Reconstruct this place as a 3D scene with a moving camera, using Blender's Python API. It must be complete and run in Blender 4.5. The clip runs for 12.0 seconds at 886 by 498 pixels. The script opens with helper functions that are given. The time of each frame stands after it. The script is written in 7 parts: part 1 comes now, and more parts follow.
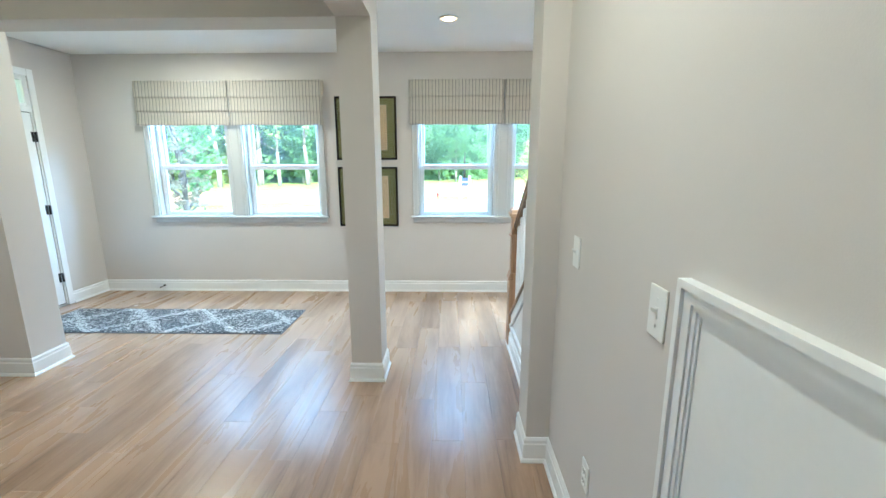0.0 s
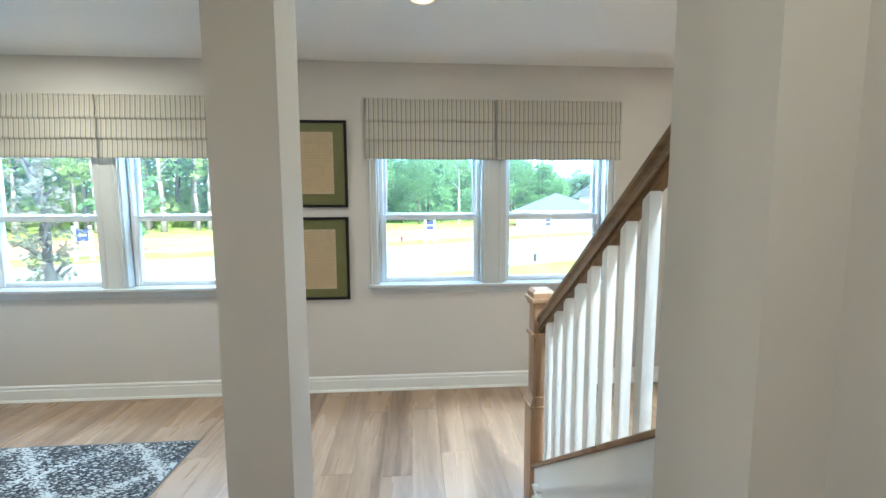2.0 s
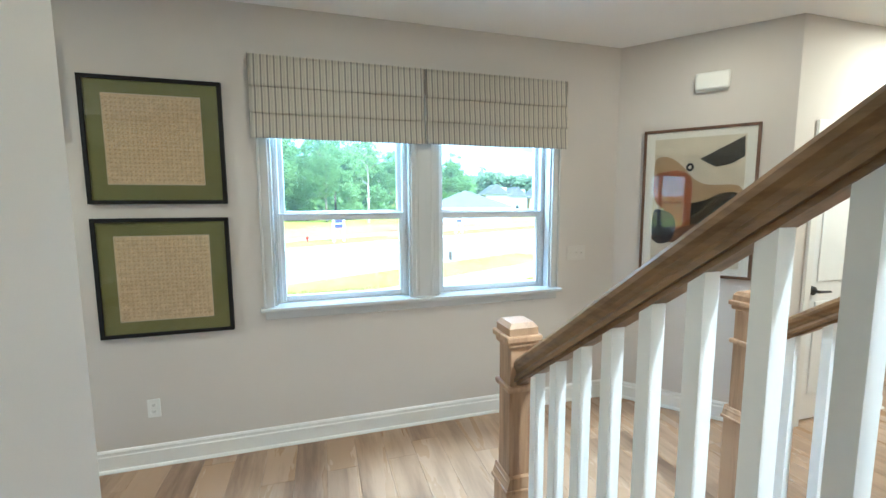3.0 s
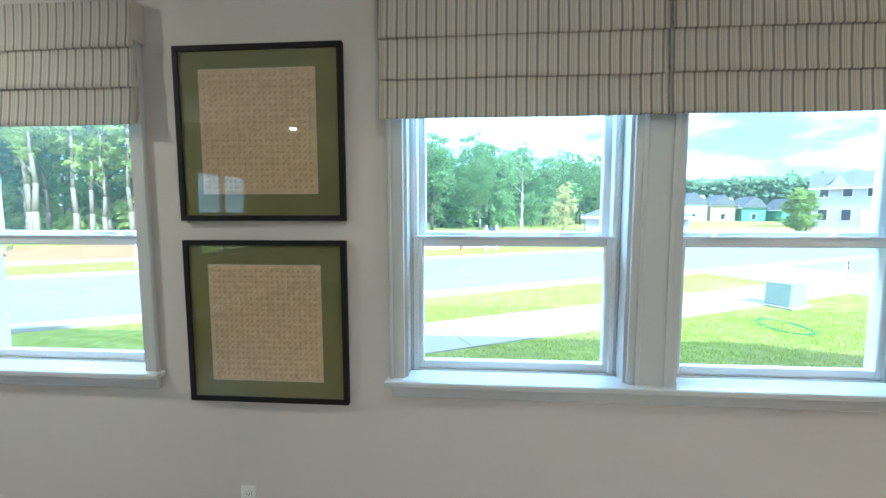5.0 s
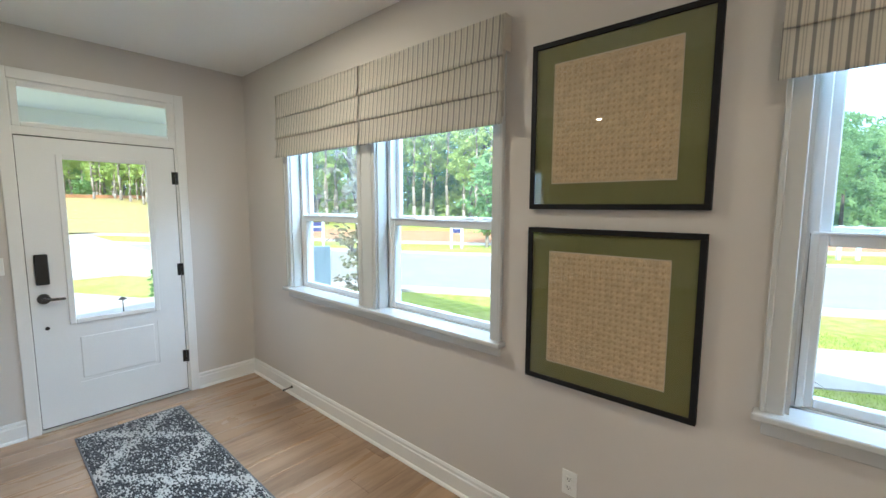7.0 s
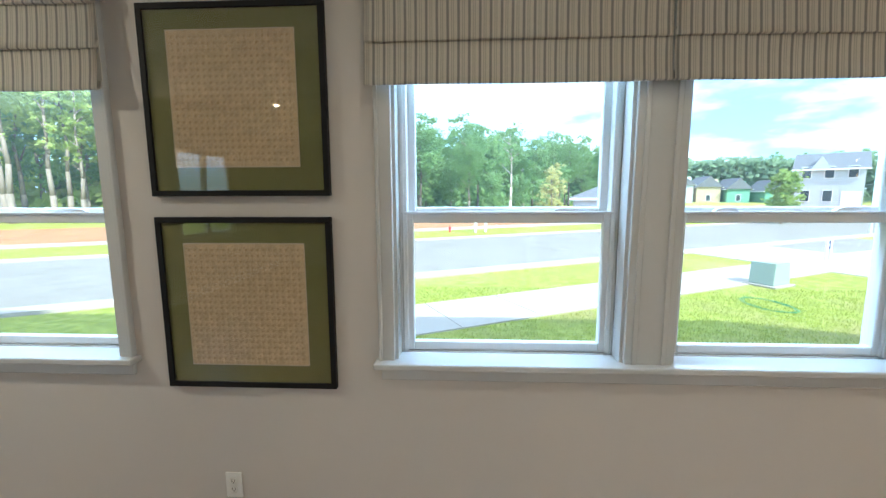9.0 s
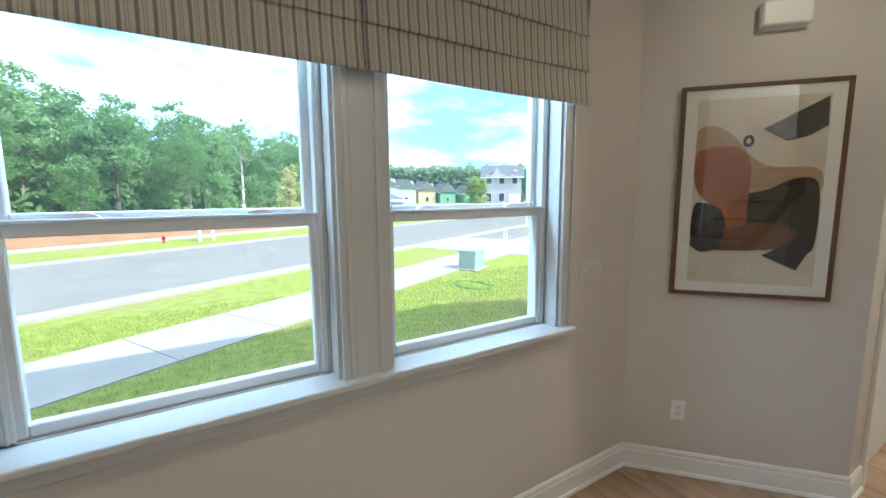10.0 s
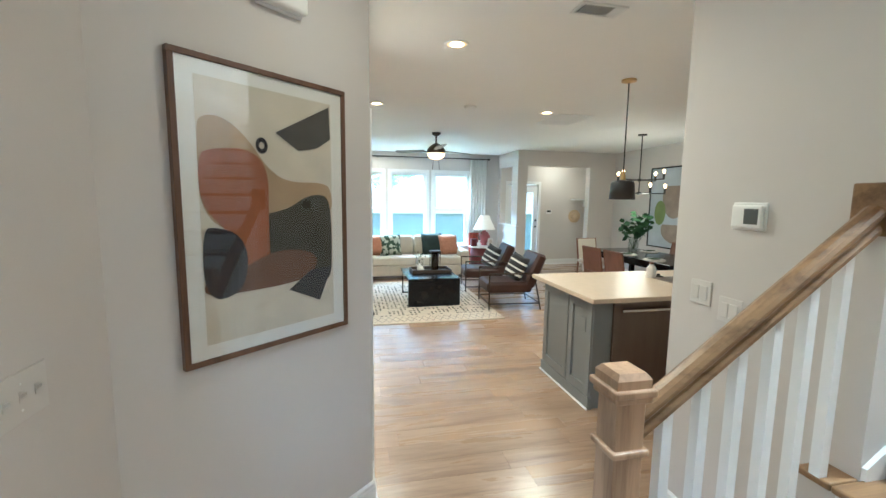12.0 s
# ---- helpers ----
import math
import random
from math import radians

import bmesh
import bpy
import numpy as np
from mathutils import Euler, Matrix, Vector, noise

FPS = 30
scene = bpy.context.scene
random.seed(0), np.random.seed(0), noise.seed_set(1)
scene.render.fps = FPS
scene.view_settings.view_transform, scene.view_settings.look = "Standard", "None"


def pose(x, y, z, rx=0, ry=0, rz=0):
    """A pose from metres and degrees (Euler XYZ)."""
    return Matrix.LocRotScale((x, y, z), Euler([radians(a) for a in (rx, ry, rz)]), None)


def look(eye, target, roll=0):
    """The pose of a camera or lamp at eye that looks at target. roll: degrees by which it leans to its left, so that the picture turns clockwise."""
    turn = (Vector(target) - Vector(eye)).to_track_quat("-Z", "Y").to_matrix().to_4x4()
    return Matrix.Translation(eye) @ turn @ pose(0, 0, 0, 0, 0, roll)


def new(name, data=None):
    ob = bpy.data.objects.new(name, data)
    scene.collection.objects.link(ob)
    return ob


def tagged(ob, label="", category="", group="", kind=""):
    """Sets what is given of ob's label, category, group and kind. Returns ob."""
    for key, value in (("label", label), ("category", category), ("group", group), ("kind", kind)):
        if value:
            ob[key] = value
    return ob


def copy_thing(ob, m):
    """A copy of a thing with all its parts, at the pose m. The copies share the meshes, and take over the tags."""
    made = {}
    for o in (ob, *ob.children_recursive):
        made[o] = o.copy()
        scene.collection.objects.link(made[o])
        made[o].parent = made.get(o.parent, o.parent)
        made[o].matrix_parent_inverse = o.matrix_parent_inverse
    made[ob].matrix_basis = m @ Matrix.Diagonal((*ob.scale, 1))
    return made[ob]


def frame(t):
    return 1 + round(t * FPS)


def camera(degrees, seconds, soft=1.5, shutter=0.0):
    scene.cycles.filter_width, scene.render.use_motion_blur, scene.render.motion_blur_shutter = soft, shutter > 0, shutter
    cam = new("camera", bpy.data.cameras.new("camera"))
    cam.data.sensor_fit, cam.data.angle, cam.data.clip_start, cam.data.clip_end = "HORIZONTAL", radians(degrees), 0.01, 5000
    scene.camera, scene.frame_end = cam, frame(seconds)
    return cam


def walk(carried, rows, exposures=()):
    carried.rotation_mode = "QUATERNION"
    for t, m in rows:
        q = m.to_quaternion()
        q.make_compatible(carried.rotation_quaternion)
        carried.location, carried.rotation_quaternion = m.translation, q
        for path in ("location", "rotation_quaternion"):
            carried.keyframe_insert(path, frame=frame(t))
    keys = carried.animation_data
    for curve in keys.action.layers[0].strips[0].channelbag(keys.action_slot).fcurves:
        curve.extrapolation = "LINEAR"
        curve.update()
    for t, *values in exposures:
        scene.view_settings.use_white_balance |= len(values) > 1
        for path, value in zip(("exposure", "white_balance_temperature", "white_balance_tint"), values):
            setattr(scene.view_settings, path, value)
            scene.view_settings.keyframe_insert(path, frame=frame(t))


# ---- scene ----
cam = camera(94.1, 12.0)
PATH = [
    (0, (0.336, 0.054, 1.515), (0.296, 2.014, 1.118), -0.1),
    (0.5, (0.293, 0.37, 1.534), (0.165, 2.34, 1.213), -0.1),
    (1, (0.251, 0.711, 1.591), (0.161, 2.694, 1.344), -0.1),
    (1.5, (0.296, 1.096, 1.607), (0.267, 3.085, 1.398), 0.0),
    (2, (0.254, 1.446, 1.578), (0.391, 3.432, 1.376), -0.2),
    (2.5, (0.231, 1.796, 1.583), (0.566, 3.755, 1.365), -0.3),
    (2.7, (0.242, 1.938, 1.572), (0.656, 3.882, 1.35), -0.3),
    (3.7, (0.245, 2.686, 1.582), (1.045, 4.506, 1.385), -0.3),
    (4.3, (0.236, 3.049, 1.615), (0.864, 4.937, 1.412), -0.2),
    (4.5, (0.27, 3.146, 1.625), (0.687, 5.092, 1.429), -0.1),
    (5, (0.228, 3.273, 1.614), (0.077, 5.259, 1.436), -0.1),
    (5.5, (0.119, 3.279, 1.597), (-0.567, 5.148, 1.409), 0.1),
    (6, (0.021, 3.268, 1.59), (-1.061, 4.939, 1.393), 0.2),
    (6.5, (-0.018, 3.255, 1.587), (-1.341, 4.741, 1.39), 0.1),
    (6.7, (-0.046, 3.242, 1.59), (-1.39, 4.709, 1.387), 0.2),
    (7.5, (0.0, 3.277, 1.594), (-1.184, 4.871, 1.362), 0.1),
    (8.3, (0.066, 3.315, 1.598), (-0.661, 5.158, 1.328), -0.1),
    (8.5, (0.116, 3.331, 1.588), (-0.468, 5.226, 1.322), -0.3),
    (9, (0.213, 3.353, 1.585), (0.116, 5.333, 1.321), -0.2),
    (9.5, (0.316, 3.408, 1.58), (0.774, 5.338, 1.324), -0.3),
    (10, (0.407, 3.561, 1.57), (1.454, 5.246, 1.312), -0.4),
    (10.5, (0.527, 3.757, 1.579), (2.083, 4.987, 1.323), -0.2),
    (11, (0.717, 3.915, 1.57), (2.59, 4.565, 1.306), -0.1),
    (11.5, (0.922, 4.059, 1.601), (2.904, 4.102, 1.335), 0.3),
    (12, (1.097, 4.199, 1.63), (3.038, 3.775, 1.394), 0.7),
]
walk(cam, [(t, look(eye, target, roll)) for t, eye, target, roll in PATH],
     [(0.0, 1.84, 4450, -6), (1.0, 1.40, 4650, -5), (1.5, 1.36, 4650, -5), (2.5, 1.44, 4700, -5), (4.5, 1.32, 4200, -9), (5.5, 0.85, 4950, -2), (6.0, 0.86, 5000, -1), (6.5, 1.0, 5100, 1), (8.5, 0.88, 5000, -1), (9.5, 0.70, 5100, 0), (10.0, 0.55, 5100, 0),
      (10.5, 0.34, 6000, 3), (11.2, 0.50, 5600, 3), (11.5, 0.66, 5150, 1), (12.0, 1.20, 4600, -4)])

# ---------------------------------------------------------------- light
SUN_FROM = Vector((0.48, -0.66, 0.80)).normalized()
world = bpy.data.worlds.new("sky")
scene.world = world
world.use_nodes = True
wn, wl = world.node_tree.nodes, world.node_tree.links
wn.clear()
w_out, w_bg = wn.new("ShaderNodeOutputWorld"), wn.new("ShaderNodeBackground")
w_sky, w_co, w_map = wn.new("ShaderNodeTexSky"), wn.new("ShaderNodeTexCoord"), wn.new("ShaderNodeMapping")
w_noise, w_ramp, w_mix = wn.new("ShaderNodeTexNoise"), wn.new("ShaderNodeValToRGB"), wn.new("ShaderNodeMix")
w_sky.sky_type, w_sky.sun_disc = "NISHITA", False
w_sky.sun_elevation = math.asin(SUN_FROM.z)
w_sky.sun_rotation = math.atan2(SUN_FROM.x, SUN_FROM.y)
w_map.inputs["Scale"].default_value = (1.0, 1.0, 3.2)
w_noise.inputs["Scale"].default_value = 2.6
w_noise.inputs["Detail"].default_value = 9.0
w_noise.inputs["Roughness"].default_value = 0.58
w_ramp.color_ramp.elements[0].position, w_ramp.color_ramp.elements[1].position = 0.40, 0.63
w_ramp.color_ramp.elements[0].color = (0.10, 0.10, 0.10, 1)
w_mix.data_type = "RGBA"
w_mix.inputs["B"].default_value = (23.0, 24.0, 25.5, 1.0)
wl.new(w_co.outputs["Generated"], w_map.inputs["Vector"])
wl.new(w_map.outputs["Vector"], w_noise.inputs["Vector"])
wl.new(w_noise.outputs["Fac"], w_ramp.inputs["Fac"])
wl.new(w_ramp.outputs["Color"], w_mix.inputs["Factor"])
w_clear = wn.new("ShaderNodeMix")
w_clear.data_type, w_clear.blend_type = "RGBA", "MULTIPLY"
w_clear.inputs["Factor"].default_value = 1.0
w_clear.inputs["B"].default_value = (1.25, 1.75, 2.1, 1.0)
wl.new(w_sky.outputs["Color"], w_clear.inputs["A"])
wl.new(w_clear.outputs["Result"], w_mix.inputs["A"])
wl.new(w_mix.outputs["Result"], w_bg.inputs["Color"])
w_bg.inputs["Strength"].default_value = 0.088
wl.new(w_bg.outputs["Background"], w_out.inputs["Surface"])

sun = new("sun", bpy.data.lights.new("sun", "SUN"))
sun.data.energy, sun.data.angle, sun.data.color = 4.7, radians(0.6), (1.0, 0.90, 0.70)
sun.matrix_world = look(SUN_FROM * 60, (0, 0, 0))


def area_lamp(name, eye, target, wide, high, watts, colour):
    lamp = new(name, bpy.data.lights.new(name, "AREA"))
    lamp.data.shape, lamp.data.size, lamp.data.size_y = "RECTANGLE", wide, high
    lamp.data.energy, lamp.data.color = watts, colour
    lamp.matrix_world = look(eye, target)
    return lamp


# sky light stand-ins: unseen lamps added by the window heads, behind the front shades
SKY_TINT = (0.72, 0.87, 1.0)
area_lamp("window_sky_light", (-2.17, 5.42, 2.62), (-2.17, 3.4, 0.9), 2.0, 0.5, 62, SKY_TINT)
area_lamp("window_sky_light", (0.925, 5.42, 2.62), (0.925, 3.4, 0.9), 2.0, 0.5, 62, SKY_TINT)
area_lamp("window_sky_light", (11.5, 2.95, 2.75), (8.0, 2.95, 0.6), 2.9, 0.5, 560, SKY_TINT)

# ---------------------------------------------------------------- materials


def mat(name, col, rough=0.5, var=0.08, scale=3.0, bump=0.0, bscale=150.0, metal=0.0, spec=0.5, stretch=(1, 1, 1), coat=0.0, sheen=0.0, rvar=0.0):
    """A painted or plain surface: large stains, fine grain, fine relief."""
    m = bpy.data.materials.new(name)
    m.use_nodes = True
    n, l = m.node_tree.nodes, m.node_tree.links
    b = n["Principled BSDF"]
    b.inputs["Roughness"].default_value, b.inputs["Metallic"].default_value = rough, metal
    b.inputs["Specular IOR Level"].default_value, b.inputs["Coat Weight"].default_value = spec, coat
    b.inputs["Sheen Weight"].default_value = sheen
    geo, mp = n.new("ShaderNodeNewGeometry"), n.new("ShaderNodeMapping")
    mp.inputs["Scale"].default_value = stretch
    l.new(geo.outputs["Position"], mp.inputs["Vector"])
    big, fine = n.new("ShaderNodeTexNoise"), n.new("ShaderNodeTexNoise")
    big.inputs["Scale"].default_value, big.inputs["Detail"].default_value = scale, 4.0
    fine.inputs["Scale"].default_value, fine.inputs["Detail"].default_value = bscale, 2.0
    l.new(mp.outputs["Vector"], big.inputs["Vector"])
    l.new(mp.outputs["Vector"], fine.inputs["Vector"])
    add = n.new("ShaderNodeMath")
    add.operation = "MULTIPLY_ADD"
    add.inputs[1].default_value = 0.4
    l.new(fine.outputs["Fac"], add.inputs[0])
    l.new(big.outputs["Fac"], add.inputs[2])
    ramp = n.new("ShaderNodeMapRange")
    ramp.inputs["From Min"].default_value, ramp.inputs["From Max"].default_value = 0.4, 1.0
    ramp.inputs["To Min"].default_value, ramp.inputs["To Max"].default_value = 1.0 - var, 1.0 + var
    l.new(add.outputs[0], ramp.inputs["Value"])
    mul = n.new("ShaderNodeMix")
    mul.data_type, mul.blend_type = "RGBA", "MULTIPLY"
    mul.inputs["Factor"].default_value = 1.0
    mul.inputs["A"].default_value = (*col, 1)
    l.new(ramp.outputs["Result"], mul.inputs["B"])
    l.new(mul.outputs["Result"], b.inputs["Base Color"])
    if rvar:
        rr = n.new("ShaderNodeMapRange")
        rr.inputs["To Min"].default_value, rr.inputs["To Max"].default_value = rough - rvar, rough + rvar
        l.new(big.outputs["Fac"], rr.inputs["Value"])
        l.new(rr.outputs["Result"], b.inputs["Roughness"])
    if bump:
        bp = n.new("ShaderNodeBump")
        bp.inputs["Strength"].default_value, bp.inputs["Distance"].default_value = min(1.0, bump), 0.002
        l.new(fine.outputs["Fac"], bp.inputs["Height"])
        l.new(bp.outputs["Normal"], b.inputs["Normal"])
    return m


def glow(name, col, strength):
    m = bpy.data.materials.new(name)
    m.use_nodes = True
    b = m.node_tree.nodes["Principled BSDF"]
    b.inputs["Base Color"].default_value = (0.8, 0.78, 0.72, 1)
    b.inputs["Emission Color"].default_value = (*col, 1)
    b.inputs["Emission Strength"].default_value = strength
    return m


def pane_mat(name, tint=(0.985, 0.995, 0.995), base=0.02, veil=0.0):
    """Thin clear glass: what lies behind it, a gloss that grows at grazing angles, and a pale veil painted for haze."""
    m = bpy.data.materials.new(name)
    m.use_nodes = True
    n, l = m.node_tree.nodes, m.node_tree.links
    n.clear()
    out, mix = n.new("ShaderNodeOutputMaterial"), n.new("ShaderNodeMixShader")
    clear, shine, fr = n.new("ShaderNodeBsdfTransparent"), n.new("ShaderNodeBsdfGlossy"), n.new("ShaderNodeLayerWeight")
    clear.inputs["Color"].default_value = (*tint, 1)
    shine.inputs["Roughness"].default_value = 0.01
    power, gain = n.new("ShaderNodeMath"), n.new("ShaderNodeMath")
    power.operation, gain.operation = "POWER", "MULTIPLY_ADD"
    power.inputs[1].default_value, gain.inputs[1].default_value, gain.inputs[2].default_value = 4.0, 0.8, base
    l.new(fr.outputs["Facing"], power.inputs[0])
    l.new(power.outputs[0], gain.inputs[0])
    l.new(gain.outputs[0], mix.inputs["Fac"])
    film_mix, film_veil = n.new("ShaderNodeMixShader"), n.new("ShaderNodeBsdfTranslucent")
    # Pale translucent share stands in for haze and glare over the view
    film_mix.inputs["Fac"].default_value = veil
    film_veil.inputs["Color"].default_value = (0.88, 0.94, 0.96, 1)
    l.new(clear.outputs[0], film_mix.inputs[1])
    l.new(film_veil.outputs[0], film_mix.inputs[2])
    l.new(film_mix.outputs[0], mix.inputs[1])
    l.new(shine.outputs[0], mix.inputs[2])
    l.new(mix.outputs[0], out.inputs["Surface"])
    return m


def wood_mat(name, dark, light, rough, along="y", scale=1.0, bump=0.15, island=False, plank=False):
    """Wood with long grain, streaks and knots; every piece has a shade and a shift of its own."""
    m = bpy.data.materials.new(name)
    m.use_nodes = True
    n, l = m.node_tree.nodes, m.node_tree.links
    b = n["Principled BSDF"]
    geo, info = n.new("ShaderNodeNewGeometry"), n.new("ShaderNodeObjectInfo")
    rnd = geo.outputs["Random Per Island"] if island else info.outputs["Random"]
    shift = n.new("ShaderNodeVectorMath")
    shift.operation = "SCALE"
    shift.inputs[0].default_value = (13.7, 41.3, 7.9)
    l.new(rnd, shift.inputs["Scale"])
    place = n.new("ShaderNodeVectorMath")
    place.operation = "ADD"
    l.new(geo.outputs["Position"], place.inputs[0])
    l.new(shift.outputs["Vector"], place.inputs[1])
    mp = n.new("ShaderNodeMapping")
    a, c = (1.3, 13.0) if plank else (1.6 * scale, 22.0 * scale)
    if plank:
        b.inputs["Coat Weight"].default_value, b.inputs["Coat Roughness"].default_value = 0.45, 0.27
    mp.inputs["Scale"].default_value = {"x": (a, c, c), "y": (c, a, c), "z": (c, c, a)}[along]
    l.new(place.outputs["Vector"], mp.inputs["Vector"])
    g1, g2, g3 = (n.new("ShaderNodeTexNoise") for _ in range(3))
    for g, s, d, r in ((g1, 0.42, 5.0, 0.6), (g2, 2.4, 4.0, 0.62), (g3, 0.11, 3.0, 0.5)):
        g.inputs["Scale"].default_value, g.inputs["Detail"].default_value, g.inputs["Roughness"].default_value = s, d, r
        g.inputs["Distortion"].default_value = 0.6
        l.new(mp.outputs["Vector"], g.inputs["Vector"])
    s1 = n.new("ShaderNodeMath")
    s1.operation = "MULTIPLY_ADD"
    s1.inputs[1].default_value = 0.35
    l.new(g2.outputs["Fac"], s1.inputs[0])
    l.new(g1.outputs["Fac"], s1.inputs[2])
    s2 = n.new("ShaderNodeMath")
    s2.operation = "MULTIPLY_ADD"
    s2.inputs[1].default_value = 0.55
    l.new(g3.outputs["Fac"], s2.inputs[0])
    l.new(s1.outputs[0], s2.inputs[2])
    ramp = n.new("ShaderNodeValToRGB")
    ramp.color_ramp.elements[0].position, ramp.color_ramp.elements[1].position = 0.70, 1.08
    ramp.color_ramp.elements[0].color, ramp.color_ramp.elements[1].color = (*dark, 1), (*light, 1)
    l.new(s2.outputs[0], ramp.inputs["Fac"])
    tone = n.new("ShaderNodeMapRange")
    tone.inputs["To Min"].default_value, tone.inputs["To Max"].default_value = (0.93, 1.06) if plank else (0.92, 1.06)
    l.new(rnd, tone.inputs["Value"])
    mul = n.new("ShaderNodeMix")
    mul.data_type, mul.blend_type = "RGBA", "MULTIPLY"
    mul.inputs["Factor"].default_value = 1.0
    l.new(ramp.outputs["Color"], mul.inputs["A"])
    l.new(tone.outputs["Result"], mul.inputs["B"])
    l.new(mul.outputs["Result"], b.inputs["Base Color"])
    rr = n.new("ShaderNodeMapRange")
    rr.inputs["To Min"].default_value, rr.inputs["To Max"].default_value = rough + 0.07, rough - 0.05
    l.new(g1.outputs["Fac"], rr.inputs["Value"])
    l.new(rr.outputs["Result"], b.inputs["Roughness"])
    bp = n.new("ShaderNodeBump")
    bp.inputs["Strength"].default_value, bp.inputs["Distance"].default_value = bump, 0.001
    l.new(g2.outputs["Fac"], bp.inputs["Height"])
    l.new(bp.outputs["Normal"], b.inputs["Normal"])
    return m


WALL = mat("wall_paint", (0.600, 0.566, 0.532), 0.75, 0.03, 1.2, 0.12, 320)
CEIL = mat("ceiling_paint", (0.85, 0.845, 0.83), 0.85, 0.02, 1.0, 0.15, 260)
TRIM = mat("white_trim_paint", (0.79, 0.79, 0.78), 0.38, 0.03, 2.0, 0.03, 60)
VINYL = mat("white_window_vinyl", (0.70, 0.72, 0.74), 0.34, 0.02, 2.0)
# White trim greyed: the shade of the backlit window trim is in its colour
SHADED_CASING = mat("window_trim_paint", (0.58, 0.59, 0.59), 0.22, 0.03, 2.0, 0.03, 60, coat=0.5)
DOORPAINT = mat("white_door_paint", (0.80, 0.81, 0.82), 0.38, 0.03, 2.0, 0.04, 90)
PLASTIC = mat("white_plastic", (0.80, 0.80, 0.78), 0.35, 0.02, 4.0)
BLACK = mat("black_metal", (0.015, 0.014, 0.014), 0.38, 0.1, 8.0, 0.05, 200)
BLACKFRAME = mat("black_frame_wood", (0.009, 0.009, 0.010), 0.6, 0.2, 6.0, 0.2, 120, spec=0.22)
GLASS = pane_mat("clear_glass", veil=0.016)
PICTUREGLASS = pane_mat("picture_glass", (0.98, 0.98, 0.97), 0.05)
FLOORWOOD = wood_mat("oak_plank", (0.180, 0.109, 0.065), (0.378, 0.257, 0.163), 0.27, "y", 1.0, 0.12, plank=True)
FLOORWOOD_FAR = wood_mat("oak_plank_far", (0.180, 0.109, 0.065), (0.378, 0.257, 0.163), 0.27, "y", 1.0, 0.12, island=True, plank=True)
STAIRWOOD = wood_mat("stained_oak", (0.105, 0.054, 0.021), (0.25, 0.148, 0.066), 0.34, "y", 1.6, 0.2)
NEWELWOOD = wood_mat("stained_oak_upright", (0.185, 0.100, 0.050), (0.41, 0.26, 0.148), 0.38, "z", 1.6, 0.2)
SUBFLOOR = mat("subfloor", (0.10, 0.065, 0.04), 0.9)


# ---------------------------------------------------------------- mesh helpers
def bx(bm, x0, x1, y0, y1, z0, z1):
    v = [bm.verts.new(p) for p in ((x0, y0, z0), (x1, y0, z0), (x1, y1, z0), (x0, y1, z0), (x0, y0, z1), (x1, y0, z1), (x1, y1, z1), (x0, y1, z1))]
    for f in ((0, 3, 2, 1), (4, 5, 6, 7), (0, 1, 5, 4), (1, 2, 6, 5), (2, 3, 7, 6), (3, 0, 4, 7)):
        bm.faces.new([v[i] for i in f])
    return v


def box(x0, x1, y0, y1, z0, z1, bevel=0.0, seg=1):
    bm = bmesh.new()
    bx(bm, x0, x1, y0, y1, z0, z1)
    if bevel:
        bmesh.ops.bevel(bm, geom=bm.edges[:], offset=bevel, segments=seg, affect="EDGES", profile=0.5)
    return bm


def prism(points, axis, a, b, bevel=0.0):
    """A flat outline drawn out along an axis: x takes (y, z), y takes (x, z), z takes (x, y)."""
    bm = bmesh.new()
    lay = {"x": lambda p, d: (d, p[0], p[1]), "y": lambda p, d: (p[0], d, p[1]), "z": lambda p, d: (p[0], p[1], d)}[axis]
    lo, hi = [bm.verts.new(lay(p, a)) for p in points], [bm.verts.new(lay(p, b)) for p in points]
    bm.faces.new(lo)
    bm.faces.new(hi[::-1])
    for i in range(len(points)):
        j = (i + 1) % len(points)
        bm.faces.new((lo[i], hi[i], hi[j], lo[j]))
    if bevel:
        bmesh.ops.bevel(bm, geom=bm.edges[:], offset=bevel, segments=1, affect="EDGES", profile=0.5)
    return bm


def lathe(profile, steps=24, bm=None, x=0.0, y=0.0):
    """Turned round the upright axis: profile of (radius, height)."""
    bm = bm or bmesh.new()
    rings = []
    for r, z in profile:
        if r < 1e-5:
            rings.append([bm.verts.new((x, y, z))])
        else:
            rings.append([bm.verts.new((x + r * math.cos(2 * math.pi * i / steps), y + r * math.sin(2 * math.pi * i / steps), z)) for i in range(steps)])
    for p, q in zip(rings, rings[1:]):
        for i in range(steps):
            j = (i + 1) % steps
            if len(p) == 1 and len(q) > 1:
                bm.faces.new((p[0], q[i], q[j]))
            elif len(q) == 1 and len(p) > 1:
                bm.faces.new((p[i], p[j], q[0]))
            elif len(p) > 1:
                bm.faces.new((p[i], p[j], q[j], q[i]))
    return bm


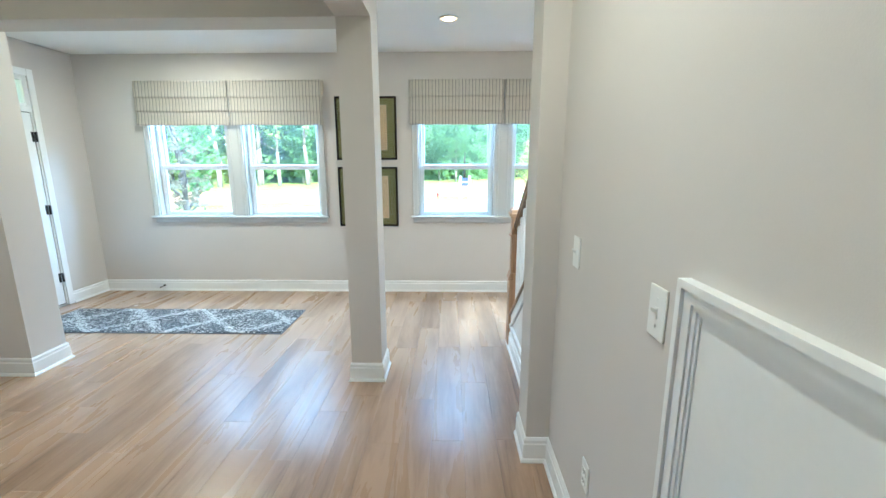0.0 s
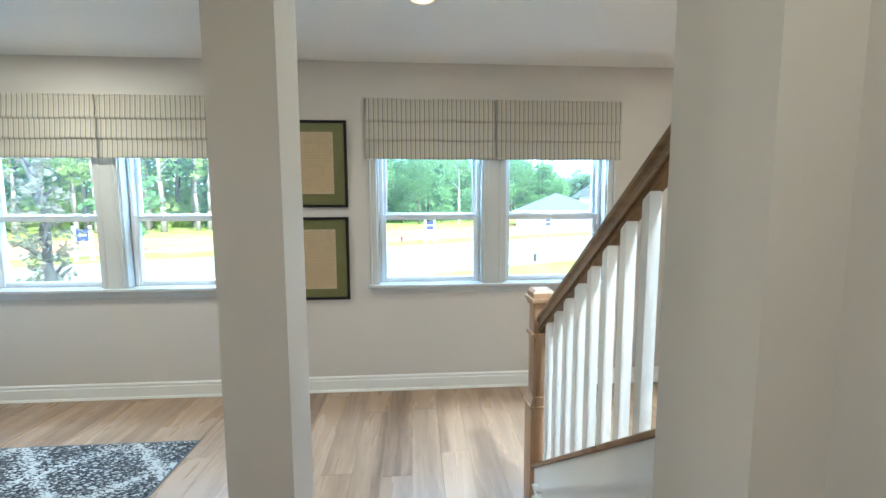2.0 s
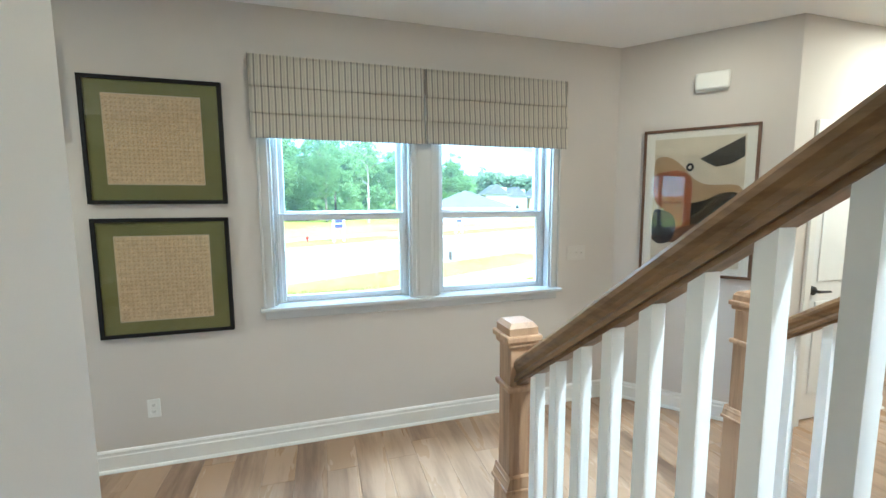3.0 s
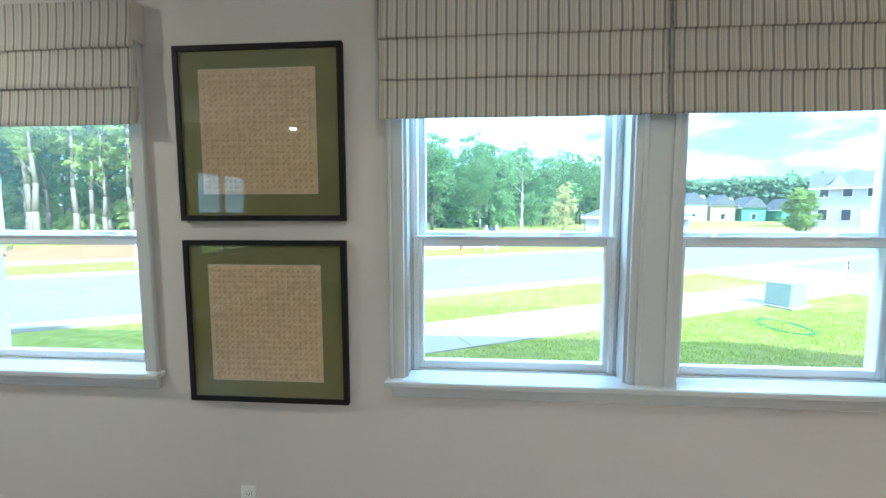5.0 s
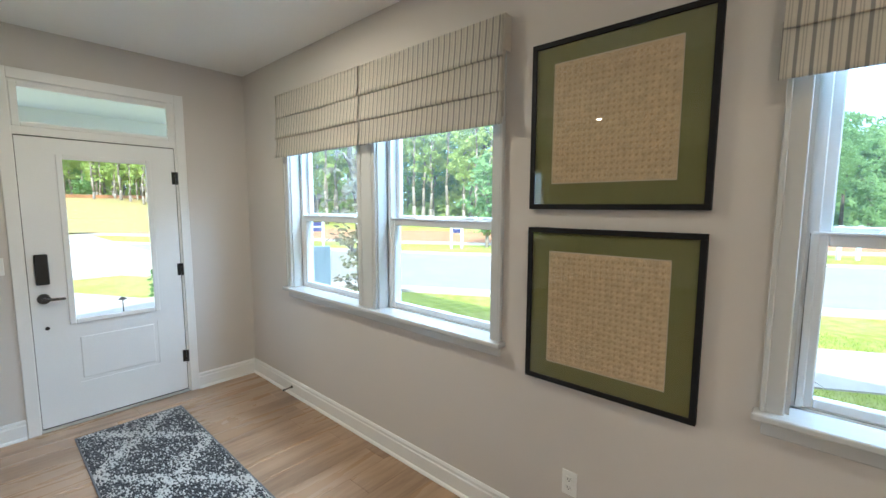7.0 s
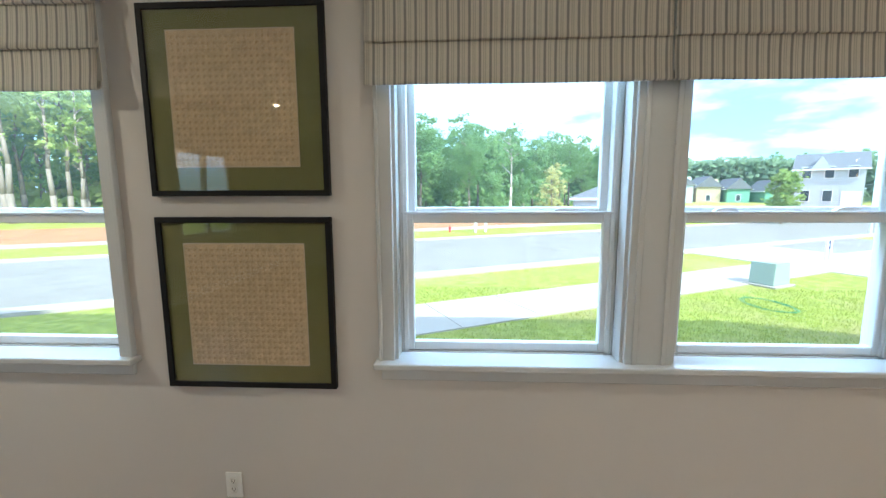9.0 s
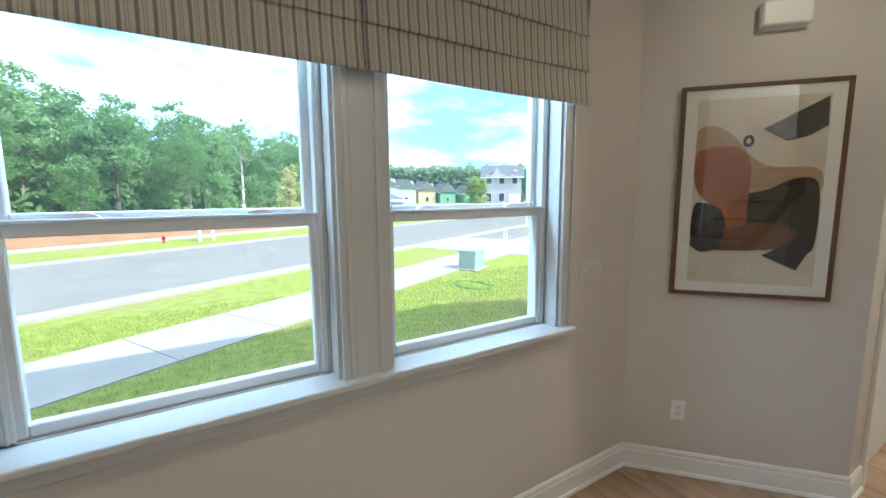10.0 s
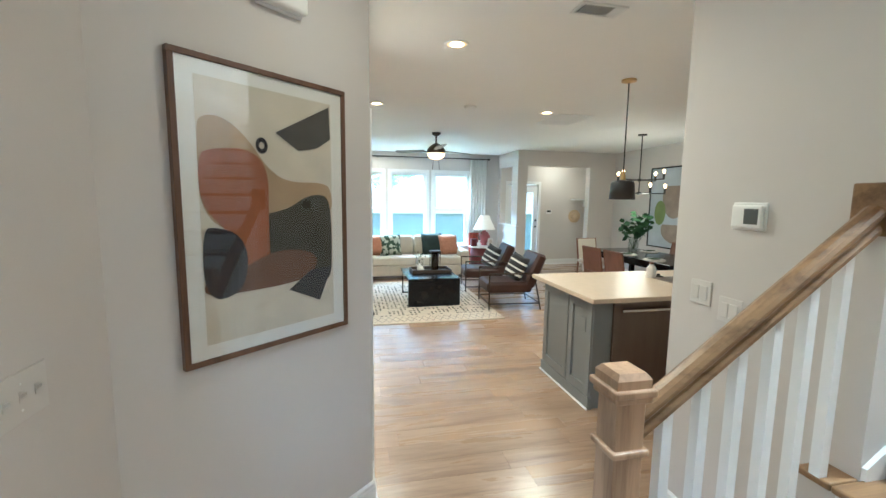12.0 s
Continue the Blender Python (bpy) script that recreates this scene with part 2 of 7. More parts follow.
def tube(bm, a, b, r0, r1=None, steps=10):
    """A round bar from a to b."""
    a, b = Vector(a), Vector(b)
    r1 = r0 if r1 is None else r1
    w = (b - a).normalized()
    u = w.orthogonal().normalized()
    v = w.cross(u)
    ra = [bm.verts.new(a + r0 * (math.cos(t) * u + math.sin(t) * v)) for t in (2 * math.pi * i / steps for i in range(steps))]
    rb = [bm.verts.new(b + r1 * (math.cos(t) * u + math.sin(t) * v)) for t in (2 * math.pi * i / steps for i in range(steps))]
    for i in range(steps):
        j = (i + 1) % steps
        bm.faces.new((ra[i], ra[j], rb[j], rb[i]))
    bm.faces.new(ra[::-1])
    bm.faces.new(rb)
    return bm


def soft_box(sx, sy, sz, puff=0.25, cuts=8):
    """A stuffed cushion: edges pinched, middle full."""
    bm = bmesh.new()
    for s in (1, -1):
        rows = []
        for i in range(cuts + 1):
            u = 2 * i / cuts - 1
            row = []
            for j in range(cuts + 1):
                v = 2 * j / cuts - 1
                full = ((1 - u ** 4) * (1 - v ** 4)) ** 0.45
                pinch = 1 - puff * 0.18 * (1 - abs(u)) * abs(v) ** 3
                pinch2 = 1 - puff * 0.18 * (1 - abs(v)) * abs(u) ** 3
                row.append(bm.verts.new((u * sx / 2 * pinch2, v * sy / 2 * pinch, s * full * sz / 2)))
            rows.append(row)
        for i in range(cuts):
            for j in range(cuts):
                bm.faces.new((rows[i][j], rows[i + 1][j], rows[i + 1][j + 1], rows[i][j + 1]))
    bmesh.ops.remove_doubles(bm, verts=bm.verts[:], dist=1e-4)
    return bm


def part(name, bm, material, parent=None, label="", smooth=False, at=None):
    """Links a bmesh as one mesh object, under a thing or a part where one is given."""
    bmesh.ops.recalc_face_normals(bm, faces=bm.faces[:])
    me = bpy.data.meshes.new(name)
    bm.to_mesh(me)
    bm.free()
    me.materials.append(material)
    if smooth:
        me.shade_smooth()
    ob = new(name, me)
    ob.parent = parent
    if at is not None:
        ob.matrix_basis = at
    return tagged(ob, label)


def again(ob, m, parent=None):
    """The same mesh once more, as an object of its own."""
    o = new(ob.name.split(".")[0], ob.data)
    o.parent, o.matrix_basis = parent or ob.parent, m
    return o


def thing(name, m=None, label="", category="", group="", kind=""):
    e = new(name)
    e.empty_display_size = 0.1
    if m is not None:
        e.matrix_basis = m
    return tagged(e, label, category, group, kind)


def struct(name, bm, material, label="", smooth=False):
    return tagged(part(name, bm, material, None, label, smooth), kind="structure")


def many(bms):
    """Several bmeshes as one."""
    out = bmesh.new()
    for b in bms:
        me = bpy.data.meshes.new("tmp")
        b.to_mesh(me)
        b.free()
        out.from_mesh(me)
        bpy.data.meshes.remove(me)
    return out


# ---------------------------------------------------------------- setting: walls, floor, ceiling
TOP = 2.74          # ceiling height
NORTH = 4.92        # inner face of the wall with the shaded windows
WEST = -3.935       # inner face of the entrance wall
BACK = 10.95        # inner face of the living room's window wall
ANG_A, ANG_B = Vector((2.475, 4.92)), Vector((3.175, 4.115))


def wall_run(name, along, lo, hi, start, end, holes=(), z0=0.0, z1=TOP, label=""):
    """A thick wall along x or y, with openings (from, to, sill, head) cut through it."""
    bm = bmesh.new()

    def piece(a, b, c, d):
        if b - a > 1e-4 and d - c > 1e-4:
            bx(bm, *((a, b, lo, hi) if along == "x" else (lo, hi, a, b)), c, d)

    at = start
    for a, b, c, d in sorted(holes):
        piece(at, a, z0, z1)
        piece(a, b, z0, c)
        piece(a, b, d, z1)
        at = b
    piece(at, end, z0, z1)
    return struct(name, bm, WALL, label)


TWIN = {"west": -2.17, "east": 0.925}
HALF_IN, HALF_OUT, SILL, HEAD = 0.086, 0.985, 0.905, 2.36
front_holes = [h for c in TWIN.values() for h in ((c - HALF_OUT, c - HALF_IN, SILL, HEAD), (c + HALF_IN, c + HALF_OUT, SILL, HEAD))]
wall_run("wall_north", "x", NORTH, 5.10, -4.09, ANG_A.x, front_holes, label="warm grey painted wall with two twin windows")
wall_run("wall_west", "y", -4.09, WEST, -2.6, NORTH, [(3.415, 4.365, 0.0, 2.405), (-0.95, 0.55, 0.9, 2.3)], label="warm grey painted entrance wall")
struct("wall_angled", prism([ANG_A, ANG_B, (3.30, 4.235), (2.62, 5.10), (2.475, 5.10)], "z", 0, TOP), WALL, "warm grey painted wall set at an angle")
wall_run("wall_closet", "x", 4.115, 4.235, 3.30, 4.30, [(3.42, 4.17, 0.0, 2.04)], label="warm grey painted wall with the closet door")
struct("wall_closet_end", prism([(3.175, 4.115), (3.30, 4.115), (3.30, 4.235)], "z", 0, TOP), WALL, "painted wall end at the angled corner")
wall_run("wall_living_return", "y", 4.18, 4.30, 4.235, 6.2, label="warm grey painted living room wall")
wall_run("wall_living_north", "x", 6.2, 6.35, 4.18, 11.1, label="warm grey painted living room wall")
BACKW = [(1.45, 2.28), (2.48, 3.32), (3.52, 4.38)]
wall_run("wall_back", "y", BACK, 11.10, -1.9, 6.2, [(a, b, 0.52, 2.27) for a, b in BACKW] + [(-0.42, 0.40, 0.0, 2.05)], label="warm grey painted wall with tall living room windows")
wall_run("wall_partition", "y", 9.72, 9.86, -1.74, 0.65, [(-1.10, 0.43, 0.0, 2.40)], label="warm grey partition with a wide cased opening")
wall_run("wall_nook", "x", 0.51, 0.65, 9.86, BACK, [(10.05, 10.80, 1.06, 2.42)], label="half-height wall under a painted soffit")
wall_run("wall_dining", "x", -1.9, -1.74, 2.88, 11.1, label="warm grey dining wall")
wall_run("wall_hall_east", "y", 0.842, 0.98, -2.6, 1.965, label="warm grey hall wall beside the stairs")
struct("wall_pilaster", box(0.725, 0.98, 1.965, 2.19, 0, TOP), WALL, "painted wall end at the foot of the stairs")
struct("wall_stair_block", box(2.025, 2.88, -1.74, 2.60, 0, TOP), WALL, "painted wall that carries the thermostat")
struct("wall_stub", box(WEST, -2.74, 2.80, 3.075, 0, TOP), WALL, "painted wall end beside the entrance")
struct("column", box(-0.370, -0.156, 2.768, 3.005, 0, 2.402), WALL, "square painted drywall column")
struct("beam_cross", box(-2.74, -0.370, 2.770, 3.003, 2.402, TOP), WALL, "painted drywall header across the opening")
struct("beam_hall", box(-0.370, -0.156, -2.6, 3.005, 2.402, TOP), WALL, "painted drywall header along the hall")
struct("wall_south", box(-4.09, 0.98, -2.75, -2.6, 0, TOP), WALL)
struct("wall_south_stair", box(0.98, 2.06, -2.75, -2.6, 0, 5.2), WALL)

cb = bmesh.new()
bx(cb, -4.09, 0.98, -2.75, 5.10, TOP, 2.90)
bx(cb, 0.98, 2.06, 2.62, 5.10, TOP, 2.90)
bx(cb, 2.06, 11.1, -1.9, 6.35, TOP, 2.90)
struct("ceiling", cb, CEIL, "flat white painted ceiling")
sh = bmesh.new()
bx(sh, 0.86, 0.98, -2.75, 2.74, 2.90, 5.2)
bx(sh, 2.06, 2.18, -2.75, 2.74, 2.90, 5.2)
bx(sh, 0.98, 2.06, 2.62, 2.74, 2.90, 5.2)
struct("wall_stairwell_upper", sh, WALL, "painted upper stairwell walls")
struct("ceiling_stairwell", box(0.86, 2.18, -2.75, 2.74, 5.2, 5.3), CEIL)
# Unseen upper storey and roof, shaped to cast the house's shadow on the lawn
up = bmesh.new()
bx(up, -4.09, 7.9, 4.95, 5.10, 2.90, 5.5)
bx(up, -4.09, 7.9, -2.75, -2.6, 2.90, 5.5)
bx(up, -4.09, -3.94, -2.6, 4.95, 2.90, 5.5)
bx(up, 7.75, 7.9, -2.6, 4.95, 2.90, 5.5)
struct("wall_upper_storey", up, mat("white_siding", (0.70, 0.71, 0.72), 0.6, 0.05, 2.0), "white siding of the upper storey")
struct("roof", many([prism([(-3.1, 5.42), (5.25, 5.30), (1.2, 7.3)], "x", -4.4, 7.95), prism([(7.95, 2.95), (11.4, 2.95), (7.95, 5.30)], "y", -3.1, 5.25)]), mat("roof_shingle", (0.10, 0.095, 0.09), 0.9, 0.3, 6.0), "unseen roof shaped to cast the house's shadow on the lawn")

struct("subfloor", box(-4.09, 11.1, -2.75, 6.35, -0.30, -0.014), SUBFLOOR, "boards below the planks")

# baseboards
BASE = [(0, 0), (0.026, 0), (0.026, 0.006), (0.021, 0.016), (0.015, 0.02), (0.015, 0.098), (0.0105, 0.104), (0.0105, 0.116), (0.013, 0.121), (0.0095, 0.128), (0.005, 0.135), (0, 0.135)]


def moulding(bm, p, q, inward, profile, cut_p=0.0, cut_q=0.0):
    """A profile of (depth, height) along the floor line p to q; cut: how far an end runs on per depth (mitre)."""
    p, q, n = Vector(p), Vector(q), Vector(inward).normalized()
    d = (q - p).normalized()
    ends = []
    for e, s in ((p, -cut_p), (q, cut_q)):
        ends.append([bm.verts.new((e.x + n.x * a + d.x * a * s, e.y + n.y * a + d.y * a * s, z)) for a, z in profile])
    k = len(profile)
    for i in range(k):
        j = (i + 1) % k
        bm.faces.new((ends[0][i], ends[0][j], ends[1][j], ends[1][i]))
    bm.faces.new(ends[0][::-1])
    bm.faces.new(ends[1])


BOARDS = [
    ((WEST, NORTH), (2.475, NORTH), (0, -1), -1, -0.36), ((WEST, 4.425), (WEST, NORTH), (1, 0), 0, -1),
    ((WEST, 3.075), (WEST, 3.36), (1, 0), -1, 0), ((WEST, 3.075), (-2.74, 3.075), (0, 1), -1, 1), ((-2.74, 2.80), (-2.74, 3.075), (1, 0), 1, 1), ((-2.74, 2.80), (WEST, 2.80), (0, -1), 1, 0),
    (ANG_A, ANG_B, (-0.765, -0.644), -0.36, 0.43), ((3.175, 4.115), (3.36, 4.115), (0, -1), 0.43, 0), ((4.24, 4.115), (4.30, 4.115), (0, -1), 0, 1), ((4.30, 4.115), (4.30, 6.2), (1, 0), 1, 0),
    ((-0.370, 2.768), (-0.156, 2.768), (0, -1), 1, 1), ((-0.156, 2.768), (-0.156, 3.005), (1, 0), 1, 1), ((-0.156, 3.005), (-0.370, 3.005), (0, 1), 1, 1), ((-0.370, 3.005), (-0.370, 2.768), (-1, 0), 1, 1),
    ((0.842, -2.6), (0.842, 1.965), (-1, 0), 0, -1), ((0.725, 1.965), (0.842, 1.965), (0, -1), 1, -1), ((0.725, 1.965), (0.725, 2.19), (-1, 0), 1, 0),
    ((2.15, 2.60), (2.88, 2.60), (0, 1), 0, 1), ((2.88, 2.60), (2.88, -1.74), (1, 0), 1, 0),
    ((BACK, 0.65), (BACK, 6.2), (-1, 0), 0, 0), ((9.72, 0.43), (9.72, 0.65), (-1, 0), 0, 1), ((9.72, -1.74), (9.72, -1.10), (-1, 0), 0, 0), ((9.72, 0.65), (BACK, 0.65), (0, 1), 1, 0),
    ((BACK, -1.74), (BACK, -0.48), (-1, 0), 0, 0), ((2.88, -1.74), (9.72, -1.74), (0, 1), 0, 0), ((WEST, -2.6), (WEST, 2.8), (1, 0), 0, 0),
]
for p, q, nn, c0, c1 in BOARDS:
    bm = bmesh.new()
    moulding(bm, p, q, nn, BASE, c0, c1)
    struct("baseboard", bm, TRIM, "white moulded baseboard")

# ---------------------------------------------------------------- twin double-hung windows of the entrance hall
SASH_GAP = mat("grey_seal_rubber", (0.10, 0.095, 0.09), 0.7)
WAND = mat("sash_lock_plastic", (0.74, 0.77, 0.80), 0.3)


def casing_board(a, b, c, d, y_wall, proud=0.018):
    """A flat casing board with a rounded edge and a raised back band (in the plane of a wall along x)."""
    return box(a, b, y_wall - proud, y_wall + 0.002, c, d, 0.004, 2)


def sash(parent, a, b, c, d, y, stile, low, high, depth=0.035):
    """One sash: two stiles, two rails and its pane."""
    s = part("sash", many([box(a, a + stile, y, y + depth, c, d, 0.004), box(b - stile, b, y, y + depth, c, d, 0.004),
                           box(a + stile, b - stile, y + 0.001, y + depth - 0.001, c, c + low, 0.004), box(a + stile, b - stile, y + 0.001, y + depth - 0.001, d - high, d, 0.004)]), VINYL, parent, "white vinyl sash")
    p = part("pane", box(a + stile - 0.004, b - stile + 0.004, y + depth * 0.5, y + depth * 0.5 + 0.004, c + low - 0.004, d - high + 0.004), GLASS, s, "clear glass")
    p.visible_shadow = False
    return s


def twin_window(name, c):
    w = thing(name, None, "white twin double-hung window with moulded casing", kind="structure")
    y = NORTH
    out, ins = HALF_OUT, HALF_IN
    for s in (-1, 1):
        e = sorted((c + s * (out - 0.006), c + s * (out + 0.056)))
        part("casing", casing_board(*e, SILL + 0.025, 2.43, y), SHADED_CASING, w)
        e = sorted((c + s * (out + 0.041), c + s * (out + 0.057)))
        part("back_band", box(*e, y - 0.026, y - 0.017, SILL + 0.025, 2.43, 0.003), SHADED_CASING, w)
    part("casing", casing_board(c - out - 0.056, c + out + 0.056, 2.345, 2.43, y, 0.017), SHADED_CASING, w, "head casing")
    part("mullion", many([box(c - 0.092, c + 0.092, y - 0.016, y + 0.002, SILL + 0.025, 2.345, 0.004, 2), box(c - 0.066, c - 0.044, y - 0.021, y - 0.015, SILL + 0.025, 2.345, 0.003), box(c + 0.044, c + 0.066, y - 0.021, y - 0.015, SILL + 0.025, 2.345, 0.003)]), SHADED_CASING, w, "white fluted mullion casing")
    part("stool", box(c - out - 0.075, c + out + 0.075, y - 0.058, 5.0, SILL + 0.001, SILL + 0.027, 0.007, 3), SHADED_CASING, w, "white window stool")
    part("apron", box(c - out - 0.05, c + out + 0.05, y - 0.017, y + 0.002, SILL - 0.055, SILL, 0.004), SHADED_CASING, w)
    for s in (-1, 1):
        a, b = sorted((c + s * ins, c + s * out))
        part("jamb", many([box(a, a + 0.018, y + 0.001, 5.0, SILL + 0.026, HEAD), box(b - 0.018, b, y + 0.001, 5.0, SILL + 0.026, HEAD), box(a, b, y + 0.001, 5.0, HEAD - 0.018, HEAD)]), SHADED_CASING, w)
        fr = [box(a + 0.0, a + 0.05, 5.0, 5.085, SILL, HEAD, 0.003), box(b - 0.05, b, 5.0, 5.085, SILL, HEAD, 0.003), box(a, b, 5.0, 5.085, HEAD - 0.045, HEAD, 0.003), box(a, b, 5.0, 5.085, SILL, SILL + 0.035, 0.003)]
        for k in (0.012, 0.03):
            fr += [box(a + k, a + k + 0.006, 4.996, 5.0, SILL + 0.03, HEAD), box(b - k - 0.006, b - k, 4.996, 5.0, SILL + 0.03, HEAD)]
        part("window_frame", many(fr), VINYL, w, "white vinyl frame with ridges")
        sash(w, a + 0.045, b - 0.045, 1.480, HEAD - 0.04, 5.045, 0.035, 0.052, 0.04)
        low = sash(w, a + 0.03, b - 0.03, SILL + 0.035, 1.512, 5.006, 0.042, 0.035, 0.042)
        # Dark strips put in for the shade in the gap round the lower sash
        part("gasket", many([box(a + 0.0275, a + 0.0298, 5.0, 5.012, SILL + 0.035, 1.512), box(b - 0.0298, b - 0.0275, 5.0, 5.012, SILL + 0.035, 1.512), box(a + 0.03, b - 0.03, 5.001, 5.012, SILL + 0.0325, SILL + 0.0348)]), SASH_GAP, low, "dark strip for the shaded gap round the sash")
        part("meeting_ledge", box(a + 0.03, b - 0.03, 4.998, 5.006, 1.505, 1.516, 0.002), VINYL, low)
        for f in (0.25, 0.75):
            x = a + (b - a) * f
            lk = bmesh.new()
            pts = [(0.045 * math.cos(t), 0.016 * math.sin(t)) for t in (math.pi * i / 10 for i in range(11))]
            lv = [(lk.verts.new((x + u, 5.010, 1.514 + v)), lk.verts.new((x + u, 5.030, 1.514 + v))) for u, v in pts]
            for q, r in zip(lv, lv[1:]):
                lk.faces.new((q[0], r[0], r[1], q[1]))
            lk.faces.new([q[0] for q in lv])
            lk.faces.new([q[1] for q in lv][::-1])
            part("sash_lock", lk, WAND, low, "pale plastic sash lock")
    return w


for i, (k, c) in enumerate(TWIN.items()):
    twin_window(f"window_{i + 1}", c)


# plain window of the front room
w5 = thing("window_3", None, "white framed window of the front room", kind="structure")
for a, b, c, d in ((-1.01, -0.95, 0.84, 2.36), (0.55, 0.61, 0.84, 2.36), (-0.95, 0.55, 2.30, 2.36), (-0.95, 0.55, 0.84, 0.90)):
    part("casing", box(WEST - 0.002, WEST + 0.018, a, b, c, d, 0.004), TRIM, w5)
part("window_frame", many([box(-4.06, -4.0, a, b, c, d, 0.003) for a, b, c, d in ((-0.95, -0.88, 0.9, 2.3), (0.48, 0.55, 0.9, 2.3), (-0.24, -0.16, 0.9, 2.3), (-0.88, 0.48, 2.23, 2.3), (-0.88, 0.48, 0.9, 0.97), (-0.88, 0.48, 1.56, 1.62))]), VINYL, w5)
for a, b in ((-0.88, -0.24), (-0.16, 0.48)):
    q = part("pane", box(-4.033, -4.029, a, b, 0.97, 2.23), GLASS, w5)
    q.visible_shadow = False


# roman shades
def stripe_mat():
    m = bpy.data.materials.new("striped_ticking")
    m.use_nodes = True
    n, l = m.node_tree.nodes, m.node_tree.links
    b = n["Principled BSDF"]
    b.inputs["Roughness"].default_value = 0.9
    b.inputs["Sheen Weight"].default_value = 0.2
    geo, sep = n.new("ShaderNodeNewGeometry"), n.new("ShaderNodeSeparateXYZ")
    l.new(geo.outputs["Position"], sep.inputs[0])
    wob = n.new("ShaderNodeTexNoise")
    wob.inputs["Scale"].default_value = 5.0
    l.new(geo.outputs["Position"], wob.inputs["Vector"])
    off = n.new("ShaderNodeMath")
    off.operation = "MULTIPLY_ADD"
    off.inputs[1].default_value = 0.006
    l.new(wob.outputs["Fac"], off.inputs[0])
    l.new(sep.outputs["X"], off.inputs[2])
    col = n.new("ShaderNodeValToRGB")
    col.color_ramp.interpolation = "LINEAR"
    cream, gre, pin = (0.72, 0.675, 0.59, 1), (0.325, 0.312, 0.29, 1), (0.52, 0.485, 0.43, 1)
    stops = [(0.0, cream), (0.22, cream), (0.26, gre), (0.46, gre), (0.50, cream), (0.66, cream), (0.69, pin), (0.74, pin), (0.77, cream), (0.84, cream), (0.87, pin), (0.92, pin), (0.95, cream)]
    col.color_ramp.elements[0].color, col.color_ramp.elements[1].color = cream, cream
    for p, c in stops[1:]:
        col.color_ramp.elements.new(p).color = c
    fr = n.new("ShaderNodeMath")
    fr.operation = "WRAP"
    fr.inputs[1].default_value, fr.inputs[2].default_value = 1.0, 0.0
    sc = n.new("ShaderNodeMath")
    sc.operation = "MULTIPLY"
    sc.inputs[1].default_value = 1 / 0.037
    l.new(off.outputs[0], sc.inputs[0])
    l.new(sc.outputs[0], fr.inputs[0])
    l.new(fr.outputs[0], col.inputs["Fac"])
    weave = n.new("ShaderNodeTexNoise")
    weave.inputs["Scale"].default_value, weave.inputs["Detail"].default_value = 420.0, 2.0
    l.new(geo.outputs["Position"], weave.inputs["Vector"])
    mr = n.new("ShaderNodeMapRange")
    mr.inputs["To Min"].default_value, mr.inputs["To Max"].default_value = 0.85, 1.12
    l.new(weave.outputs["Fac"], mr.inputs["Value"])
    mul = n.new("ShaderNodeMix")
    mul.data_type, mul.blend_type = "RGBA", "MULTIPLY"
    mul.inputs["Factor"].default_value = 1.0
    l.new(col.outputs["Color"], mul.inputs["A"])
    l.new(mr.outputs["Result"], mul.inputs["B"])
    l.new(mul.outputs["Result"], b.inputs["Base Color"])
    bp = n.new("ShaderNodeBump")
    bp.inputs["Strength"].default_value, bp.inputs["Distance"].default_value = 0.3, 0.001
    l.new(weave.outputs["Fac"], bp.inputs["Height"])
    l.new(bp.outputs["Normal"], b.inputs["Normal"])
    trans = n.new("ShaderNodeBsdfTranslucent")
    l.new(mul.outputs["Result"], trans.inputs["Color"])
    mix = n.new("ShaderNodeMixShader")
    mix.inputs["Fac"].default_value = 0.32
    l.new(b.outputs[0], mix.inputs[1])
    l.new(trans.outputs[0], mix.inputs[2])
    l.new(mix.outputs[0], n["Material Output"].inputs["Surface"])
    return m


TICKING = stripe_mat()


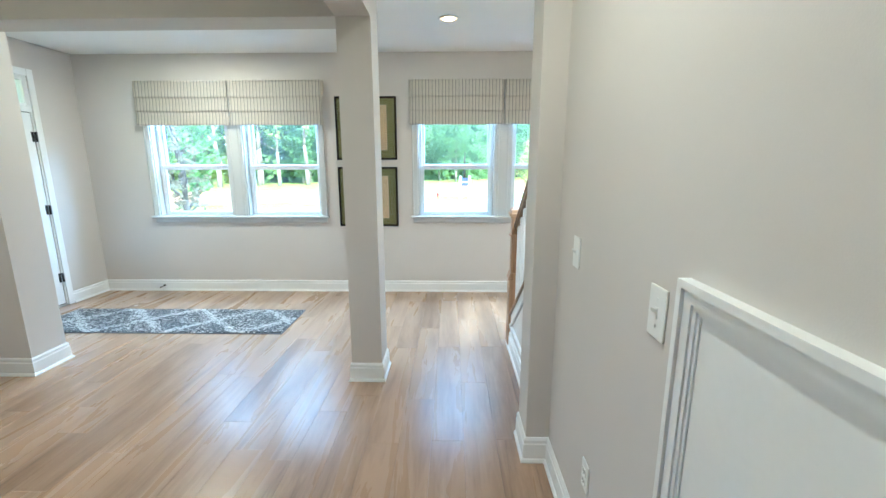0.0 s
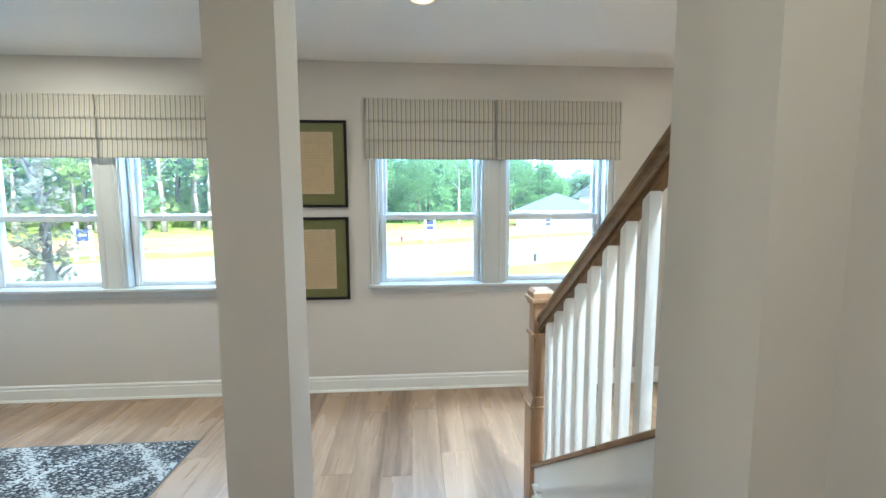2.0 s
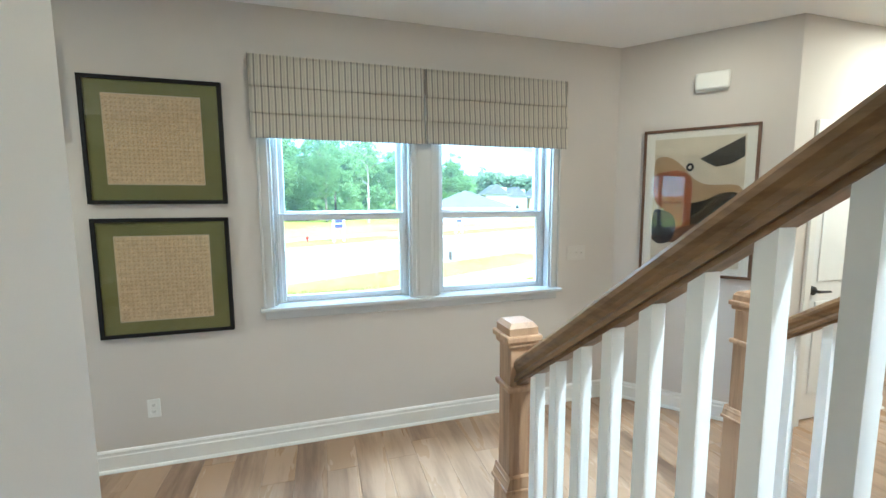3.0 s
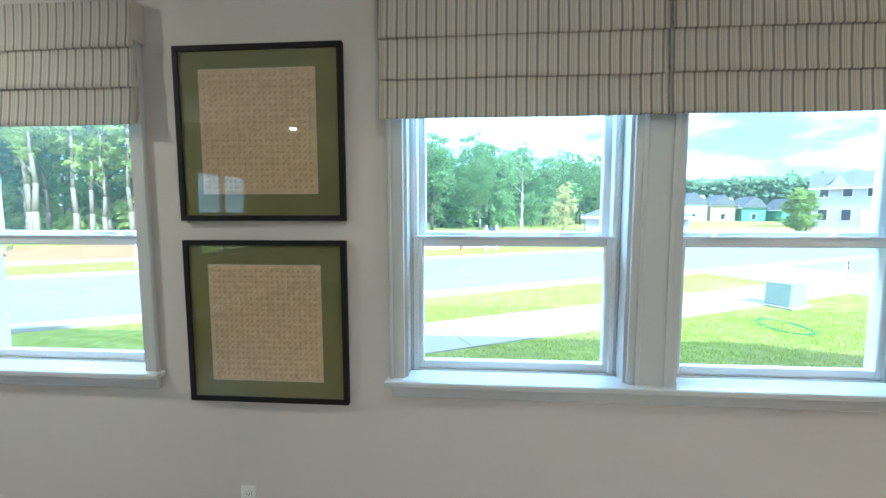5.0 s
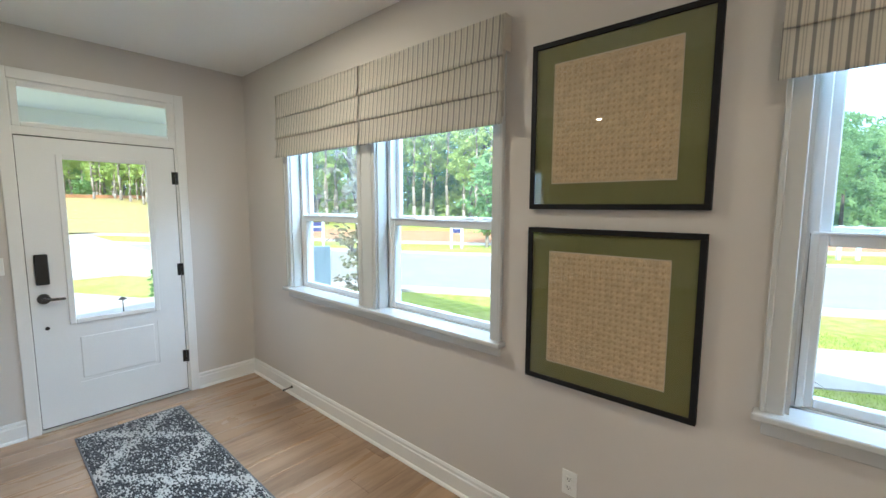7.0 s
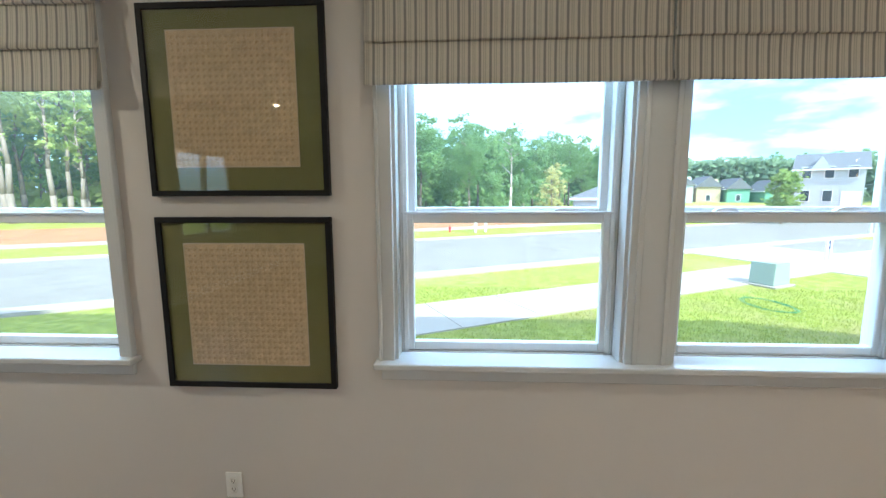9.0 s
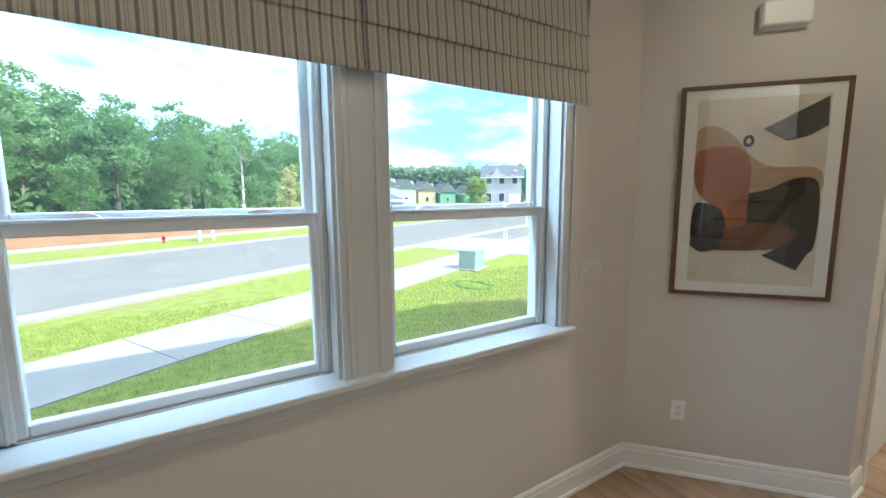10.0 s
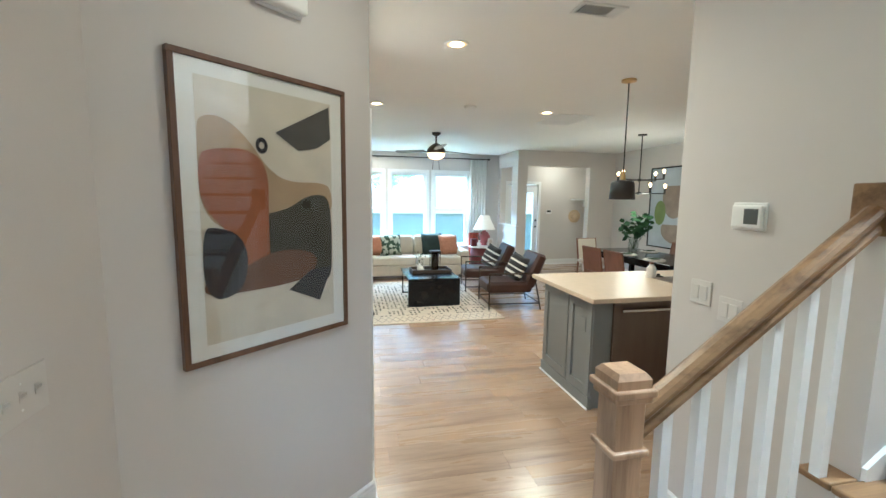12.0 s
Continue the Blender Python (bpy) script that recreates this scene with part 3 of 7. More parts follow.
def roman_shade(x0, x1, phase):
    """Three soft folds that overlap, hung from a head rail."""
    sh = thing("roman_shade", pose((x0 + x1) / 2, NORTH - 0.02, 1.99), "grey and cream striped fabric roman shade, half raised", "window shade", "roman shades in the entrance hall")
    half = (x1 - x0) / 2
    levels = [(2.445, 2.268), (2.284, 2.115), (2.131, 1.970)]
    for k, (top, low) in enumerate(levels):
        bm = bmesh.new()
        nx, nz = 40, 8
        base = -0.030 - 0.004 * k
        grid = []
        for i in range(nx + 1):
            u = i / nx
            x = -half + 2 * half * u + 0.004 * math.sin(3 * u + phase + k)
            col = []
            sag = 0.002 * math.sin(math.pi * u) + 0.0012 * math.sin(7 * u + phase + k)
            for j in range(nz + 1):
                v = j / nz
                z = top + (low - top) * v - sag * v - 1.99
                bulge = 0.016 * v ** 1.6 + 0.003 * math.sin(9 * u + 2.2 * k + phase) * v
                col.append((x, base - bulge, z))
            z = low - sag - 1.99
            col += [(x, base - 0.012, z - 0.004), (x, base + 0.002, z + 0.004), (x, base + 0.006, z + 0.03)]
            grid.append([bm.verts.new(p) for p in col])
        for p, q in zip(grid, grid[1:]):
            for j in range(len(p) - 1):
                bm.faces.new((p[j], q[j], q[j + 1], p[j + 1]))
        f = part("fold", bm, TICKING, sh, smooth=True)
        mo = f.modifiers.new("thickness", "SOLIDIFY")
        mo.thickness, mo.offset = 0.003, 0
    part("lining", box(-half + 0.004, half - 0.004, -0.026, -0.022, 0.01, 0.452), mat("shade_lining", (0.62, 0.60, 0.55), 0.9), sh, "pale back cloth")
    part("head_rail", box(-half + 0.004, half - 0.004, -0.020, 0.018, 0.42, 0.452, 0.003), TRIM, sh, "white head rail")
    for s in (-1, 1):
        part("side_return", box(s * half - (0.003 if s > 0 else 0), s * half + (0 if s > 0 else 0.003), -0.04, 0.018, 0.30, 0.454), TICKING, sh)


for c in TWIN.values():
    roman_shade(c - 1.062, c - 0.006, c)
    roman_shade(c + 0.004, c + 1.062, c + 2)

# ---------------------------------------------------------------- front door
RUBBER = mat("dark_rubber", (0.02, 0.02, 0.02), 0.7)
SWEEP = mat("threshold_metal", (0.55, 0.54, 0.52), 0.35, metal=0.8)
dr = thing("door_1", None, "white panelled front door with a large glass light, closed", "door", kind="structure")
DX = WEST - 0.012
D0, D1 = 3.44, 4.345
leaf = bmesh.new()
for a, b, c, d in ((D0, 3.655, 0.025, 2.045), (4.155, D1, 0.025, 2.045), (3.655, 4.155, 1.915, 2.045), (3.655, 4.155, 0.66, 0.765), (3.655, 4.155, 0.025, 0.30), ):
    bx(leaf, DX - 0.044, DX, a, b, c, d)
bx(leaf, DX - 0.040, DX - 0.006, 3.655, 4.155, 0.30, 0.66)
lf = part("leaf", leaf, DOORPAINT, dr)
part("raised_panel", box(DX - 0.01, DX + 0.001, 3.678, 4.132, 0.325, 0.636, 0.006, 2), DOORPAINT, lf)
for a, b, c, d in ((3.630, 3.665, 0.74, 1.94), (4.145, 4.180, 0.74, 1.94), (3.665, 4.145, 1.905, 1.94), (3.665, 4.145, 0.74, 0.775)):
    part("glass_bead", box(DX - 0.004, DX + 0.014, a, b, c, d, 0.006, 2), DOORPAINT, lf)
gp = part("pane", box(DX - 0.024, DX - 0.019, 3.655, 4.155, 0.765, 1.915), GLASS, lf, "clear glass light")
gp.visible_shadow = False
for z in (0.315, 1.06, 1.81):
    part("hinge", many([box(WEST - 0.004, WEST + 0.012, 4.345, 4.365, z - 0.05, z + 0.05, 0.004, 2), box(WEST - 0.012, WEST - 0.008, 4.32, 4.345, z - 0.05, z + 0.05)]), BLACK, dr, "black butt hinge")
part("keypad_lock", many([box(DX, DX + 0.03, 3.475, 3.545, 1.045, 1.255, 0.008, 2)]), BLACK, lf, "black electronic lock box")
lv = bmesh.new()
tube(lv, (DX, 3.508, 0.945), (DX + 0.014, 3.508, 0.945), 0.036, 0.034, 20)
tube(lv, (DX + 0.012, 3.508, 0.945), (DX + 0.05, 3.508, 0.945), 0.012, 0.012, 12)
tube(lv, (DX + 0.046, 3.495, 0.945), (DX + 0.046, 3.615, 0.940), 0.011, 0.008, 12)
part("lever_handle", lv, BLACK, lf, "black lever handle")
bt = bmesh.new()
tube(bt, (DX, 3.512, 0.735), (DX + 0.006, 3.512, 0.735), 0.013, 0.012, 16)
part("bolt_cap", bt, BLACK, lf)
for a, b, z0, z1 in ((3.365, 3.430, 0, 2.47), (4.36, 4.425, 0, 2.47)):
    part("casing", box(WEST - 0.002, WEST + 0.018, a, b, z0, z1, 0.004, 2), TRIM, dr)
part("casing", box(WEST - 0.002, WEST + 0.017, 3.430, 4.36, 2.40, 2.47, 0.004, 2), TRIM, dr)
part("jamb", many([box(-4.088, WEST - 0.001, 3.415, 3.436, 0, 2.405), box(-4.088, WEST - 0.001, 4.349, 4.365, 0, 2.405), box(-4.088, WEST - 0.001, 3.436, 4.349, 2.385, 2.405), box(-4.088, WEST - 0.001, 3.436, 4.349, 2.052, 2.105)]), TRIM, dr)
part("transom_frame", many([box(WEST - 0.035, WEST + 0.004, 3.436, 3.475, 2.105, 2.385, 0.004), box(WEST - 0.035, WEST + 0.004, 4.31, 4.349, 2.105, 2.385, 0.004), box(WEST - 0.034, WEST + 0.003, 3.475, 4.31, 2.355, 2.385, 0.004), box(WEST - 0.034, WEST + 0.003, 3.475, 4.31, 2.105, 2.135, 0.004)]), TRIM, dr, "white transom frame")
tp = part("transom_pane", box(WEST - 0.02, WEST - 0.015, 3.47, 4.315, 2.13, 2.36), GLASS, dr, "clear transom glass")
tp.visible_shadow = False
# Dark strips put in for the shaded gap line round the leaf
part("weather_strip", box(DX - 0.03, DX - 0.004, 3.4365, 3.4395, 0.02, 2.05), RUBBER, dr)
part("weather_strip", box(DX - 0.03, DX - 0.003, 4.3455, 4.3485, 0.02, 2.05), RUBBER, dr)
part("weather_strip", box(DX - 0.03, DX - 0.003, 3.44, 4.345, 2.0465, 2.0515), RUBBER, dr)
part("threshold", box(-4.088, WEST + 0.012, 3.425, 4.355, 0.001, 0.018, 0.005, 2), SWEEP, dr, "pale metal threshold")
part("door_sweep", box(DX - 0.04, DX + 0.001, D0, D1, 0.0185, 0.0245), RUBBER, dr)

# closet door beside the angled wall
cd = thing("door_2", None, "white two-panel closet door with a dark lever, closed", "door", kind="structure")
clf = part("leaf", box(3.425, 4.180, 4.143, 4.178, 0.012, 2.035, 0.002), DOORPAINT, cd)
for c, d in ((0.20, 0.88), (1.02, 1.90)):
    part("raised_panel", box(3.54, 4.05, 4.136, 4.144, c, d, 0.006, 2), DOORPAINT, clf)
for z in (0.30, 1.05, 1.80):
    part("hinge", box(4.160, 4.178, 4.086, 4.120, z - 0.05, z + 0.05, 0.004, 2), BLACK, cd, "black hinge")
lv = bmesh.new()
tube(lv, (3.50, 4.143, 0.96), (3.50, 4.127, 0.96), 0.032, 0.03, 18)
tube(lv, (3.50, 4.129, 0.96), (3.50, 4.090, 0.96), 0.011, 0.011, 10)
tube(lv, (3.49, 4.093, 0.96), (3.61, 4.093, 0.955), 0.011, 0.008, 10)
part("lever_handle", lv, BLACK, clf, "dark lever handle")
for a, b in ((3.358, 3.420), (4.172, 4.234)):
    part("casing", box(a, b, 4.097, 4.117, 0, 2.105, 0.004, 2), TRIM, cd)
part("casing", box(3.42, 4.172, 4.098, 4.117, 2.043, 2.105, 0.004, 2), TRIM, cd)
part("jamb", many([box(3.4205, 3.4245, 4.118, 4.233, 0, 2.04), box(4.1655, 4.1695, 4.118, 4.233, 0, 2.04)]), TRIM, cd)

# ---------------------------------------------------------------- staircase
st = thing("staircase", None, "oak staircase with white balusters and box newel posts", "staircase")
Y0, GO, RISE, STEPS = 3.44, 0.247, 0.186, 14
SX0, SX1 = 0.93, 2.13
for k in range(STEPS):
    yf = Y0 - GO * k
    z = RISE * (k + 1)
    right = SX1 if yf - GO > 2.605 else 2.021
    lef = SX0 if yf > 2.2 else 0.984
    part("riser", box(lef, right - 0.02 if right == SX1 else right, yf - 0.02, yf, z - RISE, z - 0.027), TRIM, st)
    part("tread", box(lef, right, yf - GO - 0.001, yf + 0.026, z - 0.027, z, 0.008, 3), STAIRWOOD, st, "stained oak tread")
    if right != SX1 and yf > 2.61:
        part("tread", box(2.021, SX1, 2.602, yf + 0.026, z - 0.027, z, 0.008, 3), STAIRWOOD, st, "stained oak tread end")
SLOPE = 0.7287


def cap_z(y):
    return 0.212 + 0.747 * (3.47 - y)


def rail_z(y):
    return 1.126 + SLOPE * (3.235 - y)


# closed knee wall on the hall side, its cap and moulded panel
kw = part("knee_wall", prism([(3.455, 0.0), (3.455, cap_z(3.455) - 0.02), (2.19, cap_z(2.19) - 0.02), (2.19, 0.0)], "x", 0.838, 0.93), TRIM, st, "white panelled knee wall")
part("cap", prism([(3.47, cap_z(3.47)), (3.47, cap_z(3.47) - 0.022), (2.19, cap_z(2.19) - 0.022), (2.19, cap_z(2.19))], "x", 0.822, 0.945, 0.004), STAIRWOOD, st, "stained oak cap")


def strip(pts, x0, x1, width):
    """Mouldings laid along the edges of an outline on an upright wall face."""
    out = []
    for p, q in zip(pts, pts[1:] + pts[:1]):
        p, q = Vector(p), Vector(q)
        d = (q - p).normalized()
        n = Vector((-d.y, d.x)) * width
        out.append(prism([p, q, q + n - d * width * 0.8, p + n + d * width * 0.8], "x", x0, x1))
    return out


part("panel_moulding", many(strip([(3.33, 0.20), (3.33, cap_z(3.33) - 0.115), (2.26, cap_z(2.26) - 0.115), (2.26, 0.20)], 0.826, 0.84, 0.03)
                            + strip([(3.32, 0.21), (3.32, cap_z(3.32) - 0.125), (2.27, cap_z(2.27) - 0.125), (2.27, 0.21)], 0.822, 0.827, 0.012)), TRIM, kw)
kb = bmesh.new()
moulding(kb, (0.838, 2.19), (0.838, 3.455), (-1, 0), BASE)
part("base_moulding", kb, TRIM, kw)


def newel(x, y, z0, top):
    n = part("newel_post", box(-0.044, 0.044, -0.044, 0.044, z0, top - 0.06, 0.003), NEWELWOOD, st, "stained oak box newel", at=pose(x, y, 0))
    part("plinth", box(-0.056, 0.056, -0.056, 0.056, z0, 0.60, 0.004), NEWELWOOD, n)
    part("plinth_moulding", many([prism([(-0.060, 0.60), (0.060, 0.60), (0.047, 0.645), (-0.047, 0.645)], "y", -0.060, 0.060), box(-0.064, 0.064, -0.064, 0.064, 0.588, 0.604, 0.004, 2), box(-0.054, 0.054, -0.054, 0.054, 0.618, 0.632, 0.004, 2)]), NEWELWOOD, n)
    part("collar", box(-0.056, 0.056, -0.056, 0.056, top - 0.235, top - 0.215, 0.006, 2), NEWELWOOD, n)
    part("cap_moulding", many([box(-0.064, 0.064, -0.064, 0.064, top - 0.062, top - 0.04, 0.005, 2), box(-0.056, 0.056, -0.056, 0.056, top - 0.082, top - 0.06, 0.007, 2)]), NEWELWOOD, n)
    cap = bmesh.new()
    a, b = 0.052, 0.040
    lo, mid = [cap.verts.new((s * a, t * a, top - 0.04)) for s, t in ((-1, -1), (1, -1), (1, 1), (-1, 1))], [cap.verts.new((s * a, t * a, top - 0.016)) for s, t in ((-1, -1), (1, -1), (1, 1), (-1, 1))]
    hi = [cap.verts.new((s * b, t * b, top)) for s, t in ((-1, -1), (1, -1), (1, 1), (-1, 1))]
    for r, s in ((lo, mid), (mid, hi)):
        for i in range(4):
            cap.faces.new((r[i], r[(i + 1) % 4], s[(i + 1) % 4], s[i]))
    cap.faces.new(hi)
    cap.faces.new(lo[::-1])
    part("cap_block", cap, NEWELWOOD, n)


newel(0.872, 3.405, 0.0, 1.18)
newel(2.05, 3.48, 0.0, 1.18)

RAIL = [(-0.030, -0.045), (0.030, -0.045), (0.030, -0.034), (0.022, -0.024), (0.024, -0.012), (0.032, -0.002), (0.032, 0.010), (0.024, 0.020), (0.010, 0.026), (-0.010, 0.026), (-0.024, 0.020), (-0.032, 0.010), (-0.032, -0.002), (-0.024, -0.012), (-0.022, -0.024), (-0.030, -0.034)]


def handrail(x, ya, yb, up):
    bm = bmesh.new()
    ends = [[bm.verts.new((x + a, y, rail_z(y) + up + b * 1.2)) for a, b in RAIL] for y in (ya, yb)]
    for i in range(len(RAIL)):
        j = (i + 1) % len(RAIL)
        bm.faces.new((ends[0][i], ends[0][j], ends[1][j], ends[1][i]))
    bm.faces.new(ends[0][::-1])
    bm.faces.new(ends[1])
    h = part("handrail", bm, STAIRWOOD, st, "stained oak handrail", smooth=False)
    part("fillet", prism([(ya, rail_z(ya) + up - 0.05), (ya, rail_z(ya) + up - 0.066), (yb, rail_z(yb) + up - 0.066), (yb, rail_z(yb) + up - 0.05)], "x", x - 0.02, x + 0.02), STAIRWOOD, h)


handrail(0.872, 3.365, 2.191, 0.0)
handrail(2.07, 3.44, 2.622, 0.026)
part("rosette", box(2.026, 2.132, 2.601, 2.622, 1.535, 1.70, 0.006, 2), STAIRWOOD, st, "stained oak wall rosette")


def baluster(x, y, z0, z1, slope_low):
    h, s = 0.0165, SLOPE * 0.0165
    bm = bmesh.new()
    lo = [bm.verts.new((x + a * h, y + b * h, z0 - (b * s if slope_low else 0))) for a, b in ((-1, -1), (1, -1), (1, 1), (-1, 1))]
    hi = [bm.verts.new((x + a * h, y + b * h, z1 - b * s)) for a, b in ((-1, -1), (1, -1), (1, 1), (-1, 1))]
    for i in range(4):
        bm.faces.new((lo[i], lo[(i + 1) % 4], hi[(i + 1) % 4], hi[i]))
    bm.faces.new(hi)
    bm.faces.new(lo[::-1])
    part("baluster", bm, TRIM, st, "white square baluster")


for i in range(11):
    y = 3.258 - 0.1102 * i
    if y > 2.22:
        baluster(0.872, y, cap_z(y) - 0.001, rail_z(y) - 0.06, True)
for i in range(6):
    y = 3.32 - 0.122 * i
    k = max(1, math.ceil((Y0 + 0.026 - y) / GO))
    baluster(2.07, y, RISE * k - 0.001, rail_z(y) - 0.036, False)
part("outer_stringer", prism([(3.36, 0.0)] + [p for k in range(3) for p in ((Y0 - GO * k, RISE * k), (Y0 - GO * k, RISE * (k + 1) - 0.028))] + [(2.602, RISE * 3 - 0.028), (2.602, 0.0)], "x", 2.088, 2.112), TRIM, st, "white outer stringer")
part("skirt", prism([(2.598, 0.52), (2.598, 0.785), (-0.15, 0.785 + SLOPE * 2.748), (-0.15, 0.52 + SLOPE * 2.748)], "x", 2.008, 2.0235), TRIM, st, "white skirt board along the stairs")


# ---------------------------------------------------------------- pictures, switches and small fittings of the entrance hall
OLIVE = mat("olive_mat_board", (0.160, 0.160, 0.055), 0.8, 0.06, 4.0, 0.1, 300)
CANE = mat("woven_cane", (0.57, 0.445, 0.285), 0.75, 0.22, 30.0, 0.2, 260)
PAPER = mat("cream_paper", (0.56, 0.49, 0.40), 0.85, 0.06, 12.0, 0.1, 300)


def cane_weave(w, h, cells):
    """Strands that pass over and under one another."""
    bm = bmesh.new()
    n = cells * 5
    rows = []
    for i in range(n + 1):
        row = []
        for j in range(n + 1):
            u, v = i / 5, j / 5
            fu, fv = u % 1.0, v % 1.0
            over = 1 if (int(u) + int(v)) % 2 else -1
            warp = max(0.0, 1 - (abs(fu - 0.5) / 0.42) ** 2) * (1 + 0.9 * over * math.cos((fv - 0.5) * math.pi))
            weft = max(0.0, 1 - (abs(fv - 0.5) / 0.42) ** 2) * (1 - 0.9 * over * math.cos((fu - 0.5) * math.pi))
            row.append(bm.verts.new((-w / 2 + w * i / n, -0.0012 * max(warp, weft), -h / 2 + h * j / n)))
        rows.append(row)
    for p, q in zip(rows, rows[1:]):
        for j in range(n):
            bm.faces.new((p[j], q[j], q[j + 1], p[j + 1]))
    return bm


def framed(name, m, w, h, bar, depth, wood, board, label, inner=None):
    """A frame with four mitred bars, its mat board and its glass; it faces -y."""
    t = thing(name, m, label, "picture", "framed art on the walls")
    for a, b, c, d in ((-w / 2, w / 2, -h / 2, -h / 2 + bar), (-w / 2, w / 2, h / 2 - bar, h / 2), (-w / 2, -w / 2 + bar, -h / 2 + bar, h / 2 - bar), (w / 2 - bar, w / 2, -h / 2 + bar, h / 2 - bar)):
        part("frame_bar", box(a, b, -depth, 0, c, d, 0.002, 2), wood, t)
    part("mat_board", box(-w / 2 + bar - 0.002, w / 2 - bar + 0.002, -depth + 0.009, -0.002, -h / 2 + bar - 0.002, h / 2 - bar + 0.002), board, t)
    g = part("glass", box(-w / 2 + bar - 0.001, w / 2 - bar + 0.001, -depth + 0.003, -depth + 0.0045, -h / 2 + bar - 0.001, h / 2 - bar + 0.001), PICTUREGLASS, t, "glossy picture glass")
    g.visible_shadow = False
    return t


p1 = framed("framed_cane_panel", pose(-0.635, NORTH, 1.928), 0.694, 0.696, 0.022, 0.026, BLACKFRAME, OLIVE, "black framed cane weave on olive mat board")
weave = part("woven_panel", cane_weave(0.478, 0.488, 21), CANE, p1, "tan woven cane", at=pose(-0.004, -0.0185, 0.008))
part("panel_edge", box(-0.245, 0.237, -0.0185, -0.0165, -0.240, 0.256), PAPER, p1, "cream paper edge")
p2 = framed("framed_cane_panel", pose(-0.637, NORTH, 1.155), 0.692, 0.690, 0.022, 0.026, BLACKFRAME, OLIVE, "black framed cane weave on olive mat board")
again(weave, pose(-0.002, -0.0185, -0.004), p2)
part("panel_edge", box(-0.243, 0.239, -0.0185, -0.0165, -0.252, 0.244), PAPER, p2, "cream paper edge")



def cane_holes(w, h, cells):
    """Small flat dark marks, painted for the shade in the openings where four strands meet."""
    bm = bmesh.new()
    for i in range(cells):
        for j in range(cells):
            x, z, r = -w / 2 + w * i / cells, -h / 2 + h * j / cells, 0.0046
            if i and j:
                bm.faces.new([bm.verts.new((x + a * r, -0.0017, z + b * r)) for a, b in ((-1, -1), (0.2, -1), (0.2, 0.1), (1, 0.1), (1, 1), (-1, 1))])
    return bm


CANEHOLE = mat("cane_shadow_gap", (0.40, 0.295, 0.165), 0.95)
holes = tagged(part("weave_openings", cane_holes(0.478, 0.488, 21), CANEHOLE, p1, "small dark marks for the shaded openings in the weave", at=pose(-0.004, -0.0185, 0.008)), kind="stuff")
holes_b = tagged(again(holes, pose(-0.002, -0.0185, -0.004), p2), "small dark marks for the shaded openings in the weave", kind="stuff")

# abstract print on the angled wall
ang_dir = (ANG_B - ANG_A).normalized()
ang_n = Vector((ang_dir.y, -ang_dir.x))
if ang_n.dot(Vector((-1, -1))) < 0:
    ang_n = -ang_n
ANG_TURN = math.degrees(math.atan2(ang_dir.y, ang_dir.x))


def on_angle(s, z, out=0.0):
    """A pose on the angled wall: s metres along it, facing the room."""
    p = ANG_A + ang_dir * s + ang_n * out
    return pose(p.x, p.y, z, 0, 0, ANG_TURN)


WALNUT = wood_mat("walnut_frame", (0.055, 0.026, 0.014), (0.13, 0.066, 0.036), 0.4, "z", 2.0, 0.2)
MATW = mat("white_mat_board", (0.76, 0.75, 0.72), 0.85, 0.02, 4.0, 0.05, 300)
art = framed("abstract_print", on_angle(0.543, 1.571), 0.700, 1.058, 0.020, 0.028, WALNUT, MATW, "walnut framed abstract print in rust, tan and charcoal")
PW, PH = 0.548, 0.92
INKS = {"cream": (0.60, 0.55, 0.46), "tan": (0.37, 0.265, 0.155), "rust": (0.27, 0.090, 0.040), "green": (0.032, 0.030, 0.024), "navy": (0.022, 0.024, 0.035), "brown": (0.125, 0.060, 0.038), "slab": (0.062, 0.058, 0.055)}
INKS = {k: mat("print_ink_" + k, v, 0.9, 0.14, 9.0, spec=0.25) for k, v in INKS.items()}


def inked(name, ink, pts, layer, smooth=True):
    """A flat printed shape with a flowing outline, one paper layer above the last."""
    if smooth:
        for _ in range(3):
            pts = [q for a, b in zip(pts, pts[1:] + pts[:1]) for q in ((0.75 * a[0] + 0.25 * b[0], 0.75 * a[1] + 0.25 * b[1]), (0.25 * a[0] + 0.75 * b[0], 0.25 * a[1] + 0.75 * b[1]))]
    bm = bmesh.new()
    bm.faces.new([bm.verts.new(((u - 0.5) * PW, -0.0192 - 0.0007 * layer, (v - 0.5) * PH)) for u, v in pts])
    bmesh.ops.triangulate(bm, faces=bm.faces[:])
    part(name, bm, INKS[ink], art)


inked("print_ground", "cream", [(0, 0), (1, 0), (1, 1), (0, 1)], 1, False)
inked("tan_hill", "tan", [(0.0, 0.80), (0.02, 0.86), (0.16, 0.87), (0.32, 0.80), (0.46, 0.68), (0.62, 0.63), (0.92, 0.64), (1.0, 0.60), (1.0, 0.48), (0.5, 0.42), (0.0, 0.44)], 2)
inked("dark_hill", "green", [(0.32, 0.48), (0.46, 0.50), (0.62, 0.52), (0.76, 0.575), (0.93, 0.585), (0.99, 0.52), (0.99, 0.20), (0.92, 0.17), (0.76, 0.20), (0.60, 0.24), (0.32, 0.26)], 3)
inked("rust_stone", "rust", [(0.0, 0.72), (0.08, 0.745), (0.33, 0.76), (0.46, 0.68), (0.45, 0.50), (0.44, 0.36), (0.47, 0.25), (0.34, 0.20), (0.27, 0.33), (0.16, 0.44), (0.0, 0.53)], 4)
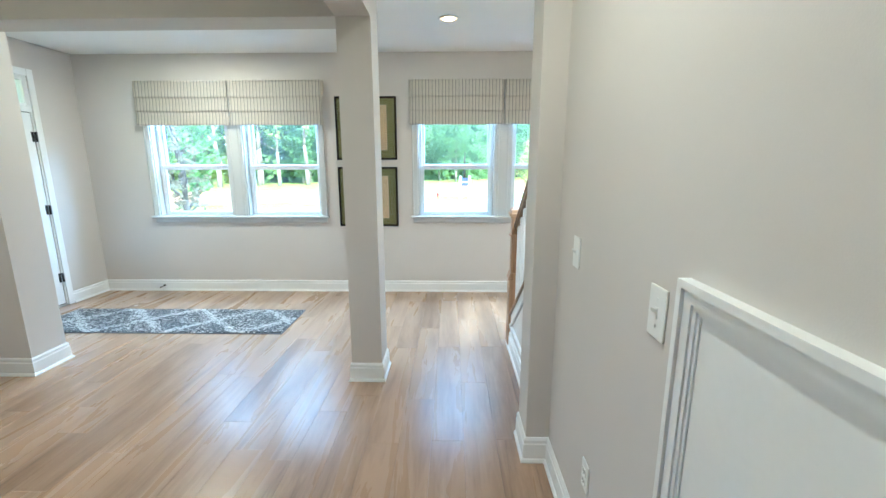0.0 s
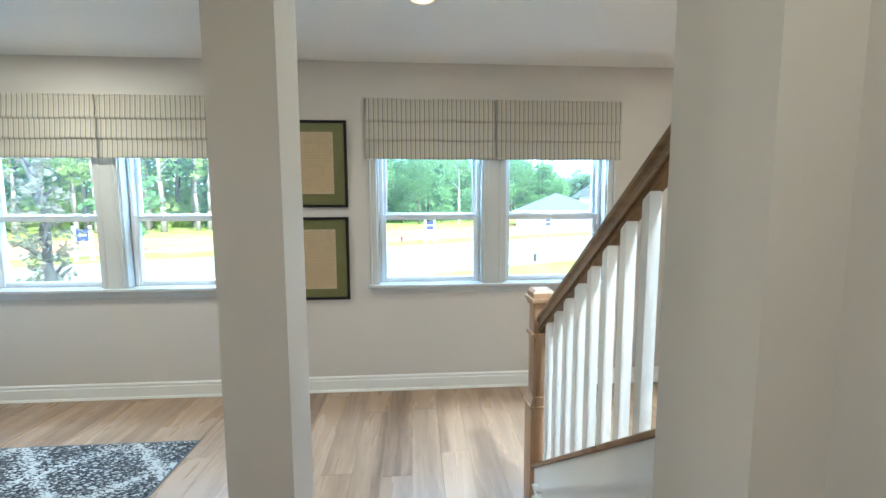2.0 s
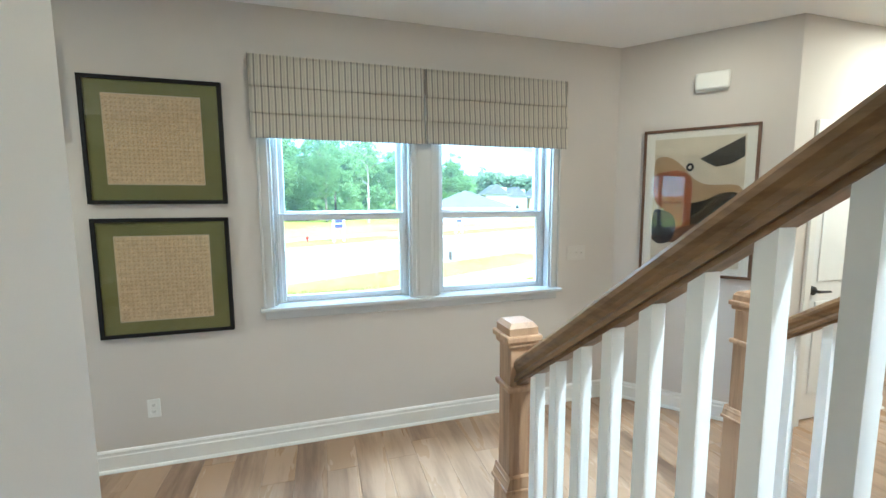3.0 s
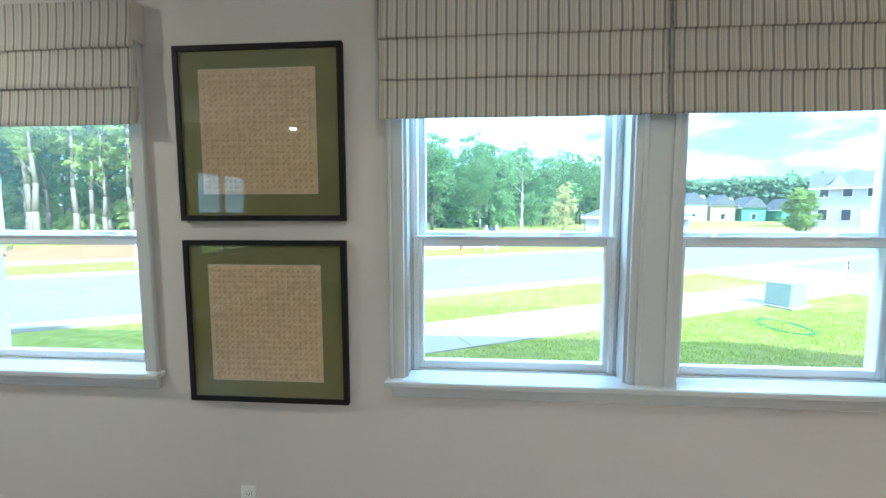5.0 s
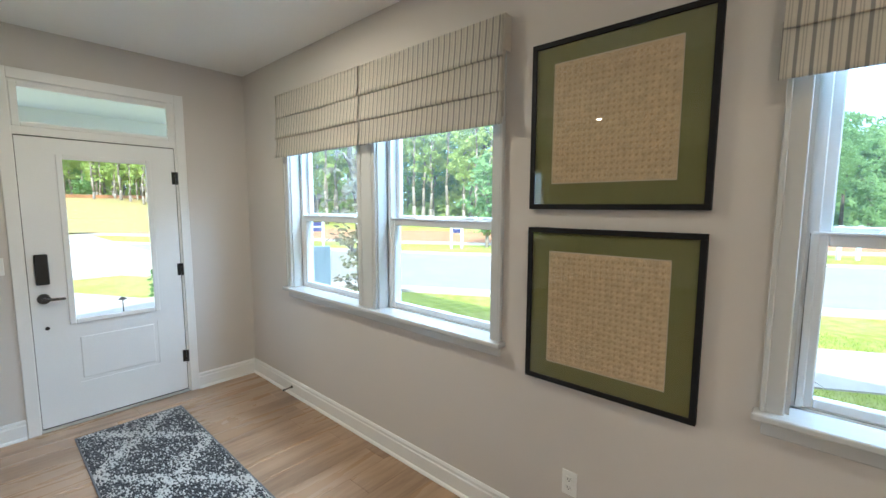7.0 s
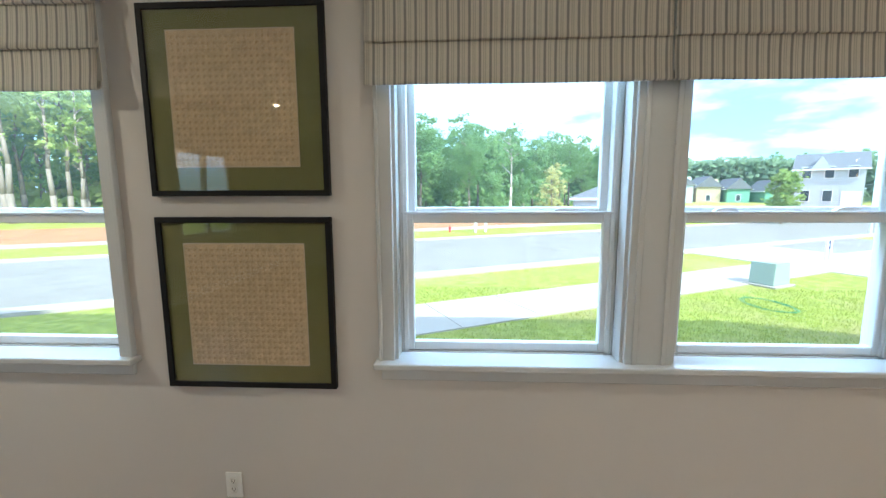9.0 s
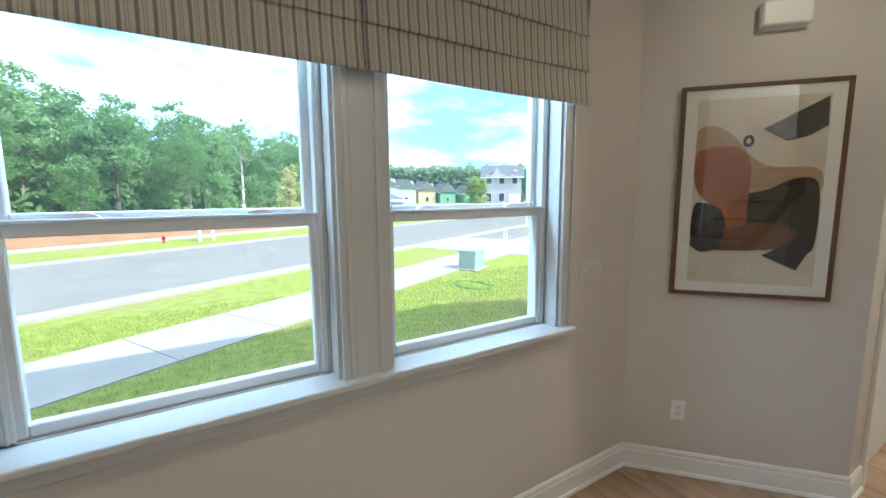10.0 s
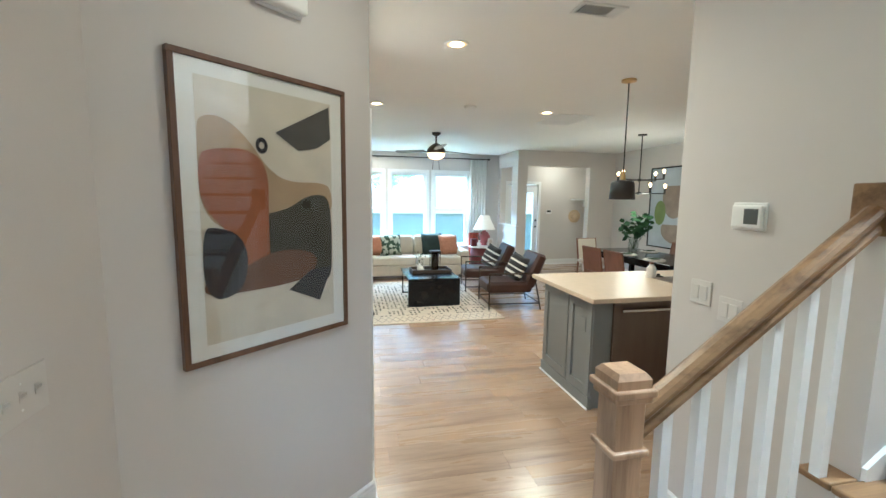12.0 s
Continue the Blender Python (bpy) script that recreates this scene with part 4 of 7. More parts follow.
inked("brown_stone", "brown", [(0.0, 0.19), (0.0, 0.25), (0.20, 0.26), (0.38, 0.32), (0.58, 0.345), (0.80, 0.32), (0.86, 0.27), (0.76, 0.20), (0.50, 0.185), (0.20, 0.185)], 5)
inked("navy_stone", "navy", [(0.0, 0.45), (0.10, 0.45), (0.24, 0.42), (0.30, 0.32), (0.24, 0.18), (0.0, 0.165)], 6)
inked("charcoal_slab", "slab", [(0.52, 0.835), (0.98, 0.985), (0.99, 0.84), (0.86, 0.79), (0.70, 0.77)], 6, False)
inked("charcoal_shard", "navy", [(0.59, 0.16), (0.78, 0.235), (0.985, 0.24), (0.86, 0.085)], 6, False)
ring = bmesh.new()
for i in range(24):
    a, b = (2 * math.pi * k / 24 for k in (i, i + 1))
    vs = [ring.verts.new(((0.415 - 0.5) * PW + r * 0.8 * math.cos(t), -0.0240, (0.775 - 0.5) * PH + r * math.sin(t))) for r, t in ((0.013, a), (0.030, a), (0.030, b), (0.013, b))]
    ring.faces.new(vs)
part("ink_ring", ring, INKS["navy"], art)

# door chime box above the print
ch = thing("door_chime", on_angle(0.60, 2.40), "white plastic door chime box on the wall", "door chime")
part("cover", box(-0.102, 0.102, -0.05, 0, -0.055, 0.060, 0.013, 3), PLASTIC, ch)
part("base", box(-0.095, 0.095, -0.01, 0, -0.065, -0.050, 0.003), PLASTIC, ch)


PLATE = mat("off_white_plate", (0.63, 0.605, 0.57), 0.5, 0.02, 4.0)


def switch_plate(name, m, gangs, label, kind="toggle", skin=PLASTIC):
    """A wall plate with its toggles, rockers or sockets; it faces -y."""
    w = 0.070 + 0.046 * (gangs - 1)
    s = thing(name, m, label, "outlet" if kind == "outlet" else "light switch", "wall plates")
    part("plate", box(-w / 2, w / 2, -0.006, 0, -0.057, 0.057, 0.003, 2), skin, s)
    for g in range(gangs):
        x = (g - (gangs - 1) / 2) * 0.046
        if kind == "toggle":
            part("toggle", many([box(x - 0.006, x + 0.006, -0.0075, -0.005, -0.012, 0.012), prism([(-0.0055, -0.004), (-0.0055, 0.006), (-0.019, 0.013), (-0.020, 0.007)], "x", x - 0.004, x + 0.004)]), skin, s)
        elif kind == "rocker":
            part("rocker", box(x - 0.016, x + 0.016, -0.010, -0.005, -0.033, 0.033, 0.002), skin, s)
        else:
            for z in (-0.019, 0.019):
                o = part("socket", box(x - 0.016, x + 0.016, -0.0085, -0.005, z - 0.014, z + 0.014, 0.005, 2), PLASTIC, s)
                part("slots", many([box(x - 0.007, x - 0.005, -0.0092, -0.008, z - 0.002, z + 0.007), box(x + 0.005, x + 0.007, -0.0092, -0.008, z - 0.001, z + 0.007), box(x - 0.002, x + 0.002, -0.0092, -0.008, z - 0.009, z - 0.005)]), RUBBER, o)
    for z in ((-0.030, 0.030) if kind != "outlet" else (0.0,)):
        part("screw", tube(bmesh.new(), (0, -0.0055, z), (0, -0.0072, z), 0.003, 0.003, 8), PLASTIC, s)
    return s


switch_plate("outlet", pose(-0.757, NORTH, 0.362), 1, "white duplex outlet on a grey wall", "outlet")
switch_plate("outlet", on_angle(0.275, 0.375), 1, "white duplex outlet on a grey wall", "outlet")
switch_plate("light_switch", pose(2.13, NORTH, 1.19), 3, "white three-gang switch plate", "toggle", PLATE)
switch_plate("light_switch", pose(WEST, 3.255, 1.19, 0, 0, 90), 3, "white three-gang switch plate", "rocker")
switch_plate("light_switch", pose(0.842, 1.018, 1.163, 0, 0, -90) @ Matrix.Scale(1.15, 4), 1, "white single toggle switch", "toggle")
switch_plate("light_switch", pose(0.842, 1.681, 1.174, 0, 0, -90) @ Matrix.Scale(1.1, 4), 1, "white single toggle switch", "toggle")
switch_plate("outlet", pose(0.842, 1.41, 0.375, 0, 0, -90), 1, "white duplex outlet on a grey wall", "outlet")
switch_plate("light_switch", pose(2.70, 2.60, 1.215, 0, 0, 180), 2, "white two-gang rocker switch plate", "rocker", PLATE)
switch_plate("light_switch", pose(2.54, 2.60, 1.165, 0, 0, 180), 2, "white two-gang rocker switch plate", "rocker", PLATE)

th = thing("thermostat", pose(2.493, 2.60, 1.578, 0, 0, 180) @ Matrix.Scale(0.92, 4), "white wall thermostat with a dark screen", "thermostat")
part("wall_plate", box(-0.082, 0.082, -0.006, 0, -0.062, 0.062, 0.004, 2), PLASTIC, th)
part("body", box(-0.072, 0.072, -0.026, -0.006, -0.050, 0.050, 0.006, 2), PLASTIC, th)
part("screen", box(-0.008, 0.058, -0.0275, -0.0255, -0.034, 0.034), mat("grey_screen", (0.07, 0.075, 0.07), 0.25), th, "dark grey screen")

# spring door stop on the baseboard
ds = thing("door_stop", pose(-3.21, NORTH - 0.015, 0.068), "black door stop on the baseboard", "door stop")
b = bmesh.new()
tube(b, (0, 0, 0), (0, -0.008, 0), 0.013, 0.011, 12)
tube(b, (0, -0.008, 0), (0, -0.068, -0.004), 0.005, 0.005, 10)
part("rod", b, BLACK, ds)
part("tip", tube(bmesh.new(), (0, -0.066, -0.004), (0, -0.082, -0.005), 0.009, 0.008, 12), RUBBER, ds)

# white panel frame low on the hall wall
wp = thing("wall_panel", pose(0.842, 0.935, 0), "white wainscot panel with a moulded frame", "wainscot")
part("field", box(-0.006, 0.0, -3.5, -0.06, 0.14, 1.225), TRIM, wp)


def mitred(width_in, width_out, depth, top=1.282, low=0.136, end=-0.03, far=-3.5):
    """One step of the picture-frame moulding, mitred at its upper corner."""
    i, o = width_in, width_out
    return many([prism([(far, top - o), (end - o, top - o), (end - i, top - i), (far, top - i)], "x", -depth, 0.0), prism([(end - o, low), (end - i, low), (end - i, top - i), (end - o, top - o)], "x", -depth, 0.0)])


part("outer_bead", mitred(0.0, 0.017, 0.028), TRIM, wp)
part("cove", mitred(0.017, 0.044, 0.020), TRIM, wp)
part("inner_step", mitred(0.044, 0.056, 0.015), TRIM, wp)
part("inner_bead", mitred(0.056, 0.064, 0.0105), TRIM, wp)

# runner rug
def shag_mat(name, dark, light, kind):
    m = bpy.data.materials.new(name)
    m.use_nodes = True
    n, l = m.node_tree.nodes, m.node_tree.links
    b = n["Principled BSDF"]
    b.inputs["Roughness"].default_value, b.inputs["Sheen Weight"].default_value = 0.95, 0.3
    b.inputs["Specular IOR Level"].default_value = 0.1
    geo, sep = n.new("ShaderNodeNewGeometry"), n.new("ShaderNodeSeparateXYZ")
    l.new(geo.outputs["Position"], sep.inputs[0])

    def math_node(op, a, b2=None, c=None):
        q = n.new("ShaderNodeMath")
        q.operation = op
        for i, v in enumerate((a, b2, c)):
            if v is None:
                continue
            if isinstance(v, (int, float)):
                q.inputs[i].default_value = v
            else:
                l.new(v, q.inputs[i])
        return q.outputs[0]

    wob = n.new("ShaderNodeTexNoise")
    wob.inputs["Scale"].default_value = 14.0
    l.new(geo.outputs["Position"], wob.inputs["Vector"])
    u = math_node("MULTIPLY_ADD", sep.outputs["X"], 1 / 0.70, math_node("MULTIPLY_ADD", wob.outputs["Fac"], 0.06, 5.31))
    v = math_node("MULTIPLY_ADD", sep.outputs["Y"], 1 / 0.632, math_node("MULTIPLY_ADD", wob.outputs["Fac"], 0.06, -6.188))
    pu = math_node("PINGPONG", u, 0.5)
    pv = math_node("PINGPONG", v, 0.5)
    dist = math_node("ABSOLUTE", math_node("SUBTRACT", math_node("ADD", pu, pv), 0.5))
    line = n.new("ShaderNodeMapRange")
    line.inputs["From Min"].default_value, line.inputs["From Max"].default_value = 0.03, 0.11
    line.inputs["To Min"].default_value, line.inputs["To Max"].default_value = 0.36, -0.06
    l.new(dist, line.inputs["Value"])
    big = n.new("ShaderNodeTexNoise")
    big.inputs["Scale"].default_value = 6.0
    l.new(geo.outputs["Position"], big.inputs["Vector"])
    tuft, tuft2 = n.new("ShaderNodeTexVoronoi"), n.new("ShaderNodeTexNoise")
    mp = n.new("ShaderNodeMapping")
    mp.inputs["Rotation"].default_value, mp.inputs["Scale"].default_value = (0, 0, 0.6), (1.0, 2.1, 1.0)
    l.new(geo.outputs["Position"], mp.inputs["Vector"])
    tuft.inputs["Scale"].default_value = 66.0
    l.new(mp.outputs["Vector"], tuft.inputs["Vector"])
    pick = n.new("ShaderNodeSeparateColor")
    l.new(tuft.outputs["Color"], pick.inputs["Color"])
    val = math_node("ADD", math_node("ADD", pick.outputs["Red"], line.outputs["Result"]), math_node("MULTIPLY_ADD", big.outputs["Fac"], 0.5, -0.25))
    ramp = n.new("ShaderNodeValToRGB")
    ramp.color_ramp.elements[0].position, ramp.color_ramp.elements[1].position = 0.65, 0.77
    ramp.color_ramp.elements[0].color, ramp.color_ramp.elements[1].color = (*dark, 1), (*light, 1)
    l.new(val, ramp.inputs["Fac"])
    l.new(ramp.outputs["Color"], b.inputs["Base Color"])
    bp = n.new("ShaderNodeBump")
    bp.inputs["Strength"].default_value, bp.inputs["Distance"].default_value = 0.9, 0.006
    bp.invert = True
    l.new(tuft.outputs["Distance"], bp.inputs["Height"])
    l.new(bp.outputs["Normal"], b.inputs["Normal"])
    return m


rug = thing("runner_rug", pose(-2.445, 3.892, 0), "black and white shaggy runner rug with a diamond pattern", "rug")
bm = bmesh.new()
RW, RD, nx, ny = 2.45, 0.632, 190, 50
rows = []
for i in range(nx + 1):
    row = []
    for j in range(ny + 1):
        x, y = -RW / 2 + RW * i / nx, -RD / 2 + RD * j / ny
        edge = min(i, nx - i, j, ny - j)
        z = 0.004 if edge == 0 else 0.013 + 0.005 * noise.noise((x * 60, y * 60, 3.0)) + 0.003 * noise.noise((x * 11, y * 11, 8.0))
        jit = 0.004 * noise.noise((x * 50, y * 50, 1.0))
        row.append(bm.verts.new((x + jit, y + 0.004 * noise.noise((x * 40, y * 40, 5.0)), z)))
    rows.append(row)
for p, q in zip(rows, rows[1:]):
    for j in range(ny):
        bm.faces.new((p[j], q[j], q[j + 1], p[j + 1]))
part("shag", bm, shag_mat("shag_pile", (0.014, 0.015, 0.019), (0.50, 0.485, 0.46), 0), rug, smooth=True)
part("binding", many([box(-RW / 2 - 0.004, RW / 2 + 0.004, s * RD / 2 - 0.005, s * RD / 2 + 0.005, 0.0005, 0.009, 0.002) for s in (-1, 1)] + [box(s * RW / 2 - 0.005, s * RW / 2 + 0.005, -RD / 2, RD / 2, 0.0005, 0.009, 0.002) for s in (-1, 1)]), mat("grey_binding", (0.16, 0.16, 0.17), 0.9), rug, "grey bound edge")

# recessed ceiling lights
LENS = glow("warm_light_lens", (1.0, 0.60, 0.24), 11.0)
# Faint emission stands in for lamp light on the rim round the lens
RIMGLOW = glow("amber_lens_edge", (1.0, 0.50, 0.15), 0.75)
WARM = (1.0, 0.76, 0.50)


def downlight(x, y, watts, group="recessed ceiling lights"):
    d = thing("ceiling_light", pose(x, y, TOP), "white recessed ceiling light, lit warm", "ceiling light", group)
    part("trim_ring", lathe([(0.070, -0.001), (0.088, -0.001), (0.090, -0.006), (0.084, -0.011), (0.072, -0.010), (0.068, -0.004)], 28), TRIM, d, smooth=True)
    part("lens", lathe([(0.0, -0.008), (0.03, -0.0078), (0.050, -0.0068)], 24), LENS, d, "glowing lens", smooth=True)
    part("lens_edge", lathe([(0.050, -0.0068), (0.060, -0.006), (0.069, -0.005)], 24), RIMGLOW, d, "rim round the lens with an added amber glow", smooth=True)
    lamp = new("ceiling_light_lamp", bpy.data.lights.new("ceiling_light_lamp", "AREA"))
    lamp.data.shape, lamp.data.size = "DISK", 0.07
    lamp.data.energy, lamp.data.color = watts, WARM
    lamp.matrix_world = pose(x, y, TOP - 0.014)


# The last light, over the mudroom, is unseen and added to brighten it
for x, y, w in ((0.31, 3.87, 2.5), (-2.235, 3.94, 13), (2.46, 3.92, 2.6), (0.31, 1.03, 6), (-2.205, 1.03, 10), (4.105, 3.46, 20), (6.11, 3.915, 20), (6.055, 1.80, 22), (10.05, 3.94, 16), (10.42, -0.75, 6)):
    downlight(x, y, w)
# flush light over the stairwell, unseen, added to brighten stairs and balusters
sw = thing("ceiling_light", pose(1.52, 0.9, 5.2), "white flush ceiling light, unseen, added to brighten the stairwell", "ceiling light")
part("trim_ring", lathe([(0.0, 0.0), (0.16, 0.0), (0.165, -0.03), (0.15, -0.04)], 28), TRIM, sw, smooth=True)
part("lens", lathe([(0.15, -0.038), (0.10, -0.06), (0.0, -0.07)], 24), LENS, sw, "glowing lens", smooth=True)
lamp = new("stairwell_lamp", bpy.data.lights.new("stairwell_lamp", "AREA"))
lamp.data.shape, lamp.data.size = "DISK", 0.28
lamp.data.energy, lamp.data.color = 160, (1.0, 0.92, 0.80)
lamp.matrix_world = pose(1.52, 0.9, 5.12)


# ---------------------------------------------------------------- kitchen, dining and living room beyond
GREYCAB = mat("grey_cabinet_paint", (0.20, 0.205, 0.20), 0.45, 0.05, 3.0, 0.04, 80)
QUARTZ = mat("cream_quartz", (0.58, 0.47, 0.345), 0.38, 0.05, 14.0)
STEEL = mat("dark_stainless", (0.20, 0.15, 0.12), 0.32, 0.10, 3.0, 0.05, 40, metal=0.85, stretch=(1, 8, 1))
BRASS = mat("brushed_brass", (0.60, 0.42, 0.18), 0.3, metal=1.0)
CHROME = mat("polished_steel", (0.68, 0.64, 0.58), 0.2, metal=1.0)
LINEN = mat("cream_linen", (0.58, 0.53, 0.44), 0.9, 0.08, 6.0, 0.4, 240, sheen=0.3)
LEATHER = mat("brown_leather", (0.046, 0.020, 0.014), 0.45, 0.25, 7.0, 0.25, 120)
BLACKTOP = mat("black_lacquer", (0.007, 0.008, 0.010), 0.16, 0.1, 5.0, spec=0.3)
BRONZE = mat("bronze_metal", (0.055, 0.038, 0.028), 0.4, 0.1, 8.0, metal=0.6)
TAN = wood_mat("tan_leather", (0.085, 0.034, 0.019), (0.17, 0.072, 0.038), 0.5, "z", 3.0, 0.2)
DARKWOOD = wood_mat("dark_wood", (0.020, 0.014, 0.010), (0.055, 0.038, 0.028), 0.4, "x", 2.0, 0.2)
LEAF = mat("houseplant_leaf", (0.012, 0.034, 0.010), 0.75, 0.3, 30.0, spec=0.2)
WHITECERAMIC = mat("white_ceramic", (0.72, 0.70, 0.66), 0.3, 0.04, 8.0)
CLEARGLASS = pane_mat("vase_glass", (0.93, 0.95, 0.94), 0.05)

isl = thing("kitchen_island", pose(4.25, 2.40, 0), "grey shaker panelled kitchen island", "kitchen island")
part("body", box(-0.38, 0.42, -2.3, 0.0, 0.0, 0.872, 0.003), GREYCAB, isl)
for a, b in ((-0.38, -0.035), (-0.025, 0.42)):
    for p, q, r, s2 in ((a + 0.002, a + 0.065, 0.10, 0.865), (b - 0.065, b - 0.002, 0.10, 0.865), (a + 0.065, b - 0.065, 0.79, 0.865), (a + 0.065, b - 0.065, 0.10, 0.175)):
        part("panel_frame", box(p, q, -0.001, 0.016, r, s2, 0.002), GREYCAB, isl)
part("base_moulding", box(-0.395, 0.435, -0.02, 0.024, 0.0, 0.098, 0.006, 2), GREYCAB, isl)
part("shoe_moulding", box(-0.40, 0.44, 0.0241, 0.036, 0.0, 0.018, 0.004), TRIM, isl)
op = part("outlet_plate", box(-0.285, -0.215, 0.0005, 0.007, 0.60, 0.715, 0.002), GREYCAB, isl, "grey outlet plate")
part("filler_panel", box(-0.384, -0.3795, -0.15, -0.002, 0.10, 0.865), GREYCAB, isl)
ct = thing("island_countertop", pose(4.25, 2.40, 0.875), "cream quartz island countertop", "countertop")
part("slab", box(-0.475, 0.60, -2.35, 0.072, 0.0, 0.038, 0.006, 2), QUARTZ, ct)
dw = thing("dishwasher", pose(3.868, 2.24, 0), "dark stainless dishwasher set in the island", "dishwasher")
part("door", box(-0.022, 0.0, -0.60, 0.0, 0.11, 0.865, 0.005, 2), STEEL, dw)
hb = bmesh.new()
tube(hb, (-0.062, -0.56, 0.80), (-0.062, -0.04, 0.80), 0.013, 0.013, 12)
part("handle", hb, CHROME, dw, "polished bar handle")
for y in (-0.52, -0.08):
    part("handle_post", tube(bmesh.new(), (-0.022, y, 0.80), (-0.062, y, 0.80), 0.009, 0.009, 10), CHROME, dw)
part("toe_kick", box(0.01, 0.03, -0.60, 0.0, 0.0, 0.105), BLACK, dw)
sk = thing("sink", pose(4.30, 1.25, 0.9135), "dark undermount sink in the island", "sink")
part("basin", box(-0.16, 0.20, -0.36, 0.16, 0.0, 0.003), STEEL, sk)
fa = thing("sink_stopper", pose(4.52, 1.30, 0.9135), "dark metal sink stopper on the counter", "sink stopper")
part("disc", lathe([(0, 0.0), (0.045, 0.0), (0.045, 0.008), (0.014, 0.013), (0.014, 0.030), (0, 0.032)], 16), BLACK, fa, smooth=False)
sb = thing("soap_bottle", pose(4.50, 1.40, 0.914), "white ceramic bottle with a wooden stopper", "bottle")
part("bottle", lathe([(0, 0), (0.040, 0), (0.043, 0.008), (0.043, 0.085), (0.036, 0.105), (0.022, 0.115), (0.022, 0.128)], 20), WHITECERAMIC, sb, smooth=True)
part("stopper", lathe([(0.0, 0.128), (0.017, 0.128), (0.019, 0.138), (0.017, 0.146), (0, 0.146)], 14), TAN, sb, "wooden stopper")

BULB = glow("warm_bulb", (1.0, 0.55, 0.20), 4.5)
pn = thing("pendant_light", pose(4.57, 1.72, TOP), "black metal pendant lamp on a thin rod", "pendant light")
part("canopy", lathe([(0, 0), (0.065, 0), (0.065, -0.018), (0.02, -0.03), (0, -0.03)], 20), BRASS, pn, "brass canopy")
part("rod", tube(bmesh.new(), (0, 0, -0.03), (0, 0, -0.87), 0.006, 0.006, 8), BLACK, pn)
part("socket", lathe([(0, -0.83), (0.014, -0.83), (0.022, -0.87), (0.022, -0.905), (0, -0.905)], 14), BRASS, pn, "brass socket")
part("shade", lathe([(0.025, -0.905), (0.094, -0.915), (0.104, -0.935), (0.117, -1.085), (0.112, -1.085), (0.099, -0.938), (0.085, -0.925), (0.025, -0.912)], 28), BLACK, pn, "black metal shade", smooth=True)

cl = thing("chandelier", pose(7.2, -0.47, TOP), "black two-tier chandelier with bare warm bulbs", "chandelier")
part("canopy", lathe([(0, 0), (0.07, 0), (0.07, -0.02), (0, -0.026)], 18), BLACK, cl)
part("stem", tube(bmesh.new(), (0, 0, -0.02), (0, 0, -0.98), 0.009, 0.009, 8), BLACK, cl)
for z, turn in ((-0.74, 0.3), (-0.96, 1.3)):
    hub = part("hub", lathe([(0, z + 0.03), (0.03, z + 0.02), (0.035, z), (0.03, z - 0.02), (0, z - 0.03)], 14), BLACK, cl)
    for k in range(4):
        a = turn + k * math.pi / 2
        x, y = 0.42 * math.cos(a), 0.42 * math.sin(a)
        part("arm", tube(tube(bmesh.new(), (0, 0, z), (x, y, z), 0.009, 0.009, 8), (x, y, z - 0.01), (x, y, z + 0.085), 0.015, 0.017, 10), BLACK, cl)
        part("bulb", lathe([(0, z + 0.085), (0.011, z + 0.09), (0.023, z + 0.122), (0.022, z + 0.138), (0.011, z + 0.155), (0, z + 0.158)], 12, None, x, y), BULB, cl, "glowing round bulb", smooth=True)
lamp = new("chandelier_lamp", bpy.data.lights.new("chandelier_lamp", "POINT"))
lamp.data.energy, lamp.data.color, lamp.data.shadow_soft_size = 18, WARM, 0.25
lamp.matrix_world = pose(7.2, -0.47, 1.55)

dt = thing("dining_table", pose(7.05, -0.62, 0), "black rectangular dining table set for a meal", "dining table")
part("tabletop", box(-1.05, 1.05, -0.50, 0.50, 0.715, 0.755, 0.008, 2), BLACKTOP, dt)
for x in (-0.93, 0.93):
    for y in (-0.40, 0.40):
        part("leg", box(x - 0.04, x + 0.04, y - 0.04, y + 0.04, 0, 0.715, 0.004), BLACKTOP, dt)
part("apron", box(-0.95, 0.95, -0.42, 0.42, 0.63, 0.714), BLACKTOP, dt)


def dining_chair(m, seat_mat, back_mat, label):
    c = thing("dining_chair", m, label, "chair", "dining chairs")
    for x in (-0.22, 0.22):
        part("leg", tube(bmesh.new(), (x, -0.22, 0), (x, -0.20, 0.44), 0.016, 0.02, 8), TAN, c)
        part("back_leg", tube(tube(bmesh.new(), (x, 0.24, 0), (x, 0.21, 0.44), 0.016, 0.02, 8), (x, 0.21, 0.44), (x, 0.28, 0.88), 0.02, 0.016, 8), TAN, c)
    part("seat", box(-0.24, 0.24, -0.23, 0.23, 0.43, 0.49, 0.02, 3), seat_mat, c)
    part("backrest", prism([(0.205, 0.50), (0.235, 0.50), (0.292, 0.89), (0.262, 0.89)], "x", -0.21, 0.21, 0.006), back_mat, c)
    part("top_rail", tube(bmesh.new(), (-0.23, 0.282, 0.885), (0.23, 0.282, 0.885), 0.016, 0.016, 8), TAN, c)


for x, t in ((6.55, 0), (7.15, 4)):
    dining_chair(pose(x, 0.12, 0, 0, 0, t), TAN, TAN, "tan leather dining chair with a wooden rail back")
for x, t in ((6.6, 180), (7.5, 176)):
    dining_chair(pose(x, -1.36, 0, 0, 0, t), TAN, TAN, "tan leather dining chair with a wooden rail back")
dining_chair(pose(8.35, -0.45, 0, 0, 0, -84), LINEN, LINEN, "cream upholstered dining chair at the table end")
